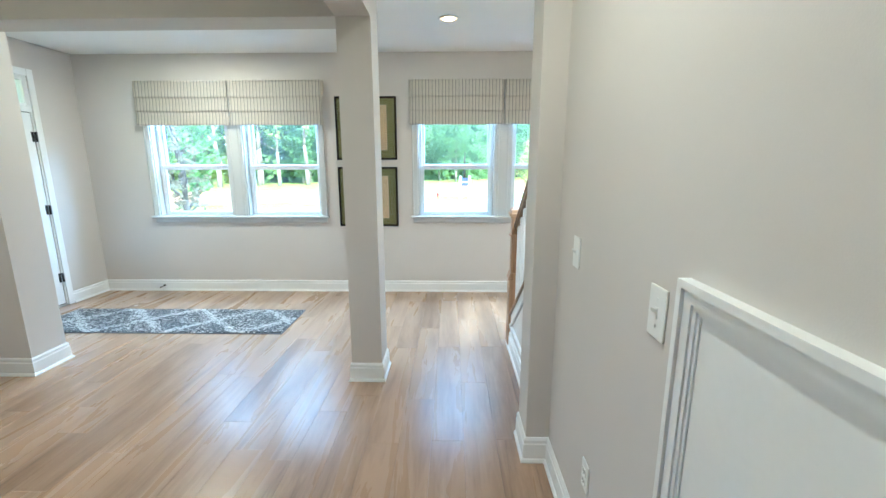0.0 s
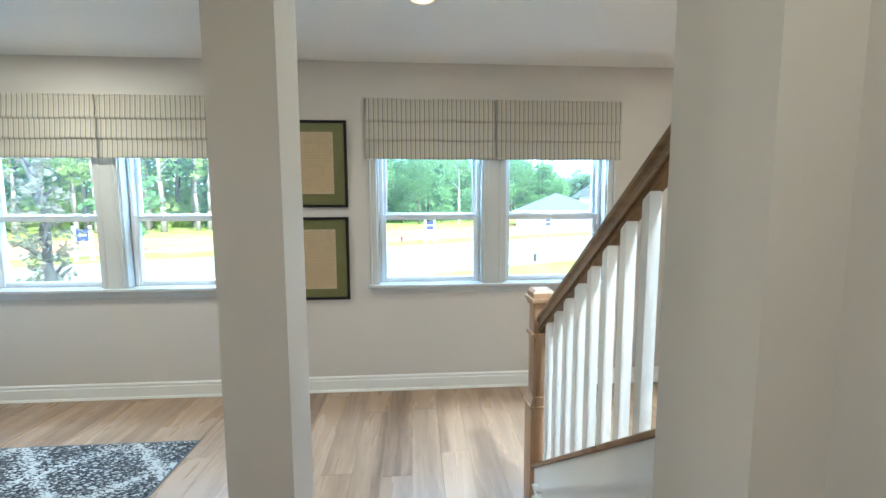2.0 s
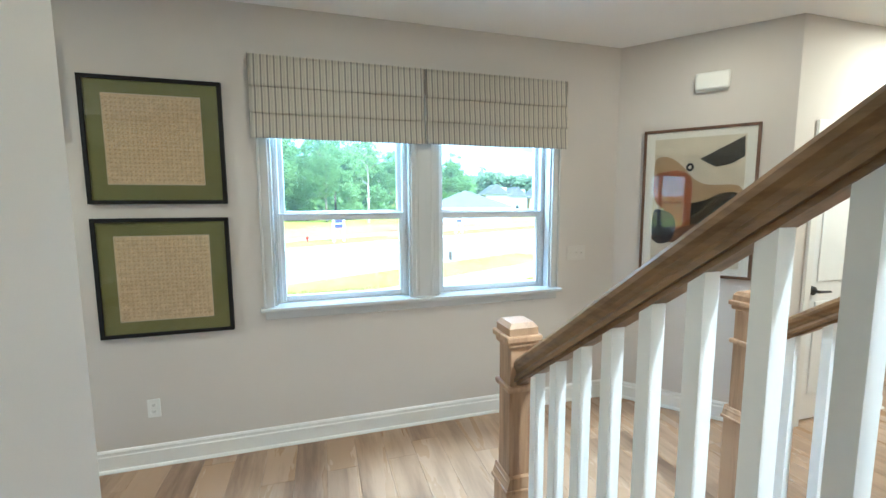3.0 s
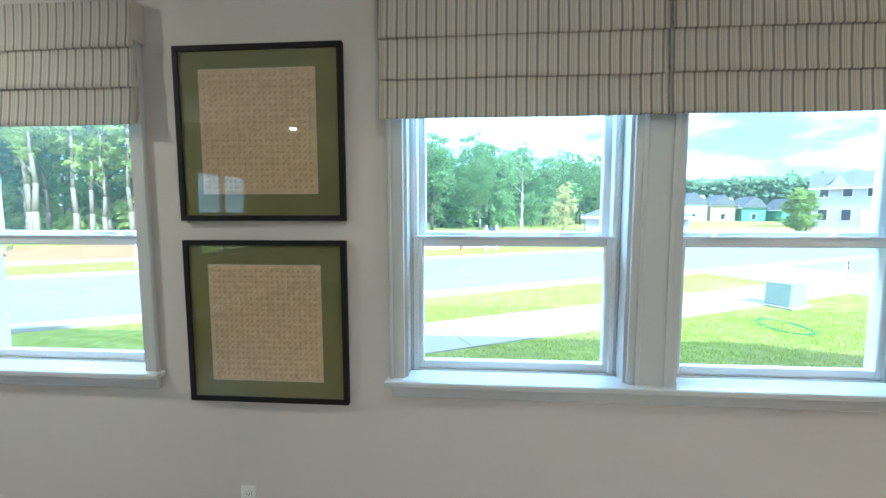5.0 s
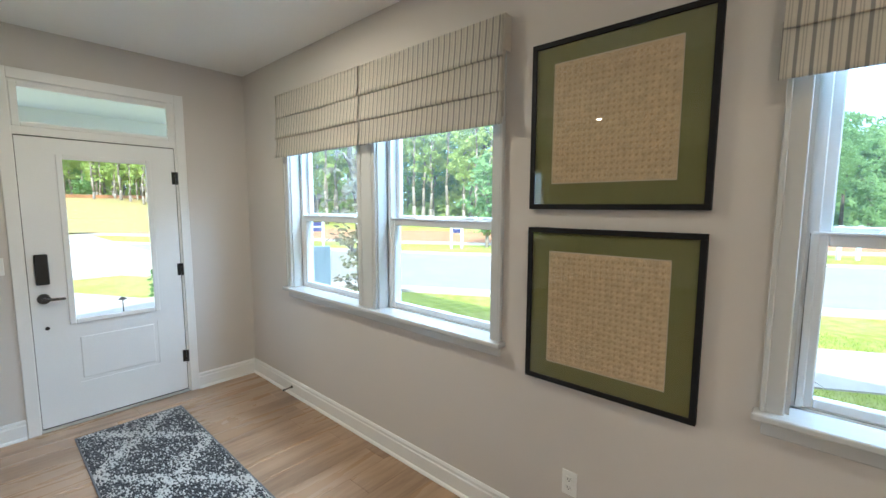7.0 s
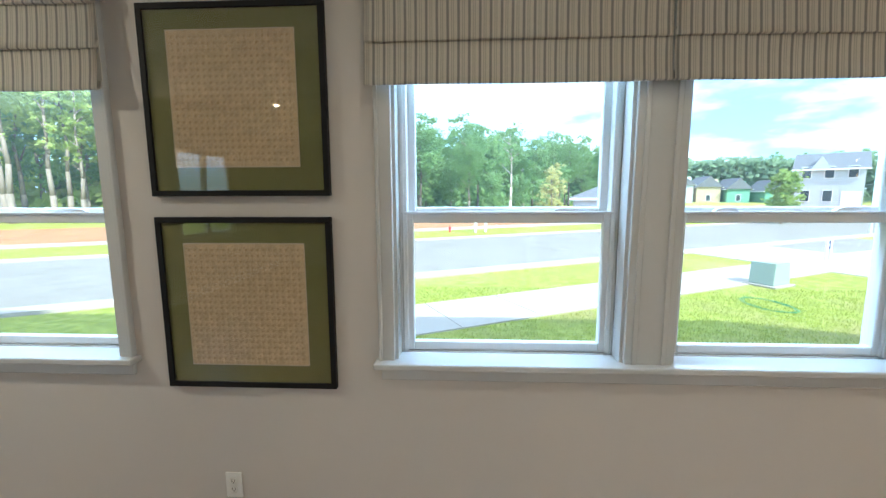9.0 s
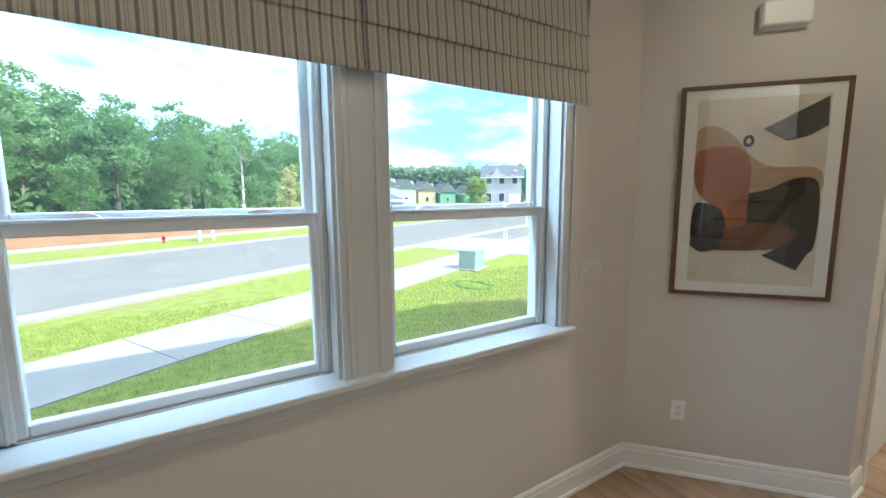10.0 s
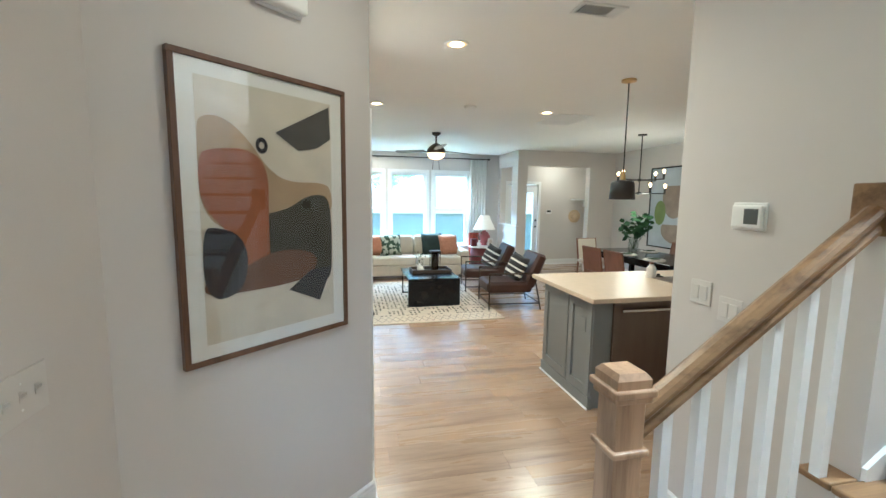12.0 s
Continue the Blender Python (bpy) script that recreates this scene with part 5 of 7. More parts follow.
for x, y in ((6.5, -0.28), (7.15, -0.28), (6.55, -0.95), (7.45, -0.95)):
    pl = thing("place_setting", pose(x, y, 0.755), "pale plate with a folded green napkin", "plate", "place settings on the dining table")
    part("charger", lathe([(0, 0.001), (0.15, 0.001), (0.165, 0.008), (0.15, 0.009), (0, 0.006)], 24), LINEN, pl)
    part("plate", lathe([(0, 0.010), (0.10, 0.010), (0.135, 0.022), (0.13, 0.024), (0, 0.013)], 24), WHITECERAMIC, pl)
    part("napkin", box(-0.06, 0.06, -0.09, 0.09, 0.018, 0.030, 0.006, 2), LEAF, pl, "folded green napkin")
vs = thing("vase_with_branches", pose(7.45, -0.62, 0.755), "clear glass vase with leafy green branches", "plant")
g = part("vase", lathe([(0, 0), (0.06, 0), (0.075, 0.01), (0.09, 0.14), (0.06, 0.24), (0.065, 0.27), (0.06, 0.27), (0.055, 0.24), (0.083, 0.14), (0.07, 0.015), (0, 0.012)], 20), CLEARGLASS, vs, "clear glass vase", smooth=True)
rl = random.Random(3)
for k in range(9):
    a, rr, hh = rl.uniform(0, 6.28), rl.uniform(0.08, 0.32), rl.uniform(0.40, 0.72)
    tip = (rr * math.cos(a), rr * math.sin(a), hh)
    part("stem", tube(bmesh.new(), (0, 0, 0.05), tip, 0.005, 0.003, 6), LEAF, vs)
    for q in range(9):
        f = 0.5 + 0.5 * q / 8
        o = Vector(tip) * f + Vector((0, 0, 0.05 * (1 - f)))
        d = Vector((rl.uniform(-1, 1), rl.uniform(-1, 1), rl.uniform(-0.3, 0.8))).normalized()
        u = d.orthogonal().normalized()
        lb = bmesh.new()
        L, W = 0.115, 0.046
        lb.faces.new([lb.verts.new(o + d * L * s + u * W * w2 + Vector((0, 0, -0.02 * s * s))) for s, w2 in ((0, 0), (0.3, 0.8), (0.65, 0.9), (1, 0), (0.65, -0.9), (0.3, -0.8))])
        part("leaf", lb, LEAF, vs)

# still life print by the dining table
sl = thing("still_life_print", pose(7.70, -1.739, 1.53, 0, 0, 180), "large still life print of bowls and a pear", "picture")
part("frame_bar", many([box(-0.78, 0.78, -0.03, 0, 0.76, 0.785), box(-0.78, 0.78, -0.03, 0, -0.785, -0.76), box(-0.78, -0.755, -0.03, 0, -0.76, 0.76), box(0.755, 0.78, -0.03, 0, -0.76, 0.76)]), BLACKFRAME, sl)
part("print_ground", box(-0.755, 0.755, -0.02, -0.002, -0.76, 0.76), mat("print_pale_blue", (0.42, 0.46, 0.50), 0.7, 0.15, 3.0), sl)
BOWL, PEAR = mat("print_taupe", (0.26, 0.21, 0.17), 0.8, 0.2, 6.0), mat("print_green", (0.17, 0.22, 0.07), 0.8, 0.2, 6.0)


def oval(cx, cz, rx, rz, y, cut=2.0):
    bm = bmesh.new()
    bm.faces.new([bm.verts.new((cx + rx * math.cos(t), y, cz + min(rz * math.sin(t), cut))) for t in (2 * math.pi * i / 32 for i in range(32))])
    return bm


part("printed_bowl", oval(-0.02, -0.42, 0.40, 0.26, -0.0206, 0.10), BOWL, sl)
part("printed_bowl", oval(-0.12, 0.22, 0.30, 0.42, -0.0208, 0.20), BOWL, sl)
part("printed_pear", oval(-0.47, -0.10, 0.15, 0.24, -0.0210), PEAR, sl)
part("printed_vase", oval(0.42, 0.30, 0.22, 0.48, -0.0212), mat("print_cream", (0.52, 0.47, 0.40), 0.8, 0.15, 6.0), sl)

# back door of the mudroom, shelf, hat, keypad
bd = thing("door_3", None, "white back door with a tall glass light", "door", kind="structure")
bl = part("leaf", many([box(BACK + 0.03, BACK + 0.07, -0.415, -0.30, 0.01, 2.03), box(BACK + 0.03, BACK + 0.07, 0.28, 0.395, 0.01, 2.03), box(BACK + 0.031, BACK + 0.069, -0.30, 0.28, 1.85, 2.03), box(BACK + 0.031, BACK + 0.069, -0.30, 0.28, 0.01, 0.28)]), DOORPAINT, bd)
q = part("pane", box(BACK + 0.048, BACK + 0.052, -0.30, 0.28, 0.28, 1.85), GLASS, bl)
q.visible_shadow = False
for a, b in ((-0.49, -0.42), (0.40, 0.47)):
    part("casing", box(BACK - 0.018, BACK + 0.002, a, b, 0, 2.12, 0.003), TRIM, bd)
part("casing", box(BACK - 0.017, BACK + 0.002, -0.42, 0.40, 2.05, 2.12, 0.003), TRIM, bd)
for z in (0.98, 1.14):
    part("knob", lathe([(0, z - 0.028), (0.02, z - 0.02), (0.028, z), (0.02, z + 0.02), (0, z + 0.028)], 12, None, BACK - 0.01, -0.365), BLACK, bd, "black knob")
kp = thing("alarm_panel", pose(BACK, -0.72, 1.36, 0, 0, -90), "white alarm keypad with a dark screen", "alarm panel")
part("body", box(-0.075, 0.075, -0.025, 0, -0.05, 0.05, 0.006), PLASTIC, kp)
part("screen", box(-0.055, 0.055, -0.027, -0.024, -0.01, 0.038), RUBBER, kp)
shf = thing("wall_shelf", pose(BACK, -1.55, 1.66), "white wall shelf above coat hooks", "shelf")
part("board", box(-0.25, 0, -0.18, 0.22, 0, 0.04, 0.004), TRIM, shf)
part("bracket", box(-0.16, 0, -0.16, -0.13, -0.16, 0.0, 0.004), TRIM, shf)
hat = thing("straw_hat", pose(BACK - 0.002, -1.45, 1.25, 0, -90, 0), "round straw hat hung on the wall", "hat")
part("brim", lathe([(0.09, 0.0), (0.17, 0.012), (0.17, 0.018), (0.09, 0.008)], 20), CANE, hat)
part("crown", lathe([(0.09, 0.004), (0.085, 0.06), (0.06, 0.08), (0, 0.082)], 20), CANE, hat, smooth=True)

# nook trim
struct("trim", box(9.70, 9.90, 0.625, 0.68, 1.06, 1.085, 0.004), TRIM, "white cap of the half wall")
struct("trim_cap", box(10.0, 10.85, 0.495, 0.665, 1.061, 1.086, 0.004), TRIM, "white cap of the half wall")

# ceiling fan
BLADE = wood_mat("weathered_blade_wood", (0.07, 0.055, 0.045), (0.17, 0.14, 0.12), 0.5, "x", 1.5, 0.1)
fan = thing("ceiling_fan", pose(8.0, 2.83, TOP, 0, 0, 22), "bronze ceiling fan with three blades and a lit bowl", "ceiling fan")
part("canopy", lathe([(0, 0), (0.075, 0), (0.07, -0.03), (0.03, -0.055), (0, -0.055)], 20), BRONZE, fan)
part("downrod", tube(bmesh.new(), (0, 0, -0.05), (0, 0, -0.20), 0.014, 0.014, 10), BRONZE, fan)
part("motor", lathe([(0, -0.17), (0.05, -0.18), (0.12, -0.235), (0.155, -0.29), (0.155, -0.325), (0.14, -0.34), (0, -0.34)], 28), BRONZE, fan, smooth=True)
part("light_bowl", lathe([(0.148, -0.338), (0.140, -0.38), (0.10, -0.42), (0.04, -0.44), (0, -0.443)], 24), glow("fan_bowl", (1.0, 0.58, 0.24), 1.5), fan, "glowing glass bowl", smooth=True)
for k in range(3):
    a = math.radians(-86 + 120 * k)
    rot = Matrix.Rotation(a, 4, "Z") @ pose(0, 0, -0.295, 10, 0, 0)
    part("blade_arm", box(0.14, 0.24, -0.02, 0.02, -0.006, 0.0, 0.002), BRONZE, fan, at=rot)
    part("blade", prism([(0.20, -0.055), (0.30, -0.07), (0.70, -0.08), (0.745, -0.05), (0.755, 0.0), (0.745, 0.05), (0.70, 0.075), (0.30, 0.06), (0.20, 0.05)], "z", 0.0, 0.008), BLADE, fan, "pale grey wood blade", at=rot)
for dx, dz in ((-0.05, -0.60), (0.05, -0.60)):
    part("pull_chain", tube(bmesh.new(), (0, dx, -0.44), (0, dx * 1.4, dz), 0.002, 0.006, 6), BRONZE, fan)

# air vents and smoke alarm on the ceiling
for x, y, w, d, n, turn in ((3.393, 2.787, 0.15, 0.295, 14, 0.25), (6.41, 1.37, 0.68, 0.50, 26, 1.0)):
    v = thing("ceiling_vent", pose(x, y, TOP), "white slatted ceiling vent", "vent")
    part("rim", many([box(-w / 2, w / 2, -d / 2, -d / 2 + 0.018, -0.010, 0, 0.002), box(-w / 2, w / 2, d / 2 - 0.018, d / 2, -0.010, 0, 0.002), box(-w / 2, -w / 2 + 0.018, -d / 2 + 0.018, d / 2 - 0.018, -0.010, 0, 0.002), box(w / 2 - 0.018, w / 2, -d / 2 + 0.018, d / 2 - 0.018, -0.010, 0, 0.002)]), TRIM, v)
    # Dark sheet put in for the shade behind the slats
    part("backing", box(-w / 2 + 0.018, w / 2 - 0.018, -d / 2 + 0.018, d / 2 - 0.018, -0.002, -0.001), RUBBER, v, "dark sheet for the shaded opening")
    for k in range(n):
        f = (k + 0.5) / n
        y2, lean, half = -d / 2 + 0.018 + (d - 0.036) * f, -0.0045 if f < turn else 0.0045, (d - 0.036) / n * 0.46
        part("slat", prism([(y2 - half, -0.0058 + lean), (y2 + half, -0.0058 - lean), (y2 + half, -0.0045 - lean), (y2 - half, -0.0045 + lean)], "x", -w / 2 + 0.019, w / 2 - 0.019), TRIM, v)
sm = thing("smoke_alarm", pose(5.98, 2.82, TOP), "round white smoke alarm", "smoke alarm")
part("body", lathe([(0.075, 0), (0.075, -0.012), (0.06, -0.025), (0, -0.027)], 20), PLASTIC, sm)

# living room windows, curtain rod and curtains
for i, (a, b) in enumerate(BACKW):
    w = thing(f"window_{i + 4}", None, "white double-hung living room window", kind="structure")
    for p, q in ((a - 0.075, a + 0.005), (b - 0.005, b + 0.075)):
        part("casing", box(BACK - 0.02, BACK + 0.002, p, q, 0.50, 2.34, 0.004), TRIM, w)
    part("casing", box(BACK - 0.019, BACK + 0.002, a + 0.005, b - 0.005, 2.265, 2.34, 0.004), TRIM, w)
    part("stool", box(BACK - 0.05, BACK + 0.06, a - 0.085, b + 0.085, 0.495, 0.522, 0.005), TRIM, w)
    part("window_frame", many([box(BACK + 0.06, BACK + 0.12, a, a + 0.05, 0.52, 2.27), box(BACK + 0.06, BACK + 0.12, b - 0.05, b, 0.52, 2.27), box(BACK + 0.061, BACK + 0.119, a + 0.05, b - 0.05, 2.21, 2.27), box(BACK + 0.061, BACK + 0.119, a + 0.05, b - 0.05, 0.52, 0.58), box(BACK + 0.061, BACK + 0.119, a + 0.05, b - 0.05, 1.36, 1.42)]), VINYL, w)
    q = part("pane", box(BACK + 0.088, BACK + 0.092, a + 0.05, b - 0.05, 0.58, 2.21), GLASS, w)
    q.visible_shadow = False
rd = thing("curtain_rod", pose(BACK - 0.09, 2.9, 2.62), "black curtain rod with ball finials", "curtain rod")
part("pole", tube(bmesh.new(), (0, -1.92, 0), (0, 1.92, 0), 0.013, 0.013, 10), BLACK, rd)
for y in (-1.95, 1.95):
    part("finial", lathe([(0, -0.03), (0.02, -0.02), (0.03, 0), (0.02, 0.02), (0, 0.03)], 12, None, 0, y), BLACK, rd, smooth=True)
for y in (-1.80, 0.72, 1.80):
    part("bracket", box(0.0, 0.09, y - 0.01, y + 0.01, -0.03, 0.012, 0.003), BLACK, rd)
SHEER, RUSTCLOTH = mat("white_curtain", (0.82, 0.81, 0.78), 0.9, 0.05, 4.0, 0.3, 200, sheen=0.2), mat("rust_curtain", (0.42, 0.065, 0.022), 0.9, 0.1, 4.0, 0.3, 200, sheen=0.2)


def curtain(y0, y1):
    c = thing("curtain", pose(BACK - 0.09, (y0 + y1) / 2, 0), "white curtain with a rust red lower band", "curtain", "curtains in the living room")
    for z0, z1, mm, nm in ((0.84, 2.60, SHEER, "cloth"), (0.015, 0.838, RUSTCLOTH, "rust_band")):
        bm = bmesh.new()
        n = 60
        vs2 = []
        for i in range(n + 1):
            y = (y0 - y1) / 2 + (y1 - y0) * i / n
            x = 0.035 * math.sin(i * 2 * math.pi / 10)
            vs2.append((bm.verts.new((x, y, z0)), bm.verts.new((x * 0.7, y, z1))))
        for p, r in zip(vs2, vs2[1:]):
            bm.faces.new((p[0], r[0], r[1], p[1]))
        o = part(nm, bm, mm, c, smooth=True)
        mo = o.modifiers.new("thickness", "SOLIDIFY")
        mo.thickness = 0.003


curtain(1.00, 1.42)
curtain(4.36, 4.72)

# sofa and cushions
so = thing("sofa", pose(9.45, 2.92, 0), "cream upholstered sofa with rolled arms", "sofa")
part("base", box(0.02, 0.92, -1.00, 1.00, 0.06, 0.27, 0.02, 2), LINEN, so)
for s in (-1, 1):
    part("arm", box(0.0, 0.92, s * 1.03 - 0.10, s * 1.03 + 0.10, 0.05, 0.58, 0.05, 4), LINEN, so)
part("back", box(0.66, 0.95, -1.0, 1.0, 0.26, 0.80, 0.06, 4), LINEN, so)
for s in (-0.47, 0.47):
    part("seat_cushion", box(-0.01, 0.68, s - 0.46, s + 0.46, 0.27, 0.46, 0.045, 4), LINEN, so)
    part("back_cushion", box(0.50, 0.70, s - 0.455, s + 0.455, 0.44, 0.86, 0.06, 4), LINEN, so)
for x in (0.08, 0.86):
    for y in (-0.95, 0.95):
        part("foot", box(x - 0.03, x + 0.03, y - 0.03, y + 0.03, 0, 0.06), DARKWOOD, so)
RUSTP, GREENP = mat("terracotta_cloth", (0.40, 0.19, 0.11), 0.9, 0.2, 20.0, 0.4, 200), mat("dark_green_cloth", (0.018, 0.032, 0.028), 0.85, 0.2, 10.0, 0.4, 200)
pm = bpy.data.materials.new("leaf_print_cloth")
pm.use_nodes = True
pn2, pl2 = pm.node_tree.nodes, pm.node_tree.links
vor, rp, gp2 = pn2.new("ShaderNodeTexNoise"), pn2.new("ShaderNodeValToRGB"), pn2.new("ShaderNodeNewGeometry")
vor.inputs["Scale"].default_value = 11.0
pl2.new(gp2.outputs["Position"], vor.inputs["Vector"])
rp.color_ramp.elements[0].position, rp.color_ramp.elements[1].position = 0.48, 0.52
rp.color_ramp.elements[0].color, rp.color_ramp.elements[1].color = (0.03, 0.06, 0.035, 1), (0.50, 0.52, 0.42, 1)
pl2.new(vor.outputs["Fac"], rp.inputs["Fac"])
pl2.new(rp.outputs["Color"], pn2["Principled BSDF"].inputs["Base Color"])
pn2["Principled BSDF"].inputs["Roughness"].default_value = 0.9


def pillow(x, y, z, size, turn, material, label, lean=68):
    t = thing("throw_pillow", pose(x, y, z, 0, 0, turn), label, "pillow", "throw pillows")
    part("cover", soft_box(size, size, 0.17), material, t, smooth=True, at=pose(0, 0, size * 0.46, 0, -lean, 0))


pillow(9.86, 3.72, 0.455, 0.44, -14, RUSTP, "terracotta throw pillow on a cream sofa")
pillow(9.82, 3.44, 0.455, 0.46, 8, pm, "green leaf print throw pillow on a sofa")
pillow(9.90, 2.52, 0.455, 0.48, 6, GREENP, "dark green throw pillow on a sofa")
pillow(9.86, 2.16, 0.455, 0.44, 12, RUSTP, "terracotta throw pillow on a cream sofa")

# patterned rug
r2 = thing("living_room_rug", pose(7.75, 3.25, 0), "cream rug with black dashes and a lattice border", "rug")
part("rug_field", box(-1.38, 1.38, -1.10, 1.10, 0.0005, 0.012, 0.004), mat("cream_pile", (0.56, 0.49, 0.40), 0.95, 0.1, 8.0, 0.6, 160), r2)
rd2 = random.Random(9)
bm = bmesh.new()
for i in range(21):
    for j in range(34):
        x, y = -1.0 + 2.0 * i / 20 + rd2.uniform(-0.015, 0.015), -1.0 + 2.0 * j / 33
        if rd2.random() < 0.72:
            w, d = (0.034, 0.011) if i % 2 else (0.014, 0.018)
            bx(bm, x - w, x + w, y - d, y + d, 0.0115, 0.0135)
tagged(part("woven_dash_pattern", bm, mat("black_wool", (0.02, 0.02, 0.022), 0.95), r2, "small black woven dashes"), kind="stuff")
bm = bmesh.new()
for s in (-1, 1):
    for k in range(22):
        y = -1.08 + 2.16 * k / 22
        for d in (1, -1):
            a, b = Vector((s * 1.09, y if d > 0 else y + 0.1, 0)), Vector((s * 1.33, y + 0.1 if d > 0 else y, 0))
            n = Vector((-(b - a).y, (b - a).x, 0)).normalized() * 0.005
            bm.faces.new([bm.verts.new(p + Vector((0, 0, 0.0128))) for p in (a + n, b + n, b - n, a - n)])
tagged(part("woven_lattice", bm, mat("grey_wool", (0.24, 0.20, 0.17), 0.95), r2, "thin lattice border"), kind="stuff")

# coffee table with tray, lantern, small vases
cf = thing("coffee_table", pose(7.15, 3.0, 0.012), "black waterfall coffee table with a metal leg", "coffee table")
part("tabletop", box(0.0, 1.05, -0.40, 0.40, 0.375, 0.43, 0.005, 2), BLACKTOP, cf)
part("end_panel", box(0.0, 0.055, -0.40, 0.40, 0.0, 0.3745, 0.004), BLACKTOP, cf)
part("metal_leg", many([box(0.99, 1.01, 0.36, 0.38, 0, 0.375), box(0.99, 1.01, -0.38, -0.36, 0, 0.375), box(0.99, 1.01, -0.36, 0.36, 0.0, 0.02)]), BRONZE, cf)
tr = thing("serving_tray", pose(7.80, 2.95, 0.442), "dark wooden serving tray on the coffee table", "tray")
part("bottom", box(-0.19, 0.19, -0.31, 0.31, 0, 0.012), DARKWOOD, tr)
for a, b, c, d in ((-0.20, 0.20, -0.325, -0.305), (-0.20, 0.20, 0.305, 0.325), (-0.20, -0.18, -0.305, 0.305), (0.18, 0.20, -0.305, 0.305)):
    part("rim", box(a, b, c, d, 0, 0.055, 0.004), DARKWOOD, tr)
ln = thing("glass_lantern", pose(7.80, 2.87, 0.455), "dark metal and glass candle lantern", "lantern")
part("base", box(-0.075, 0.075, -0.075, 0.075, 0, 0.02, 0.003), BRONZE, ln)
part("lid", box(-0.085, 0.085, -0.085, 0.085, 0.315, 0.335, 0.004), BRONZE, ln)
for s in (-1, 1):
    for t in (-1, 1):
        part("post", box(s * 0.072 - 0.006, s * 0.072 + 0.006, t * 0.072 - 0.006, t * 0.072 + 0.006, 0.02, 0.315), BRONZE, ln)
part("candle", lathe([(0, 0.02), (0.035, 0.02), (0.035, 0.17), (0, 0.172)], 14), TAN, ln, "brown pillar candle")
SMOKE = pane_mat("smoked_glass", (0.45, 0.40, 0.36), 0.05)
part("glass", lathe([(0.062, 0.02), (0.062, 0.315), (0.059, 0.315), (0.059, 0.02)], 20), SMOKE, ln, "smoked glass", smooth=True)
for x, y, r, h in ((7.82, 3.13, 0.045, 0.12), (7.72, 3.10, 0.04, 0.085)):
    b = thing("bud_vase", pose(x, y, 0.455), "small cream bud vase on a tray", "vase", "small vases on the tray")
    part("body", lathe([(0, 0), (r * 0.7, 0), (r, h * 0.3), (r * 0.8, h * 0.7), (r * 0.35, h * 0.85), (r * 0.4, h), (0, h)], 16), WHITECERAMIC, b, smooth=True)
    for k in range(4):
        a = k * 1.7 + x
        tip = Vector((0.05 * math.cos(a), 0.05 * math.sin(a), h + 0.10 + 0.03 * k))
        s = part("sprig", tube(bmesh.new(), (0, 0, h), tip, 0.002, 0.001, 5), LEAF, b)
        lb = lathe([(0, -0.02), (0.010, 0), (0, 0.02)], 6)
        part("leaf", lb, LEAF, s, at=Matrix.Translation(tip))

# leather armchairs


def armchair(m):
    c = thing("armchair", m, "brown leather armchair on a thin metal frame", "armchair", "pair of leather armchairs")
    for x in (-0.33, 0.33):
        part("frame_side", many([tube(bmesh.new(), (x, -0.38, 0), (x, -0.38, 0.56), 0.011, 0.011, 8), tube(bmesh.new(), (x, 0.42, 0), (x, 0.30, 0.56), 0.011, 0.011, 8), tube(bmesh.new(), (x, -0.38, 0.555), (x, 0.32, 0.555), 0.013, 0.013, 8), tube(bmesh.new(), (x, -0.38, 0.10), (x, 0.40, 0.10), 0.010, 0.010, 8)]), BRONZE, c)
    for y in (-0.38, 0.40):
        part("crossbar", tube(bmesh.new(), (-0.33, y, 0.10), (0.33, y, 0.10), 0.010, 0.010, 8), BRONZE, c)
    part("seat_cushion", box(-0.30, 0.30, -0.40, 0.30, 0.25, 0.42, 0.05, 4), LEATHER, c)
    part("back_cushion", prism([(0.16, 0.36), (0.32, 0.30), (0.52, 0.80), (0.38, 0.86)], "x", -0.30, 0.30, 0.035), LEATHER, c)


armchair(pose(7.10, 1.84, 0, 0, 0, 176))
armchair(pose(8.32, 1.84, 0, 0, 0, 172))


def band_mat():
    """Black cloth with woven white bands of several widths across it."""
    m = bpy.data.materials.new("striped_pillow_cloth")
    m.use_nodes = True
    n, l = m.node_tree.nodes, m.node_tree.links
    b = n["Principled BSDF"]
    b.inputs["Roughness"].default_value, b.inputs["Sheen Weight"].default_value = 0.92, 0.2
    co, sep, ramp = n.new("ShaderNodeTexCoord"), n.new("ShaderNodeSeparateXYZ"), n.new("ShaderNodeValToRGB")
    l.new(co.outputs["Generated"], sep.inputs[0])
    ramp.color_ramp.interpolation = "CONSTANT"
    black, white = (0.012, 0.012, 0.014, 1), (0.66, 0.64, 0.60, 1)
    ramp.color_ramp.elements[0].color = black
    ramp.color_ramp.elements[1].position, ramp.color_ramp.elements[1].color = 0.20, white
    for p, c in ((0.30, black), (0.44, white), (0.50, black), (0.68, white), (0.76, black)):
        ramp.color_ramp.elements.new(p).color = c
    l.new(sep.outputs["Y"], ramp.inputs["Fac"])
    l.new(ramp.outputs["Color"], b.inputs["Base Color"])
    return m


BANDED = band_mat()


def striped_pillow(x, y):
    t = thing("striped_pillow", pose(x, y, 0.42, 0, 0, 194), "black and white striped pillow on a leather armchair", "pillow", "striped pillows")
    part("cover", soft_box(0.40, 0.40, 0.15), BANDED, t, smooth=True, at=pose(0, 0.0, 0.19, 68, 12, 0))


striped_pillow(7.06, 1.72)
striped_pillow(8.28, 1.72)

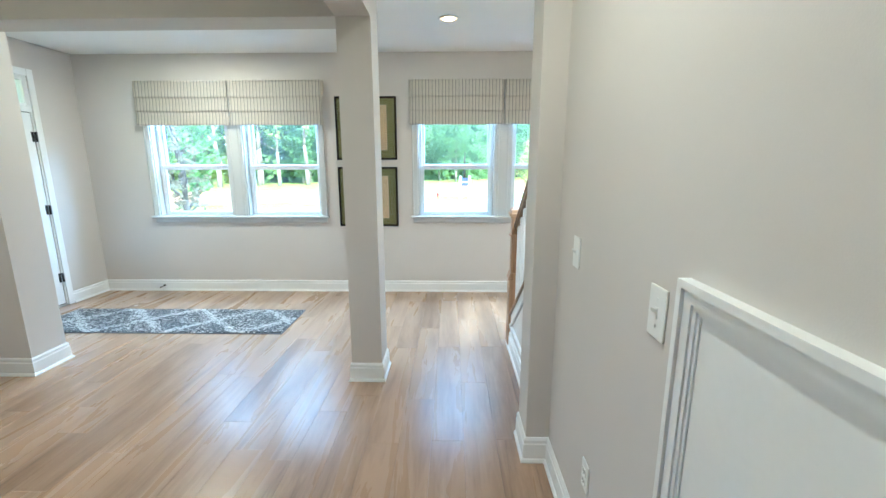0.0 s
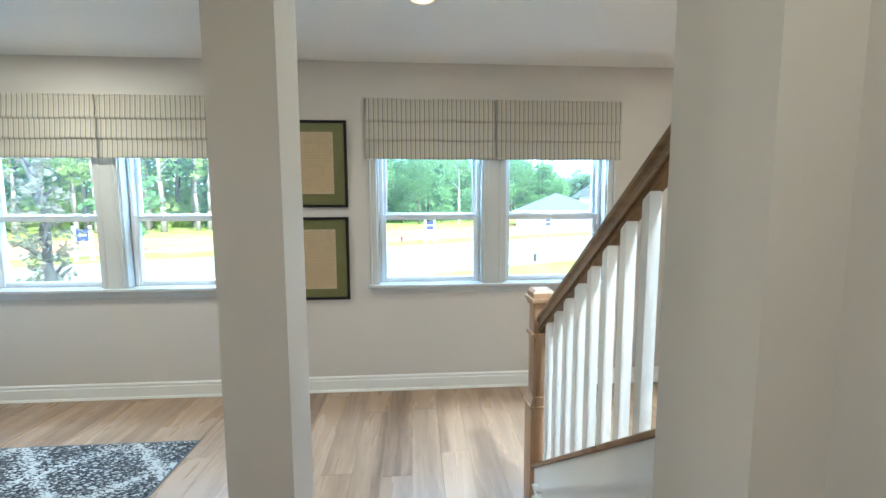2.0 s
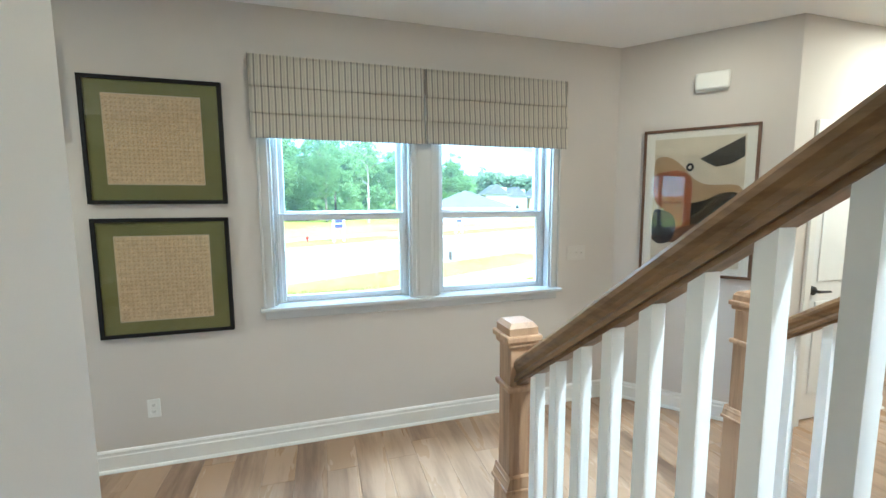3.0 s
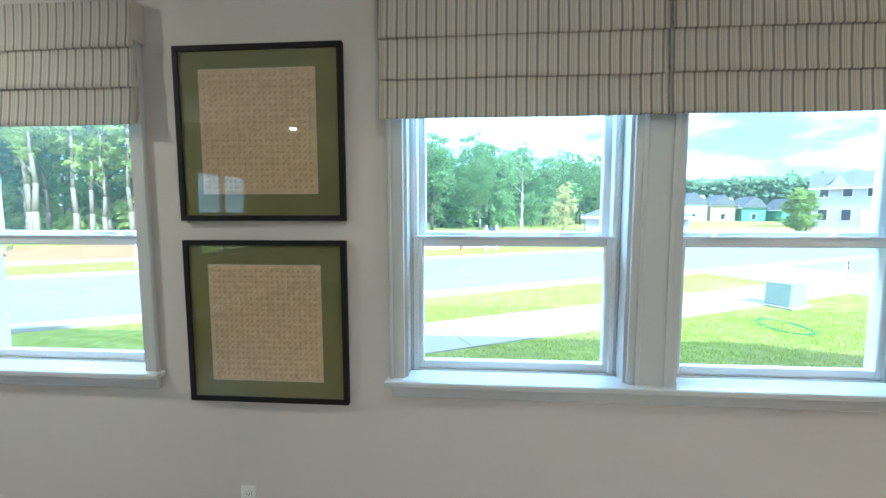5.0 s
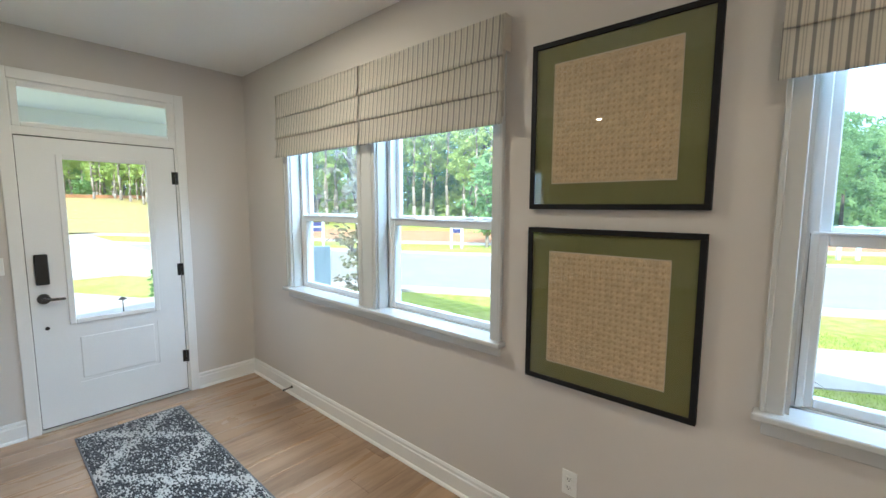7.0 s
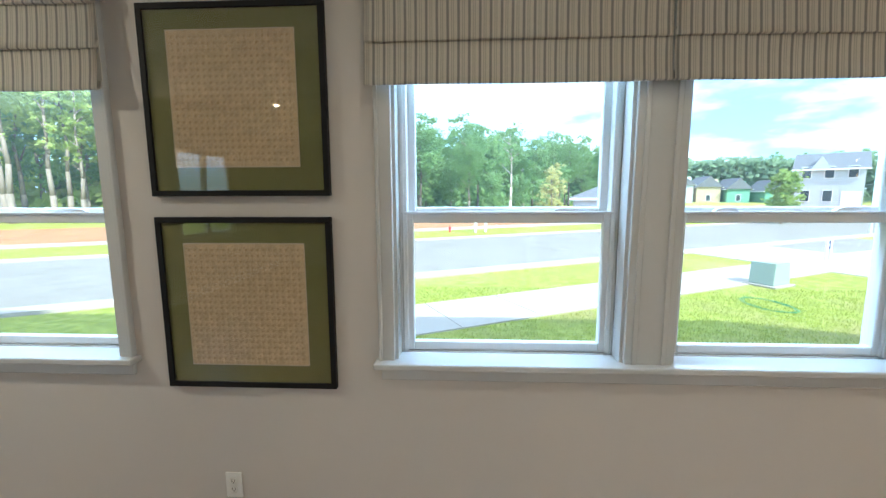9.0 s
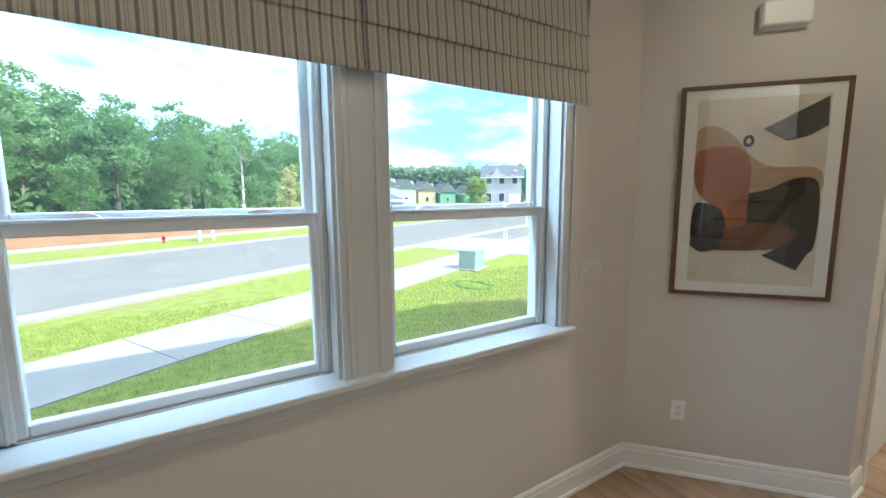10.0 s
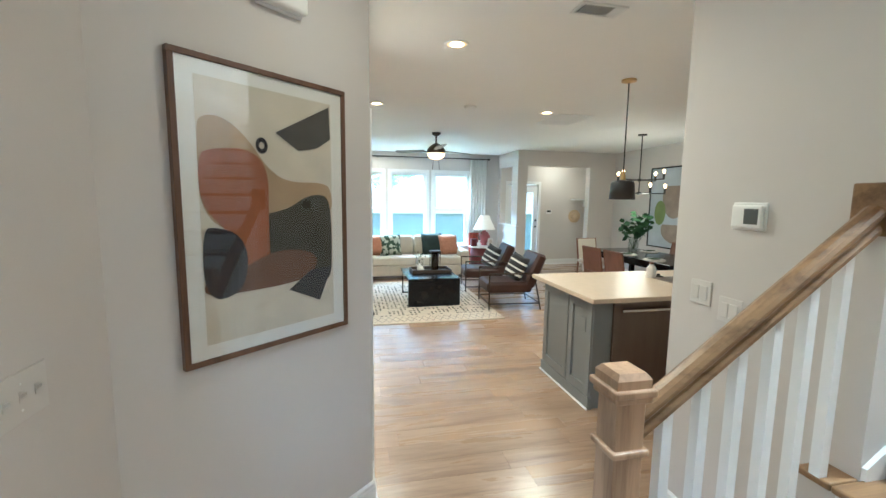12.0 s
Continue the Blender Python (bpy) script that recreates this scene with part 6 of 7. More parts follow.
# side table, lamp and small things
stb = thing("side_table", pose(9.85, 1.42, 0), "dark red round side table", "side table")
REDL = mat("dark_red_lacquer", (0.10, 0.010, 0.012), 0.35, 0.1, 6.0)
part("tabletop", lathe([(0, 0.60), (0.27, 0.60), (0.28, 0.615), (0.27, 0.63), (0, 0.63)], 28), WHITECERAMIC, stb, "pale stone top")
part("drum", lathe([(0, 0), (0.23, 0), (0.235, 0.30), (0.23, 0.60), (0, 0.60)], 28), REDL, stb, smooth=True)
lm = thing("table_lamp", pose(9.95, 1.32, 0.63), "red ceramic table lamp with a cream shade", "table lamp")
part("base", lathe([(0, 0), (0.07, 0), (0.075, 0.02), (0.05, 0.035), (0.12, 0.12), (0.135, 0.20), (0.10, 0.28), (0.04, 0.32), (0.03, 0.36), (0, 0.36)], 24), mat("red_ceramic", (0.22, 0.045, 0.045), 0.35, 0.25, 9.0), lm, smooth=True)
# The lamp is off; a faint glow is added to the shade cloth
part("shade", lathe([(0.245, 0.36), (0.10, 0.67), (0.097, 0.67), (0.241, 0.36)], 28), glow("lamp_shade_cloth", (1.0, 0.82, 0.58), 0.12), lm, "cream pleated shade with a faint added glow", smooth=True)
bkf = thing("photo_frame", pose(9.75, 1.24, 0.63, 0, 0, 100), "small white photo frame on the side table", "photo frame")
part("body", box(-0.06, 0.06, -0.01, 0.01, 0, 0.17, 0.004), WHITECERAMIC, bkf)
part("picture", box(-0.04, 0.04, 0.0101, 0.0125, 0.025, 0.145), PAPER, bkf)
rb = thing("red_box", pose(9.80, 1.60, 0.63), "dark red box on the side table", "box")
part("body", box(-0.07, 0.07, -0.07, 0.07, 0, 0.16, 0.008), REDL, rb)
gv = thing("glass_bottle", pose(9.68, 1.52, 0.63), "small glass bottle with a sprig", "vase")
part("bottle", lathe([(0, 0), (0.04, 0), (0.045, 0.06), (0.02, 0.10), (0.022, 0.14), (0, 0.14)], 14), WHITECERAMIC, gv, smooth=True)
for k in range(5):
    tip = Vector((0.05 * math.cos(k * 1.3), 0.05 * math.sin(k * 1.3), 0.20 + 0.03 * k))
    s = part("sprig", tube(bmesh.new(), (0, 0, 0.13), tip, 0.002, 0.001, 5), LEAF, gv)
    part("leaf", lathe([(0, -0.025), (0.014, 0), (0, 0.025)], 6), LEAF, s, at=Matrix.Translation(tip))

# upholstered bench by the closet wall
bn = thing("bench", pose(6.35, 4.45, 0), "cream upholstered bench with dark legs", "bench")
part("seat", box(-0.36, 0.36, -0.36, 0.36, 0.26, 0.47, 0.03, 3), LINEN, bn)
for x in (-0.31, 0.31):
    for y in (-0.31, 0.31):
        part("leg", tube(bmesh.new(), (x * 1.06, y * 1.06, 0), (x, y, 0.27), 0.018, 0.03, 8), BLACK, bn)


# ---------------------------------------------------------------- outside: street, lawns, woods, houses
GZ = -0.46
ST_D = Vector((0.89, 0.456)).normalized()
ST_N = Vector((-ST_D.y, ST_D.x))


def turf(name, col, col2, dry):
    m = bpy.data.materials.new(name)
    m.use_nodes = True
    n, l = m.node_tree.nodes, m.node_tree.links
    b = n["Principled BSDF"]
    b.inputs["Roughness"].default_value, b.inputs["Specular IOR Level"].default_value = 0.95, 0.15
    geo = n.new("ShaderNodeNewGeometry")
    a1, a2, a3 = (n.new("ShaderNodeTexNoise") for _ in range(3))
    for a, s, d in ((a1, 0.5, 5.0), (a2, 6.0, 10.0), (a3, 90.0, 3.0)):
        a.inputs["Scale"].default_value, a.inputs["Detail"].default_value = s, d
        l.new(geo.outputs["Position"], a.inputs["Vector"])
    r1 = n.new("ShaderNodeValToRGB")
    r1.color_ramp.elements[0].position, r1.color_ramp.elements[1].position = 0.38, 0.64
    r1.color_ramp.elements[0].color, r1.color_ramp.elements[1].color = (*col, 1), (*col2, 1)
    l.new(a2.outputs["Fac"], r1.inputs["Fac"])
    mx = n.new("ShaderNodeMix")
    mx.data_type = "RGBA"
    r2 = n.new("ShaderNodeMapRange")
    r2.inputs["From Min"].default_value, r2.inputs["From Max"].default_value = 0.48, 0.66
    r2.inputs["To Max"].default_value = 0.7
    l.new(a1.outputs["Fac"], r2.inputs["Value"])
    l.new(r2.outputs["Result"], mx.inputs["Factor"])
    l.new(r1.outputs["Color"], mx.inputs["A"])
    mx.inputs["B"].default_value = (*dry, 1)
    l.new(mx.outputs["Result"], b.inputs["Base Color"])
    bp = n.new("ShaderNodeBump")
    bp.inputs["Strength"].default_value, bp.inputs["Distance"].default_value = 0.8, 0.03
    l.new(a3.outputs["Fac"], bp.inputs["Height"])
    l.new(bp.outputs["Normal"], b.inputs["Normal"])
    return m


GRASS = turf("lawn_grass", (0.27, 0.31, 0.042), (0.42, 0.44, 0.09), (0.40, 0.32, 0.15))
CONCRETE = mat("pale_concrete", (0.42, 0.375, 0.32), 0.9, 0.08, 1.5, 0.3, 90)
ASPHALT = mat("worn_asphalt", (0.25, 0.225, 0.195), 0.92, 0.15, 1.2, 0.5, 120)
CLAY = mat("bare_clay", (0.40, 0.19, 0.085), 0.95, 0.3, 0.6, 0.6, 30)
STRAW = turf("dry_field_grass", (0.27, 0.24, 0.08), (0.40, 0.32, 0.13), (0.44, 0.25, 0.11))

gm = bmesh.new()
bx(gm, -420, 420, -420, 520, GZ - 0.4, GZ)
struct("ground", gm, GRASS, "mown green lawn reaching to the woods")


def street_strip(name, n0, n1, s0, s1, z0, z1, material, label, bevel=0.0):
    """A slab along the street: n across it, s along it."""
    bm = bmesh.new()
    c = [ST_N * n + ST_D * s for n, s in ((n0, s0), (n0, s1), (n1, s1), (n1, s0))]
    lo, hi = [bm.verts.new((p.x, p.y, z0)) for p in c], [bm.verts.new((p.x, p.y, z1)) for p in c]
    bm.faces.new(hi)
    bm.faces.new(lo[::-1])
    for i in range(4):
        bm.faces.new((lo[i], lo[(i + 1) % 4], hi[(i + 1) % 4], hi[i]))
    return struct(name, bm, material, label)


street_strip("road", 12.55, 19.7, -160, 160, GZ - 0.3, GZ + 0.006, ASPHALT, "worn grey asphalt street")
for n0, n1 in ((12.1, 12.55), (19.7, 20.15)):
    street_strip("kerb", n0, n1, -160, 160, GZ - 0.3, GZ + 0.07, CONCRETE, "pale rolled concrete kerb")
pav = thing("pavement", None, "pale concrete pavement in slabs", kind="structure")
for k in range(-14, 22):
    bm = bmesh.new()
    c = [ST_N * n + ST_D * s for n, s in ((8.32, k * 1.5 + 0.008), (8.32, k * 1.5 + 1.492), (9.86, k * 1.5 + 1.492), (9.86, k * 1.5 + 0.008))]
    lo, hi = [bm.verts.new((p.x, p.y, GZ - 0.1)) for p in c], [bm.verts.new((p.x, p.y, GZ + 0.022)) for p in c]
    bm.faces.new(hi)
    for i in range(4):
        bm.faces.new((lo[i], lo[(i + 1) % 4], hi[(i + 1) % 4], hi[i]))
    part("slab", bm, CONCRETE, pav)
street_strip("pavement_far", 24.2, 25.7, -90, 120, GZ - 0.1, GZ + 0.02, CONCRETE, "pale concrete pavement across the street")
street_strip("bare_ground", 25.9, 36.0, -30, 75, GZ - 0.1, GZ + 0.015, CLAY, "bare orange clay lot across the street")
street_strip("dry_field", 20.3, 46.0, -130, -30, GZ - 0.1, GZ + 0.018, STRAW, "dry grassy field across the street")
street_strip("side_road", 3.0, 12.1, 19.5, 26.0, GZ - 0.2, GZ + 0.012, ASPHALT, "asphalt side street")
street_strip("side_apron", 7.6, 12.1, 15.2, 19.5, GZ - 0.2, GZ + 0.016, CONCRETE, "pale concrete corner apron")
# walk and drive before the entrance
struct("drive", box(-38, -15.0, -6.0, 8.2, GZ - 0.2, GZ + 0.016), CONCRETE, "pale concrete drive beyond the lawn")
struct("dry_verge", box(-75, -38.2, -25.0, 16.0, GZ - 0.2, GZ + 0.02), STRAW, "dry grassy verge beyond the drive")
struct("porch_floor", box(-8.8, -4.10, 1.6, 5.5, GZ - 0.2, -0.06), CONCRETE, "concrete porch slab")
struct("porch_ceiling", box(-6.5, -4.10, 1.4, 5.5, 2.62, 2.80), TRIM, "white boarded porch ceiling")
struct("porch_beam", box(-6.5, -6.3, 1.4, 5.5, 2.34, 2.62), TRIM, "white porch beam")
pc = thing("porch_column", pose(-6.4, 5.38, -0.06), "white square porch column", "column")
part("shaft", box(-0.10, 0.10, -0.10, 0.10, 0.25, 2.40, 0.006), TRIM, pc)
part("plinth", box(-0.14, 0.14, -0.14, 0.14, 0.0, 0.25, 0.008), TRIM, pc)
pl3 = thing("porch_light", pose(-5.2, 3.2, 2.62), "round porch ceiling light, lit warm", "ceiling light")
part("lens", lathe([(0.0, -0.012), (0.08, -0.01), (0.09, 0)], 20), LENS, pl3)
pw = thing("screen_panel", pose(-5.95, 6.85, GZ, 0, 0, 60), "white low screen panel standing by the porch", "screen")
# White panel coloured blue, so that its shade is in the colour
part("panel", box(-0.34, 0.20, -0.05, 0.05, 0.0, 1.40, 0.01), mat("pale_vinyl_panel", (0.50, 0.60, 0.67), 0.5, 0.04, 2.0), pw)
part("post", box(-0.40, -0.34, -0.06, 0.06, 0.0, 1.42, 0.01), TRIM, pw)
pg = thing("path_light", pose(-7.9, 4.64, -0.06) @ Matrix.Scale(0.6, 4), "small metal path light by the walk", "garden light")
part("stake", tube(bmesh.new(), (0, 0, 0), (0, 0, 0.36), 0.012, 0.012, 8), BRONZE, pg)
part("hat", lathe([(0.10, 0.34), (0.03, 0.40), (0, 0.41), (0, 0.36), (0.10, 0.335)], 16), BRONZE, pg)

struct("bank", prism([(-40, GZ + 0.022), (-72, 2.5), (-110, 2.6), (-110, GZ - 0.3), (-40, GZ - 0.3)], "y", -60, 28), STRAW, "dry grassy bank before the trees")
struct("clay_edge", prism([(-72.4, 2.4), (-72.0, 2.4), (-72.0, 2.95), (-72.4, 2.95)], "y", -60, 28), CLAY, "red clay edge along the bank")

BARK = mat("pale_bark", (0.27, 0.22, 0.17), 0.95, 0.3, 3.0, 0.8, 40, stretch=(1, 1, 0.25))
BARK_DARK = mat("dark_bark", (0.095, 0.075, 0.058), 0.95, 0.3, 3.0, 0.8, 40, stretch=(1, 1, 0.25))


def leaf_mat(name, a, b2):
    m = bpy.data.materials.new(name)
    m.use_nodes = True
    n, l = m.node_tree.nodes, m.node_tree.links
    b = n["Principled BSDF"]
    geo, info, r = n.new("ShaderNodeNewGeometry"), n.new("ShaderNodeObjectInfo"), n.new("ShaderNodeValToRGB")
    s = n.new("ShaderNodeMath")
    s.operation = "MULTIPLY_ADD"
    s.inputs[1].default_value = 0.65
    h = n.new("ShaderNodeMath")
    h.operation = "MULTIPLY"
    h.inputs[1].default_value = 0.35
    l.new(geo.outputs["Random Per Island"], s.inputs[0])
    l.new(info.outputs["Random"], h.inputs[0])
    l.new(h.outputs[0], s.inputs[2])
    r.color_ramp.elements[0].color, r.color_ramp.elements[1].color = (*a, 1), (*b2, 1)
    l.new(s.outputs[0], r.inputs["Fac"])
    l.new(r.outputs["Color"], b.inputs["Base Color"])
    b.inputs["Roughness"].default_value, b.inputs["Specular IOR Level"].default_value = 0.7, 0.25
    t = n.new("ShaderNodeBsdfTranslucent")
    l.new(r.outputs["Color"], t.inputs["Color"])
    mx = n.new("ShaderNodeMixShader")
    mx.inputs["Fac"].default_value = 0.5
    l.new(b.outputs[0], mx.inputs[1])
    l.new(t.outputs[0], mx.inputs[2])
    l.new(mx.outputs[0], n["Material Output"].inputs["Surface"])
    return m


LEAVES = leaf_mat("oak_leaves", (0.18, 0.30, 0.115), (0.36, 0.50, 0.19))
# Distance haze is put into these paler leaf colours
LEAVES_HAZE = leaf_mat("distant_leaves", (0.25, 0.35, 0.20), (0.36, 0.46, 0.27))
LEAVES_PALE = leaf_mat("young_leaves", (0.46, 0.47, 0.15), (0.62, 0.57, 0.26))
LEAVES_LIME = leaf_mat("lime_leaves", (0.24, 0.36, 0.07), (0.40, 0.48, 0.13))
# Brightened leaf colours that carry the sunlit look of the western trees
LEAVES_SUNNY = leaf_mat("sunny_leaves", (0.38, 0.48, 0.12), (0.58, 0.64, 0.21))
LEAVES_BUSH = leaf_mat("crape_leaves", (0.30, 0.33, 0.19), (0.48, 0.37, 0.25))


def tree_parts(seed, height, spread, clear, leaves, leaf_size, limbs, clumps):
    """Trunk with limbs as one mesh; a crown of many small leaf sprays in uneven clumps as another."""
    r = random.Random(seed)
    tb = bmesh.new()
    base, prev, rad = Vector((0, 0, -0.3)), Vector((0, 0, -0.3)), height * 0.016 + 0.03 if height > 3.2 else height * 0.008
    top = height * 0.86
    tips = []
    for k in range(1, 7):
        nxt = Vector((r.uniform(-0.03, 0.03) * height * k / 6, r.uniform(-0.03, 0.03) * height * k / 6, top * k / 6))
        tube(tb, prev, nxt, rad, rad * 0.78, 7)
        prev, rad = nxt, rad * 0.78
        if nxt.z > clear * height:
            tips.append(nxt.copy())
    for k in range(limbs):
        z = r.uniform(clear * 0.8, 0.8) * height
        a = r.uniform(0, 6.28)
        reach = spread * r.uniform(0.4, 0.85) * (1.05 - 0.5 * z / height)
        e = Vector((reach * math.cos(a), reach * math.sin(a), z + reach * r.uniform(0.4, 0.9)))
        mid = Vector((e.x * 0.45, e.y * 0.45, z + (e.z - z) * 0.35))
        w = height * 0.005 + 0.012 if height > 3.2 else height * 0.003
        tube(tb, Vector((0, 0, z * 0.97)), mid, w, w * 0.7, 6)
        tube(tb, mid, e, w * 0.7, w * 0.3, 6)
        tips += [mid, e]
    verts, faces = [], []
    for k in range(clumps):
        c = r.choice(tips)
        h = r.uniform(clear, 1.0)
        rr = spread * math.sqrt(max(0.05, math.sin(math.pi * min(1.0, (h - clear * 0.7) / (1.03 - clear * 0.7))))) * r.uniform(0.25, 1.0)
        a = r.uniform(0, 6.28)
        cen = Vector((rr * math.cos(a), rr * math.sin(a), h * height)) * 0.72 + c * 0.28
        size = spread * r.uniform(0.10, 0.24)
        for q in range(leaves):
            d = Vector((r.gauss(0, 1), r.gauss(0, 1), r.gauss(0, 0.75)))
            p = cen + d * size * 0.55
            u = Vector((r.uniform(-1, 1), r.uniform(-1, 1), r.uniform(-0.6, 0.6))).normalized()
            v = u.orthogonal().normalized()
            s = leaf_size * r.uniform(0.6, 1.3)
            i = len(verts)
            verts += [p - u * s, p + v * s * 0.55, p + u * s, p - v * s * 0.55]
            faces.append((i, i + 1, i + 2, i + 3))
    return tb, verts, faces


def tree(name, m, seed, height, spread, clear, leaves, leaf_size, limbs, clumps, bark, foliage, label, group=""):
    tb, verts, faces = tree_parts(seed, height, spread, clear, leaves, leaf_size, limbs, clumps)
    t = thing(name, m, label, "tree", group)
    part("trunk", tb, bark, t, smooth=True)
    me = bpy.data.meshes.new("crown")
    me.from_pydata([tuple(v) for v in verts], [], faces)
    me.materials.append(foliage)
    c = new("crown", me)
    c.parent = t
    return t


KINDS = [tree("woodland_tree", pose(-10, 62, GZ), 11, 15, 4.2, 0.30, 40, 0.25, 9, 88, BARK, LEAVES, "tall leafy woodland tree with a bare lower trunk", "trees of the wood"),
         tree("woodland_tree", pose(-2, 60, GZ), 12, 18, 4.8, 0.38, 40, 0.27, 10, 90, BARK_DARK, LEAVES, "tall leafy woodland tree with a bare lower trunk", "trees of the wood"),
         tree("woodland_tree", pose(6, 63, GZ), 13, 12, 4.0, 0.16, 40, 0.24, 9, 88, BARK, LEAVES, "broad leafy woodland tree", "trees of the wood"),
         tree("woodland_tree", pose(12, 65, GZ), 14, 9, 3.4, 0.08, 40, 0.22, 7, 70, BARK, LEAVES, "low leafy woodland tree", "trees of the wood"),
         tree("woodland_tree", pose(-20, 40, GZ), 15, 15, 2.7, 0.44, 34, 0.24, 8, 76, BARK, LEAVES_SUNNY, "slender woodland tree with leaves coloured sunlit and a tall pale trunk", "trees of the wood"),
         tree("woodland_tree", pose(-26, 40, GZ), 16, 12, 2.3, 0.36, 34, 0.23, 7, 66, BARK, LEAVES_SUNNY, "slender woodland tree with leaves coloured sunlit and a tall pale trunk", "trees of the wood")]
SLENDER = tree("slender_tree", pose(-34, 30, GZ), 41, 14, 1.5, 0.40, 18, 0.20, 9, 34, BARK, LEAVES_SUNNY, "slender pale-barked tree with sparse leaves coloured sunlit", "slender trees at the wood's edge")
rs = random.Random(8)
for k in range(42):
    q = ST_N * (43.5 + rs.uniform(0, 5)) + ST_D * (6 - 1.75 * k + rs.uniform(-0.7, 0.7))
    copy_thing(SLENDER, pose(q.x, q.y, GZ, 0, 0, rs.uniform(0, 360)) @ Matrix.Scale(rs.uniform(0.75, 1.1), 4))
rt = random.Random(21)
for row in range(4):
    s = -112.0
    while s < 90:
        s += rt.uniform(3.0, 5.2)
        n = 47 + row * 4.2 + rt.uniform(-1.6, 1.6) + (10 if s > 30 else 0) * min(1.0, (s - 30) / 20)
        if s > 62:
            n += (s - 62) * 1.2
        p = ST_N * n + ST_D * s
        k = rt.choice((0, 1, 1, 2)) if row else rt.choice((0, 1, 2, 3, 3))
        if s < 6 and rt.random() < 0.85:
            k = rt.choice((4, 4, 5))
        sc = rt.uniform(0.72, 1.0) * (1.22 if s < 6 else 0.92 if s < 20 else 0.78) * (0.85 + 0.06 * row)
        copy_thing(KINDS[k], pose(p.x, p.y, GZ, 0, 0, rt.uniform(0, 360)) @ Matrix.Scale(sc, 4))
for k, (x, y) in enumerate(((-10, 62), (-2, 60), (6, 63), (12, 65), (-20, 40), (-26, 40))):
    q = ST_N * (50 + k) + ST_D * (-20 + 14 * k if k < 4 else -90 + 12 * k)
    KINDS[k].matrix_basis = pose(q.x, q.y, GZ)
# trees far behind the side street's houses and behind the living room
for x, y in [(75 + 7 * i + rt.uniform(-2, 2), 92 - 6.5 * i + rt.uniform(-3, 3)) for i in range(13)]:
    copy_thing(KINDS[rt.choice((1, 2, 0))], pose(x, y, GZ, 0, 0, rt.uniform(0, 360)) @ Matrix.Scale(rt.uniform(0.75, 1.0), 4))
for i in range(22):
    copy_thing(KINDS[rt.choice((1, 2, 0))], pose(42 + 4.2 * i + rt.uniform(-1.5, 1.5), 128 - 2.9 * i + rt.uniform(-4, 4), GZ, 0, 0, rt.uniform(0, 360)) @ Matrix.Scale(rt.uniform(0.6, 0.85), 4))
for x, y in ((23, 9.5), (26, 12.5), (31, 7.5), (34, -4), (36, 1)):
    copy_thing(KINDS[rt.choice((0, 2))], pose(x, y, GZ, 0, 0, rt.uniform(0, 360)) @ Matrix.Scale(0.62, 4))
ru = random.Random(77)


def undergrowth(count, s_from, s_to, foliage, label):
    """Leaf sprays from the ground up to below the crowns, along a stretch of the wood."""
    vv, ff = [], []
    for k in range(count):
        s = ru.uniform(s_from, s_to)
        depth = ru.random()
        n = 52 + 18 * depth + (10 if s > 30 else 0) * min(1.0, max(0.0, (s - 30) / 20)) + max(0.0, s - 62) * 1.2
        c = ST_N * n + ST_D * s
        hmax = 2.4 + 8.5 * depth + 1.6 * noise.noise((s * 0.15, 3.0, depth))
        if s < 2:
            hmax *= 0.9
        p = Vector((c.x, c.y, GZ + ru.uniform(0, max(0.5, hmax))))
        u = Vector((ru.uniform(-1, 1), ru.uniform(-1, 1), ru.uniform(-0.7, 0.7))).normalized() * ru.uniform(0.3, 0.65)
        v = u.orthogonal().normalized() * 0.32
        i = len(vv)
        vv += [tuple(p - u), tuple(p + v), tuple(p + u), tuple(p - v)]
        ff.append((i, i + 1, i + 2, i + 3))
    me = bpy.data.meshes.new("undergrowth")
    me.from_pydata(vv, [], ff)
    me.materials.append(foliage)
    tagged(new("undergrowth", me), label, "shrubs", "", "stuff")


undergrowth(28000, 2, 78, LEAVES, "dense leafy undergrowth below the woodland trees")
undergrowth(26000, -118, 2, LEAVES_SUNNY, "leafy undergrowth coloured sunlit below slender woodland trees")
vv, ff = [], []
for k in range(28000):
    f = ru.random()
    hmax = 10.6 - 3.0 * f + 3.4 * noise.noise((f * 22.0, 1.0, 0.0)) + 1.2 * noise.noise((f * 70.0, 5.0, 0.0))
    p = Vector((38 + 100 * f + ru.uniform(-3, 3), 126 - 66 * f + ru.uniform(-3, 3), GZ + hmax * ru.random() ** 0.7))
    u = Vector((ru.uniform(-1, 1), ru.uniform(-1, 1), ru.uniform(-0.7, 0.7))).normalized() * ru.uniform(0.4, 0.8)
    v = u.orthogonal().normalized() * 0.45
    i = len(vv)
    vv += [tuple(p - u), tuple(p + v), tuple(p + u), tuple(p - v)]
    ff.append((i, i + 1, i + 2, i + 3))
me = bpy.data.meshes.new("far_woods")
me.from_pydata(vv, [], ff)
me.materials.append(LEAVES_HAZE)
tagged(new("far_woods", me), "far leafy woods behind the row of houses, coloured pale for haze", "woods", "", "stuff")
tree("forked_tree", pose(5.2, 47.6, GZ), 38, 9.5, 2.4, 0.55, 16, 0.20, 12, 46, mat("white_bark", (0.55, 0.50, 0.43), 0.95, 0.2, 3.0, 0.8, 40), LEAVES, "bare pale forked tree before the woods", "")
tree("young_tree", pose(6.4, 32.7, GZ), 31, 4.3, 1.25, 0.10, 14, 0.11, 22, 70, BARK, LEAVES_PALE, "young street tree with pale sparse leaves", "young street trees")
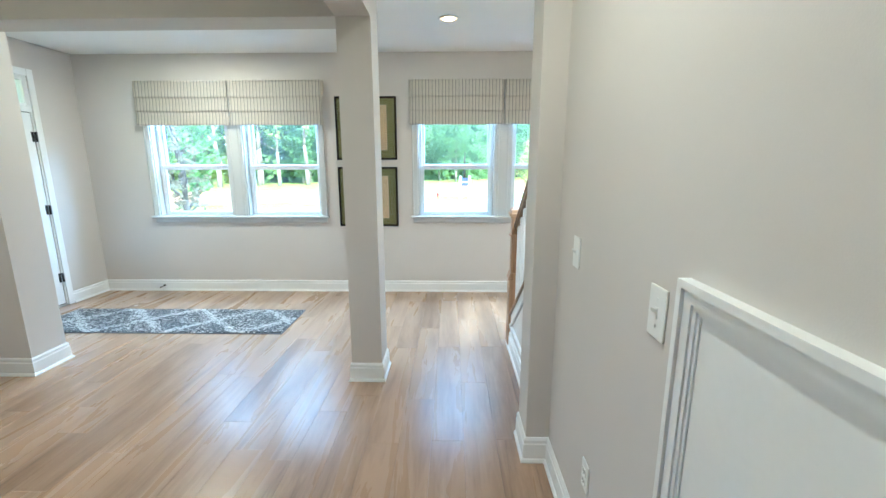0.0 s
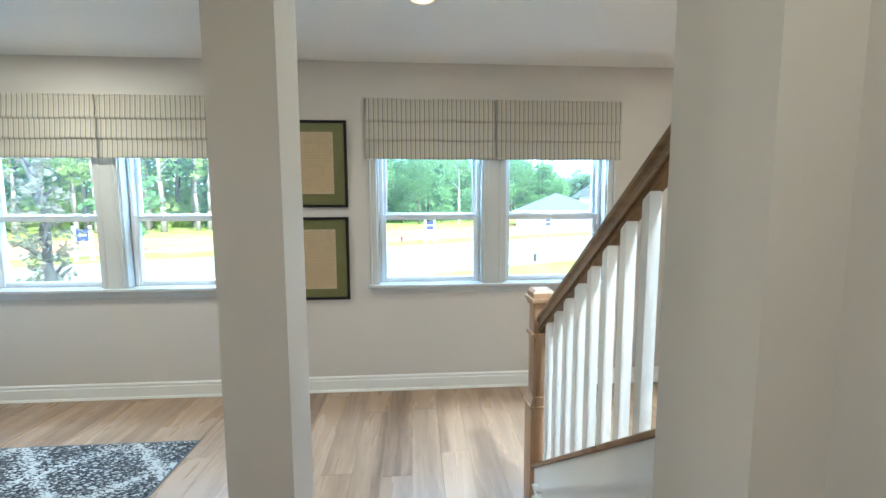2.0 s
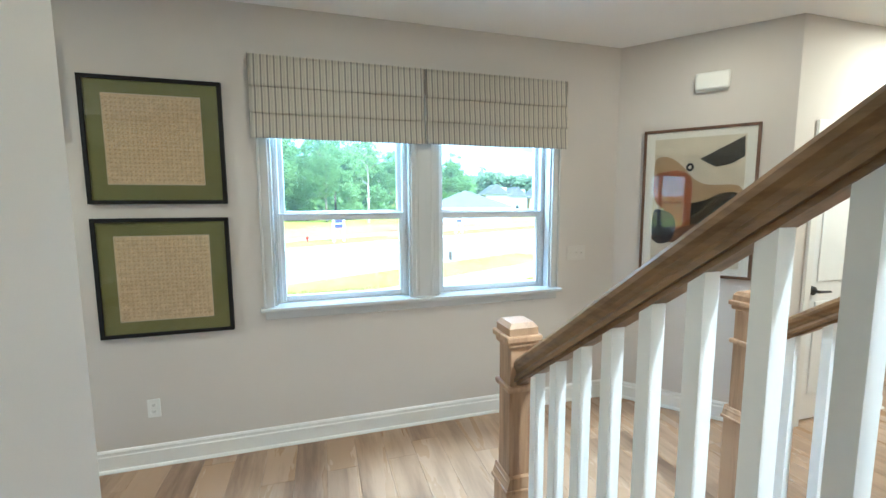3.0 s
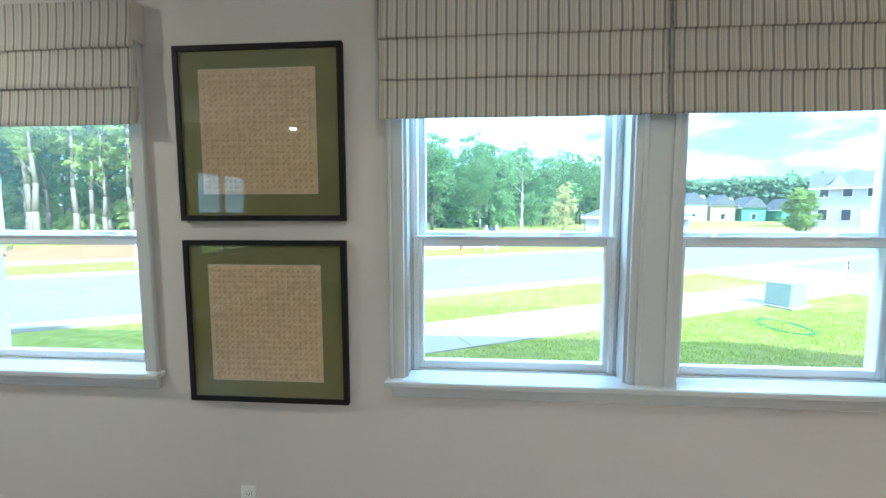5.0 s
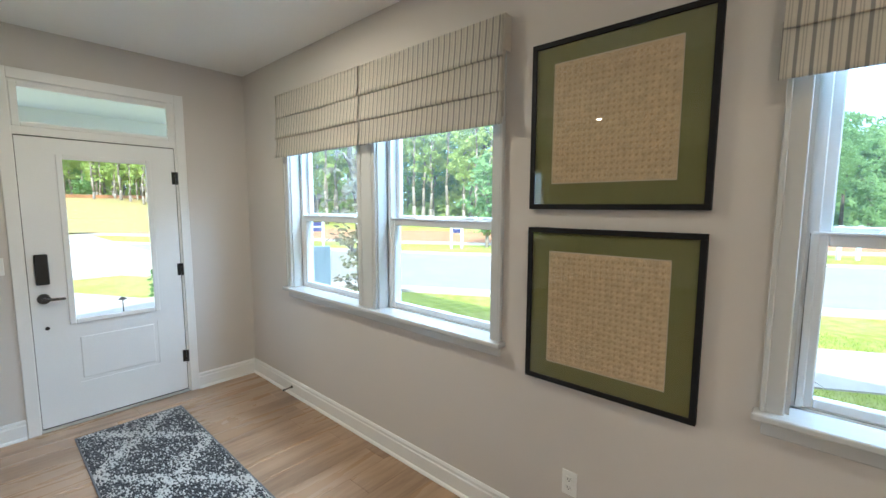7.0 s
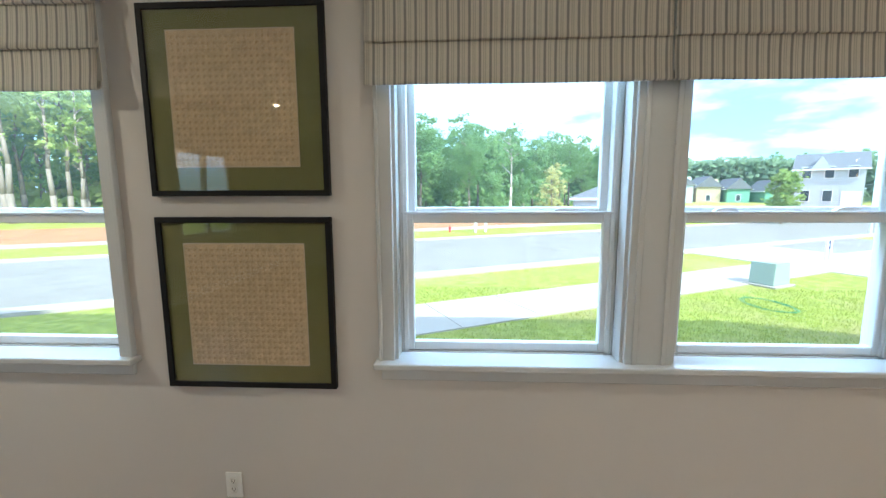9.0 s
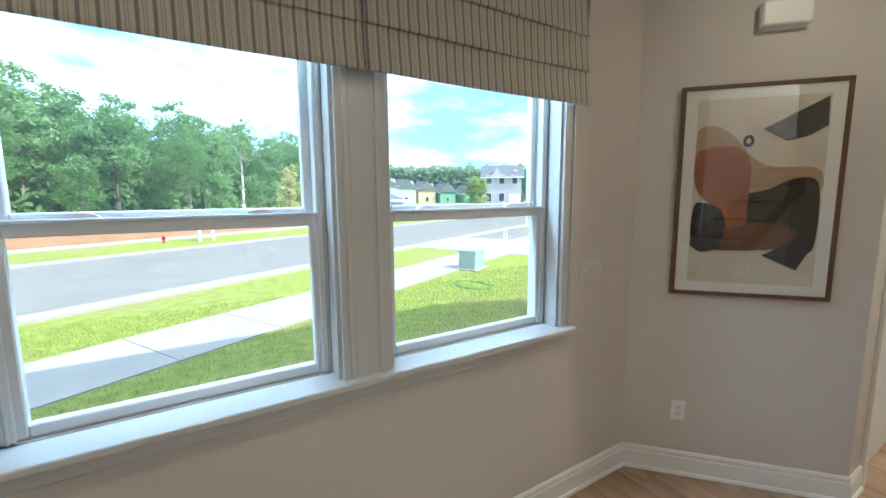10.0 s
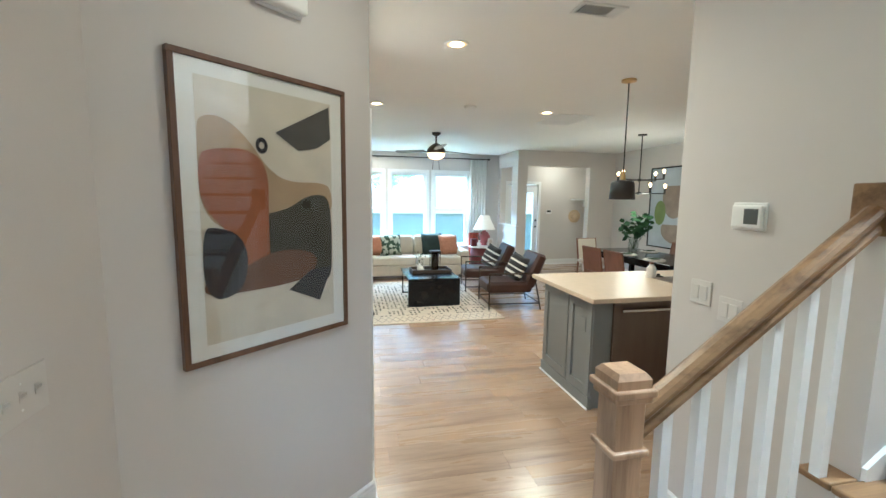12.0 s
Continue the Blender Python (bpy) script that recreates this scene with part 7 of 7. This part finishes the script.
tree("young_tree", pose(21.3, 31.8, GZ), 32, 3.8, 1.5, 0.14, 26, 0.13, 14, 90, BARK, LEAVES_LIME, "young street tree with yellow green leaves", "young street trees")
tree("young_tree", pose(-12.0, 20.0, GZ), 33, 5.0, 1.6, 0.12, 22, 0.14, 14, 70, BARK, LEAVES, "young leafy tree by the street", "young street trees")
tree("crape_myrtle", pose(-3.42, 5.78, GZ), 34, 3.5, 0.40, 0.08, 17, 0.030, 16, 100, BARK, LEAVES_BUSH, "small crape myrtle with reddish leaves by the window", "")

tree("small_shrub", pose(-8.6, 5.22, -0.06), 35, 0.55, 0.17, 0.05, 12, 0.035, 5, 24, BARK_DARK, LEAVES, "small leafy shrub at the edge of the walk", "")

# standing blades of the lawn below the windows
LAWNBLADE = leaf_mat("lawn_blades", (0.28, 0.36, 0.042), (0.45, 0.49, 0.09))
rg = random.Random(55)
vv, ff = [], []
for k in range(90000):
    x, y = rg.uniform(-3.5, 10.0), 5.25 + 7.0 * rg.random() ** 1.4
    across = Vector((x, y)).dot(ST_N)
    if across > 12.0 or 8.25 < across < 9.93 or noise.noise((x * 0.9, y * 0.9, 2.0)) + 0.5 * noise.noise((x * 3.1, y * 3.1, 6.0)) > rg.uniform(0.2, 0.9):
        continue
    a, tall = rg.uniform(0, 6.28), rg.uniform(0.025, 0.06)
    d = Vector((math.cos(a), math.sin(a), 0)) * 0.006
    tip = Vector((x + rg.uniform(-0.03, 0.03), y + rg.uniform(-0.03, 0.03), GZ + tall))
    i = len(vv)
    vv += [(x - d.x, y - d.y, GZ - 0.005), (x + d.x, y + d.y, GZ - 0.005), tuple(tip)]
    ff.append((i, i + 1, i + 2))
me = bpy.data.meshes.new("grass")
me.from_pydata(vv, [], ff)
me.materials.append(LAWNBLADE)
tagged(new("grass", me), "short green lawn grass with thin dry patches", "grass", "", "stuff")

# transformer box, hose, signs, hydrant, stakes
BOXG = mat("pale_green_steel", (0.34, 0.41, 0.36), 0.55, 0.08, 3.0)
tb2 = thing("utility_box", pose(7.05, 12.75, GZ, 0, 0, 27) @ Matrix.Scale(0.74, 4), "pale green steel utility box on the lawn", "utility box")
part("cabinet", prism([(-0.42, 0.06), (0.42, 0.06), (0.36, 0.70), (-0.36, 0.70)], "y", -0.34, 0.34, 0.015), BOXG, tb2)
part("lid", box(-0.362, 0.362, -0.345, 0.345, 0.695, 0.72, 0.012, 2), BOXG, tb2)
part("pad", box(-0.52, 0.52, -0.45, 0.45, 0.0, 0.06, 0.01), CONCRETE, tb2)
hs = thing("garden_hose", pose(5.8, 11.0, GZ) @ Matrix.Diagonal((0.7, 0.6, 0.6, 1)), "green garden hose lying in loops on the lawn", "hose")
cu = bpy.data.curves.new("hose", "CURVE")
cu.dimensions, cu.bevel_depth, cu.bevel_resolution = "3D", 0.009, 2
sp = cu.splines.new("POLY")
rh = random.Random(4)
pts = [(0.45 * math.cos(t * 0.45) * (1 + 0.12 * math.sin(t)), 0.9 * math.sin(t * 0.45) * (1 + 0.1 * math.cos(1.7 * t)), 0.02 + 0.004 * (t % 3)) for t in range(44)]
sp.points.add(len(pts) - 1)
for q, p in zip(sp.points, pts):
    q.co = (*p, 1)
ho = new("loop", cu)
ho.parent = hs
cu.materials.append(mat("green_hose_rubber", (0.06, 0.26, 0.10), 0.6))
SIGNB = mat("sign_blue", (0.05, 0.05, 0.16), 0.5)


def lot_sign(x, y, turn, w=0.62, size=1.0):
    s = thing("lot_sign", pose(x, y, GZ, 0, 0, turn) @ Matrix.Scale(size, 4), "white post lot sign with a dark blue panel", "sign", "lot signs across the street")
    for p in (-w / 2, w / 2):
        part("post", box(p - 0.06, p + 0.06, -0.06, 0.06, 0, 1.35, 0.012), TRIM, s)
    part("panel", box(-w / 2 + 0.06, w / 2 - 0.06, -0.02, 0.02, 0.75, 1.22), SIGNB, s)
    part("bar", box(-w / 2 + 0.12, w / 2 - 0.12, -0.024, -0.0205, 0.95, 1.02), TRIM, s)


lot_sign(1.15, 25.6, 27)
lot_sign(9.5, 29.6, 27)
lot_sign(-12.8, 18.6, 40, 0.5)
lot_sign(-18.8, 14.5, 58, 0.9)
lot_sign(11.2, 16.2, 20, 0.34, 0.5)
hy = thing("fire_hydrant", pose(-0.5, 25.6, GZ) @ Matrix.Scale(0.5, 4), "red fire hydrant across the street", "fire hydrant")
part("barrel", lathe([(0, 0), (0.16, 0), (0.16, 0.05), (0.11, 0.07), (0.11, 0.48), (0.14, 0.50), (0.12, 0.60), (0.04, 0.68), (0, 0.70)], 16), mat("red_enamel", (0.45, 0.03, 0.02), 0.4), hy, smooth=True)
part("nozzle", tube(bmesh.new(), (-0.19, 0, 0.40), (0.19, 0, 0.40), 0.055, 0.055, 12), mat("red_enamel_cap", (0.40, 0.03, 0.02), 0.4), hy)
wmk = thing("water_marker", pose(4.6, 16.0, GZ), "short dark utility marker by the kerb", "marker")
part("post", box(-0.04, 0.04, -0.04, 0.04, 0, 0.35, 0.01), BARK_DARK, wmk)

SIDING = {k: mat("siding_" + k, c, 0.7, 0.05, 2.0) for k, c in {"white": (0.46, 0.48, 0.50), "grey": (0.20, 0.22, 0.25), "blue": (0.20, 0.28, 0.35), "green": (0.16, 0.34, 0.23), "ochre": (0.50, 0.41, 0.25), "tan": (0.30, 0.28, 0.25), "pale": (0.42, 0.50, 0.56)}.items()}
SHINGLE = mat("grey_shingle", (0.15, 0.15, 0.16), 0.9, 0.25, 3.0, 0.5, 20)
SHINGLE_PALE = mat("pale_shingle", (0.25, 0.24, 0.225), 0.9, 0.15, 3.0, 0.5, 20)
DARKPANE = mat("dark_house_pane", (0.04, 0.05, 0.06), 0.1, 0.1, 2.0)


def house(m, w, d, h, ridge, siding, shingle, label, storeys=2, hip=False, garage=True):
    ho2 = thing("house", m, label, "house", "houses of the street")
    part("wall", box(-w / 2, w / 2, -d / 2, d / 2, 0, h), siding, ho2, "clapboard walls")
    e = 0.4
    rb2 = bmesh.new()
    if hip:
        lo = [rb2.verts.new((s * (w / 2 + e), t * (d / 2 + e), h)) for s, t in ((-1, -1), (1, -1), (1, 1), (-1, 1))]
        run = max(0.1, w / 2 - d / 2)
        a, b = rb2.verts.new((-run, 0, h + ridge)), rb2.verts.new((run, 0, h + ridge))
        for f in ((lo[0], lo[1], b, a), (lo[1], lo[2], b), (lo[2], lo[3], a, b), (lo[3], lo[0], a)):
            rb2.faces.new(f)
        rb2.faces.new(lo[::-1])
        part("roof", rb2, shingle, ho2, "shingle hip roof")
    else:
        rb2.free()
        part("roof", prism([(-d / 2 - e, h), (d / 2 + e, h), (0, h + ridge)], "x", -w / 2 - e, w / 2 + e), shingle, ho2, "shingle gable roof")
        part("gable", prism([(-w * 0.28, h), (w * 0.02, h), (-w * 0.13, h + ridge * 0.75)], "y", -d / 2 - 0.25, 0), siding, ho2)
    part("fascia", many([box(-w / 2 - e, w / 2 + e, s * (d / 2 + e) - 0.06, s * (d / 2 + e) + 0.06, h - 0.18, h + 0.02) for s in (-1, 1)]), TRIM, ho2, "white fascia")
    for k in range(storeys):
        for i in range(3):
            x = -w / 2 + w * (i + 0.5) / 3
            if k == 0 and i == 2 and garage:
                part("garage_door", box(x - w * 0.14, x + w * 0.14, -d / 2 - 0.05, -d / 2 + 0.01, 0.05, 2.2), TRIM, ho2, "white garage door")
                continue
            z = 0.9 + k * 2.9
            wd = part("window", box(x - 0.5, x + 0.5, -d / 2 - 0.05, -d / 2 + 0.01, z, z + 1.5), TRIM, ho2, "white framed window")
            part("pane", box(x - 0.42, x + 0.42, -d / 2 - 0.07, -d / 2 - 0.04, z + 0.08, z + 1.42), DARKPANE, wd)
    for s in (-1, 1):
        for k in range(storeys):
            z = 0.9 + k * 2.9
            wd = part("window", box(s * w / 2 - 0.04, s * w / 2 + 0.04, -0.5, 0.5, z, z + 1.4), TRIM, ho2, "white framed window")
            part("pane", box(s * w / 2 - 0.06, s * w / 2 + 0.06, -0.42, 0.42, z + 0.08, z + 1.32), DARKPANE, wd)


house(pose(16.2, 47.1, -1.75, 0, 0, -14), 8.8, 8.4, 2.9, 1.9, SIDING["pale"], SHINGLE, "low pale blue house with a hip roof", 0, True, False)
for i, (x, y, c) in enumerate(((42.5, 100, "white"), (49.0, 102, "white"), (55.4, 102.5, "ochre"), (60.6, 100.5, "green"), (66.0, 97, "green"))):
    house(pose(x, y, GZ - 0.6, 0, 0, 80), 7.6, 5.6 - 0.4 * i, 5.0 - 0.5 * i, 2.4, SIDING[c], SHINGLE, f"two-storey {c} house down the street", 1, garage=False)
house(pose(48.5, 61, GZ, 0, 0, -40), 6.4, 9, 5.0, 2.2, SIDING["white"], SHINGLE, "two-storey white house on the side street")
house(pose(35.5, 33.0, GZ, 0, 0, -47), 8, 10, 5.8, 2.4, SIDING["tan"], SHINGLE, "two-storey tan house on the side street")
house(pose(21.5, -2.6, -1.62, 0, 0, -90), 14, 8, 2.9, 1.7, SIDING["blue"], SHINGLE_PALE, "neighbour's low house with a pale shingle hip roof", 0, True, False)

fp2 = thing("flagpole", pose(21.0, 25.4, GZ), "white flagpole with a striped flag", "flagpole")
part("pole", tube(bmesh.new(), (0, 0, 0), (0, 0, 5.6), 0.06, 0.035, 10), TRIM, fp2)
part("ball", lathe([(0, 5.58), (0.06, 5.62), (0.07, 5.67), (0.05, 5.72), (0, 5.74)], 12), BRASS, fp2)
FRED, FWHITE, FBLUE = mat("flag_red", (0.40, 0.03, 0.04), 0.8), mat("flag_white", (0.72, 0.70, 0.68), 0.8), mat("flag_blue", (0.03, 0.045, 0.16), 0.8)


def flag_cell(u0, u1, z0, z1, material, name):
    bm = bmesh.new()
    n = 8
    vs2 = []
    for i in range(n + 1):
        u = u0 + (u1 - u0) * i / n
        x, y, dr = u * 0.80, 0.10 * math.sin(u * 5.5) - u * 0.35, -0.28 * u
        vs2.append((bm.verts.new((0.05 + x, y, 4.3 + z0 + dr)), bm.verts.new((0.05 + x, y, 4.3 + z1 + dr))))
    for p, q in zip(vs2, vs2[1:]):
        bm.faces.new((p[0], q[0], q[1], p[1]))
    part(name, bm, material, fp2)


for k in range(13):
    z = k * 0.075
    flag_cell(0.55 if k >= 6 else 0.0, 1.5, z, z + 0.075, FRED if k % 2 == 0 else FWHITE, "flag_stripe")
flag_cell(0.0, 0.55, 6 * 0.075, 13 * 0.075, FBLUE, "flag_canton")
# mulch beds with red flowers by the side street
for x, y, w in ((20.2, 18.4, 2.0), (23.5, 17.0, 1.6)):
    fb = thing("flower_bed", pose(x, y, GZ, 0, 0, -20), "mulched bed of low red flowers", "flower bed")
    part("mulch", box(-w, w, -0.6, 0.6, 0.0, 0.06, 0.03), BARK_DARK, fb)
    rf = random.Random(int(x))
    vv, ff = [], []
    for q in range(500):
        p = Vector((rf.uniform(-w * 0.95, w * 0.95), rf.uniform(-0.5, 0.5), rf.uniform(0.08, 0.28)))
        u = Vector((rf.uniform(-1, 1), rf.uniform(-1, 1), rf.uniform(-1, 1))).normalized() * 0.05
        v = u.orthogonal().normalized() * 0.04
        i = len(vv)
        vv += [tuple(p - u), tuple(p + v), tuple(p + u), tuple(p - v)]
        ff.append((i, i + 1, i + 2, i + 3))
    me = bpy.data.meshes.new("petals")
    me.from_pydata(vv, [], ff)
    me.materials.append(mat("red_petals", (0.45, 0.05, 0.04), 0.8))
    o = new("petals", me)
    o.parent = fb

# ---------------------------------------------------------------- floor planks
PLW, PLL, GAP = 0.181, 1.22, 0.0008


def plank_mesh(w, le):
    bm = bmesh.new()
    c = 0.0007
    lo = [bm.verts.new(p) for p in ((0, 0, -0.012), (w, 0, -0.012), (w, le, -0.012), (0, le, -0.012))]
    mid = [bm.verts.new(p) for p in ((0, 0, -c), (w, 0, -c), (w, le, -c), (0, le, -c))]
    hi = [bm.verts.new(p) for p in ((c, c, 0), (w - c, c, 0), (w - c, le - c, 0), (c, le - c, 0))]
    for r, s in ((lo, mid), (mid, hi)):
        for i in range(4):
            bm.faces.new((r[i], r[(i + 1) % 4], s[(i + 1) % 4], s[i]))
    bm.faces.new(hi)
    return bm


fl = thing("floor", None, "wide oak plank floor with a soft sheen", kind="structure")
cells = []
rng = random.Random(5)
FX0, FX1 = WEST, BACK
nrow = int((FX1 - FX0) / PLW) + 1
for r in range(nrow):
    x0 = FX0 + r * PLW
    south, north = (-2.6, NORTH) if x0 < 0.86 else (2.30, NORTH) if x0 < 2.0 else (-1.74, NORTH if x0 < 2.4 else 6.2 if x0 > 4.1 else 4.95)
    y = south - rng.uniform(0.0, PLL)
    while y < north:
        a, b = max(y, south), min(y + PLL, north)
        if b - a > 0.02:
            cells.append((x0, a, b))
        y += PLL
near = [c for c in cells if c[0] < 3.3 and c[2] > 0.6]
far = [c for c in cells if c not in near]
base_plank = None
for x0, a, b in near[:300]:
    if base_plank is None:
        base_plank = part("plank", plank_mesh(PLW - GAP, PLL - GAP), FLOORWOOD, fl, at=Matrix.Translation((x0, a, 0)) @ Matrix.Diagonal((1, (b - a - GAP) / (PLL - GAP), 1, 1)))
    else:
        again(base_plank, Matrix.Translation((x0, a, 0)) @ Matrix.Diagonal((1, (b - a - GAP) / (PLL - GAP), 1, 1)), fl)
verts, faces = [], []
for x0, a, b in far + near[300:]:
    w, le, c = PLW - GAP, b - a - GAP, 0.0007
    k = len(verts)
    verts += [(x0 + p, a + q, z) for p, q, z in ((0, 0, -c), (w, 0, -c), (w, le, -c), (0, le, -c), (c, c, 0), (w - c, c, 0), (w - c, le - c, 0), (c, le - c, 0), (0, 0, -0.012), (w, 0, -0.012), (w, le, -0.012), (0, le, -0.012))]
    faces += [(k + 4, k + 5, k + 6, k + 7)] + [(k + i, k + (i + 1) % 4, k + 4 + (i + 1) % 4, k + 4 + i) for i in range(4)] + [(k + 8 + i, k + 8 + (i + 1) % 4, k + (i + 1) % 4, k + i) for i in range(4)]
me = bpy.data.meshes.new("far_planks")
me.from_pydata(verts, [], faces)
me.materials.append(FLOORWOOD_FAR)
fp = new("far_planks", me)
fp.parent = fl
tagged(fp, "oak planks of the rooms beyond", kind="stuff")
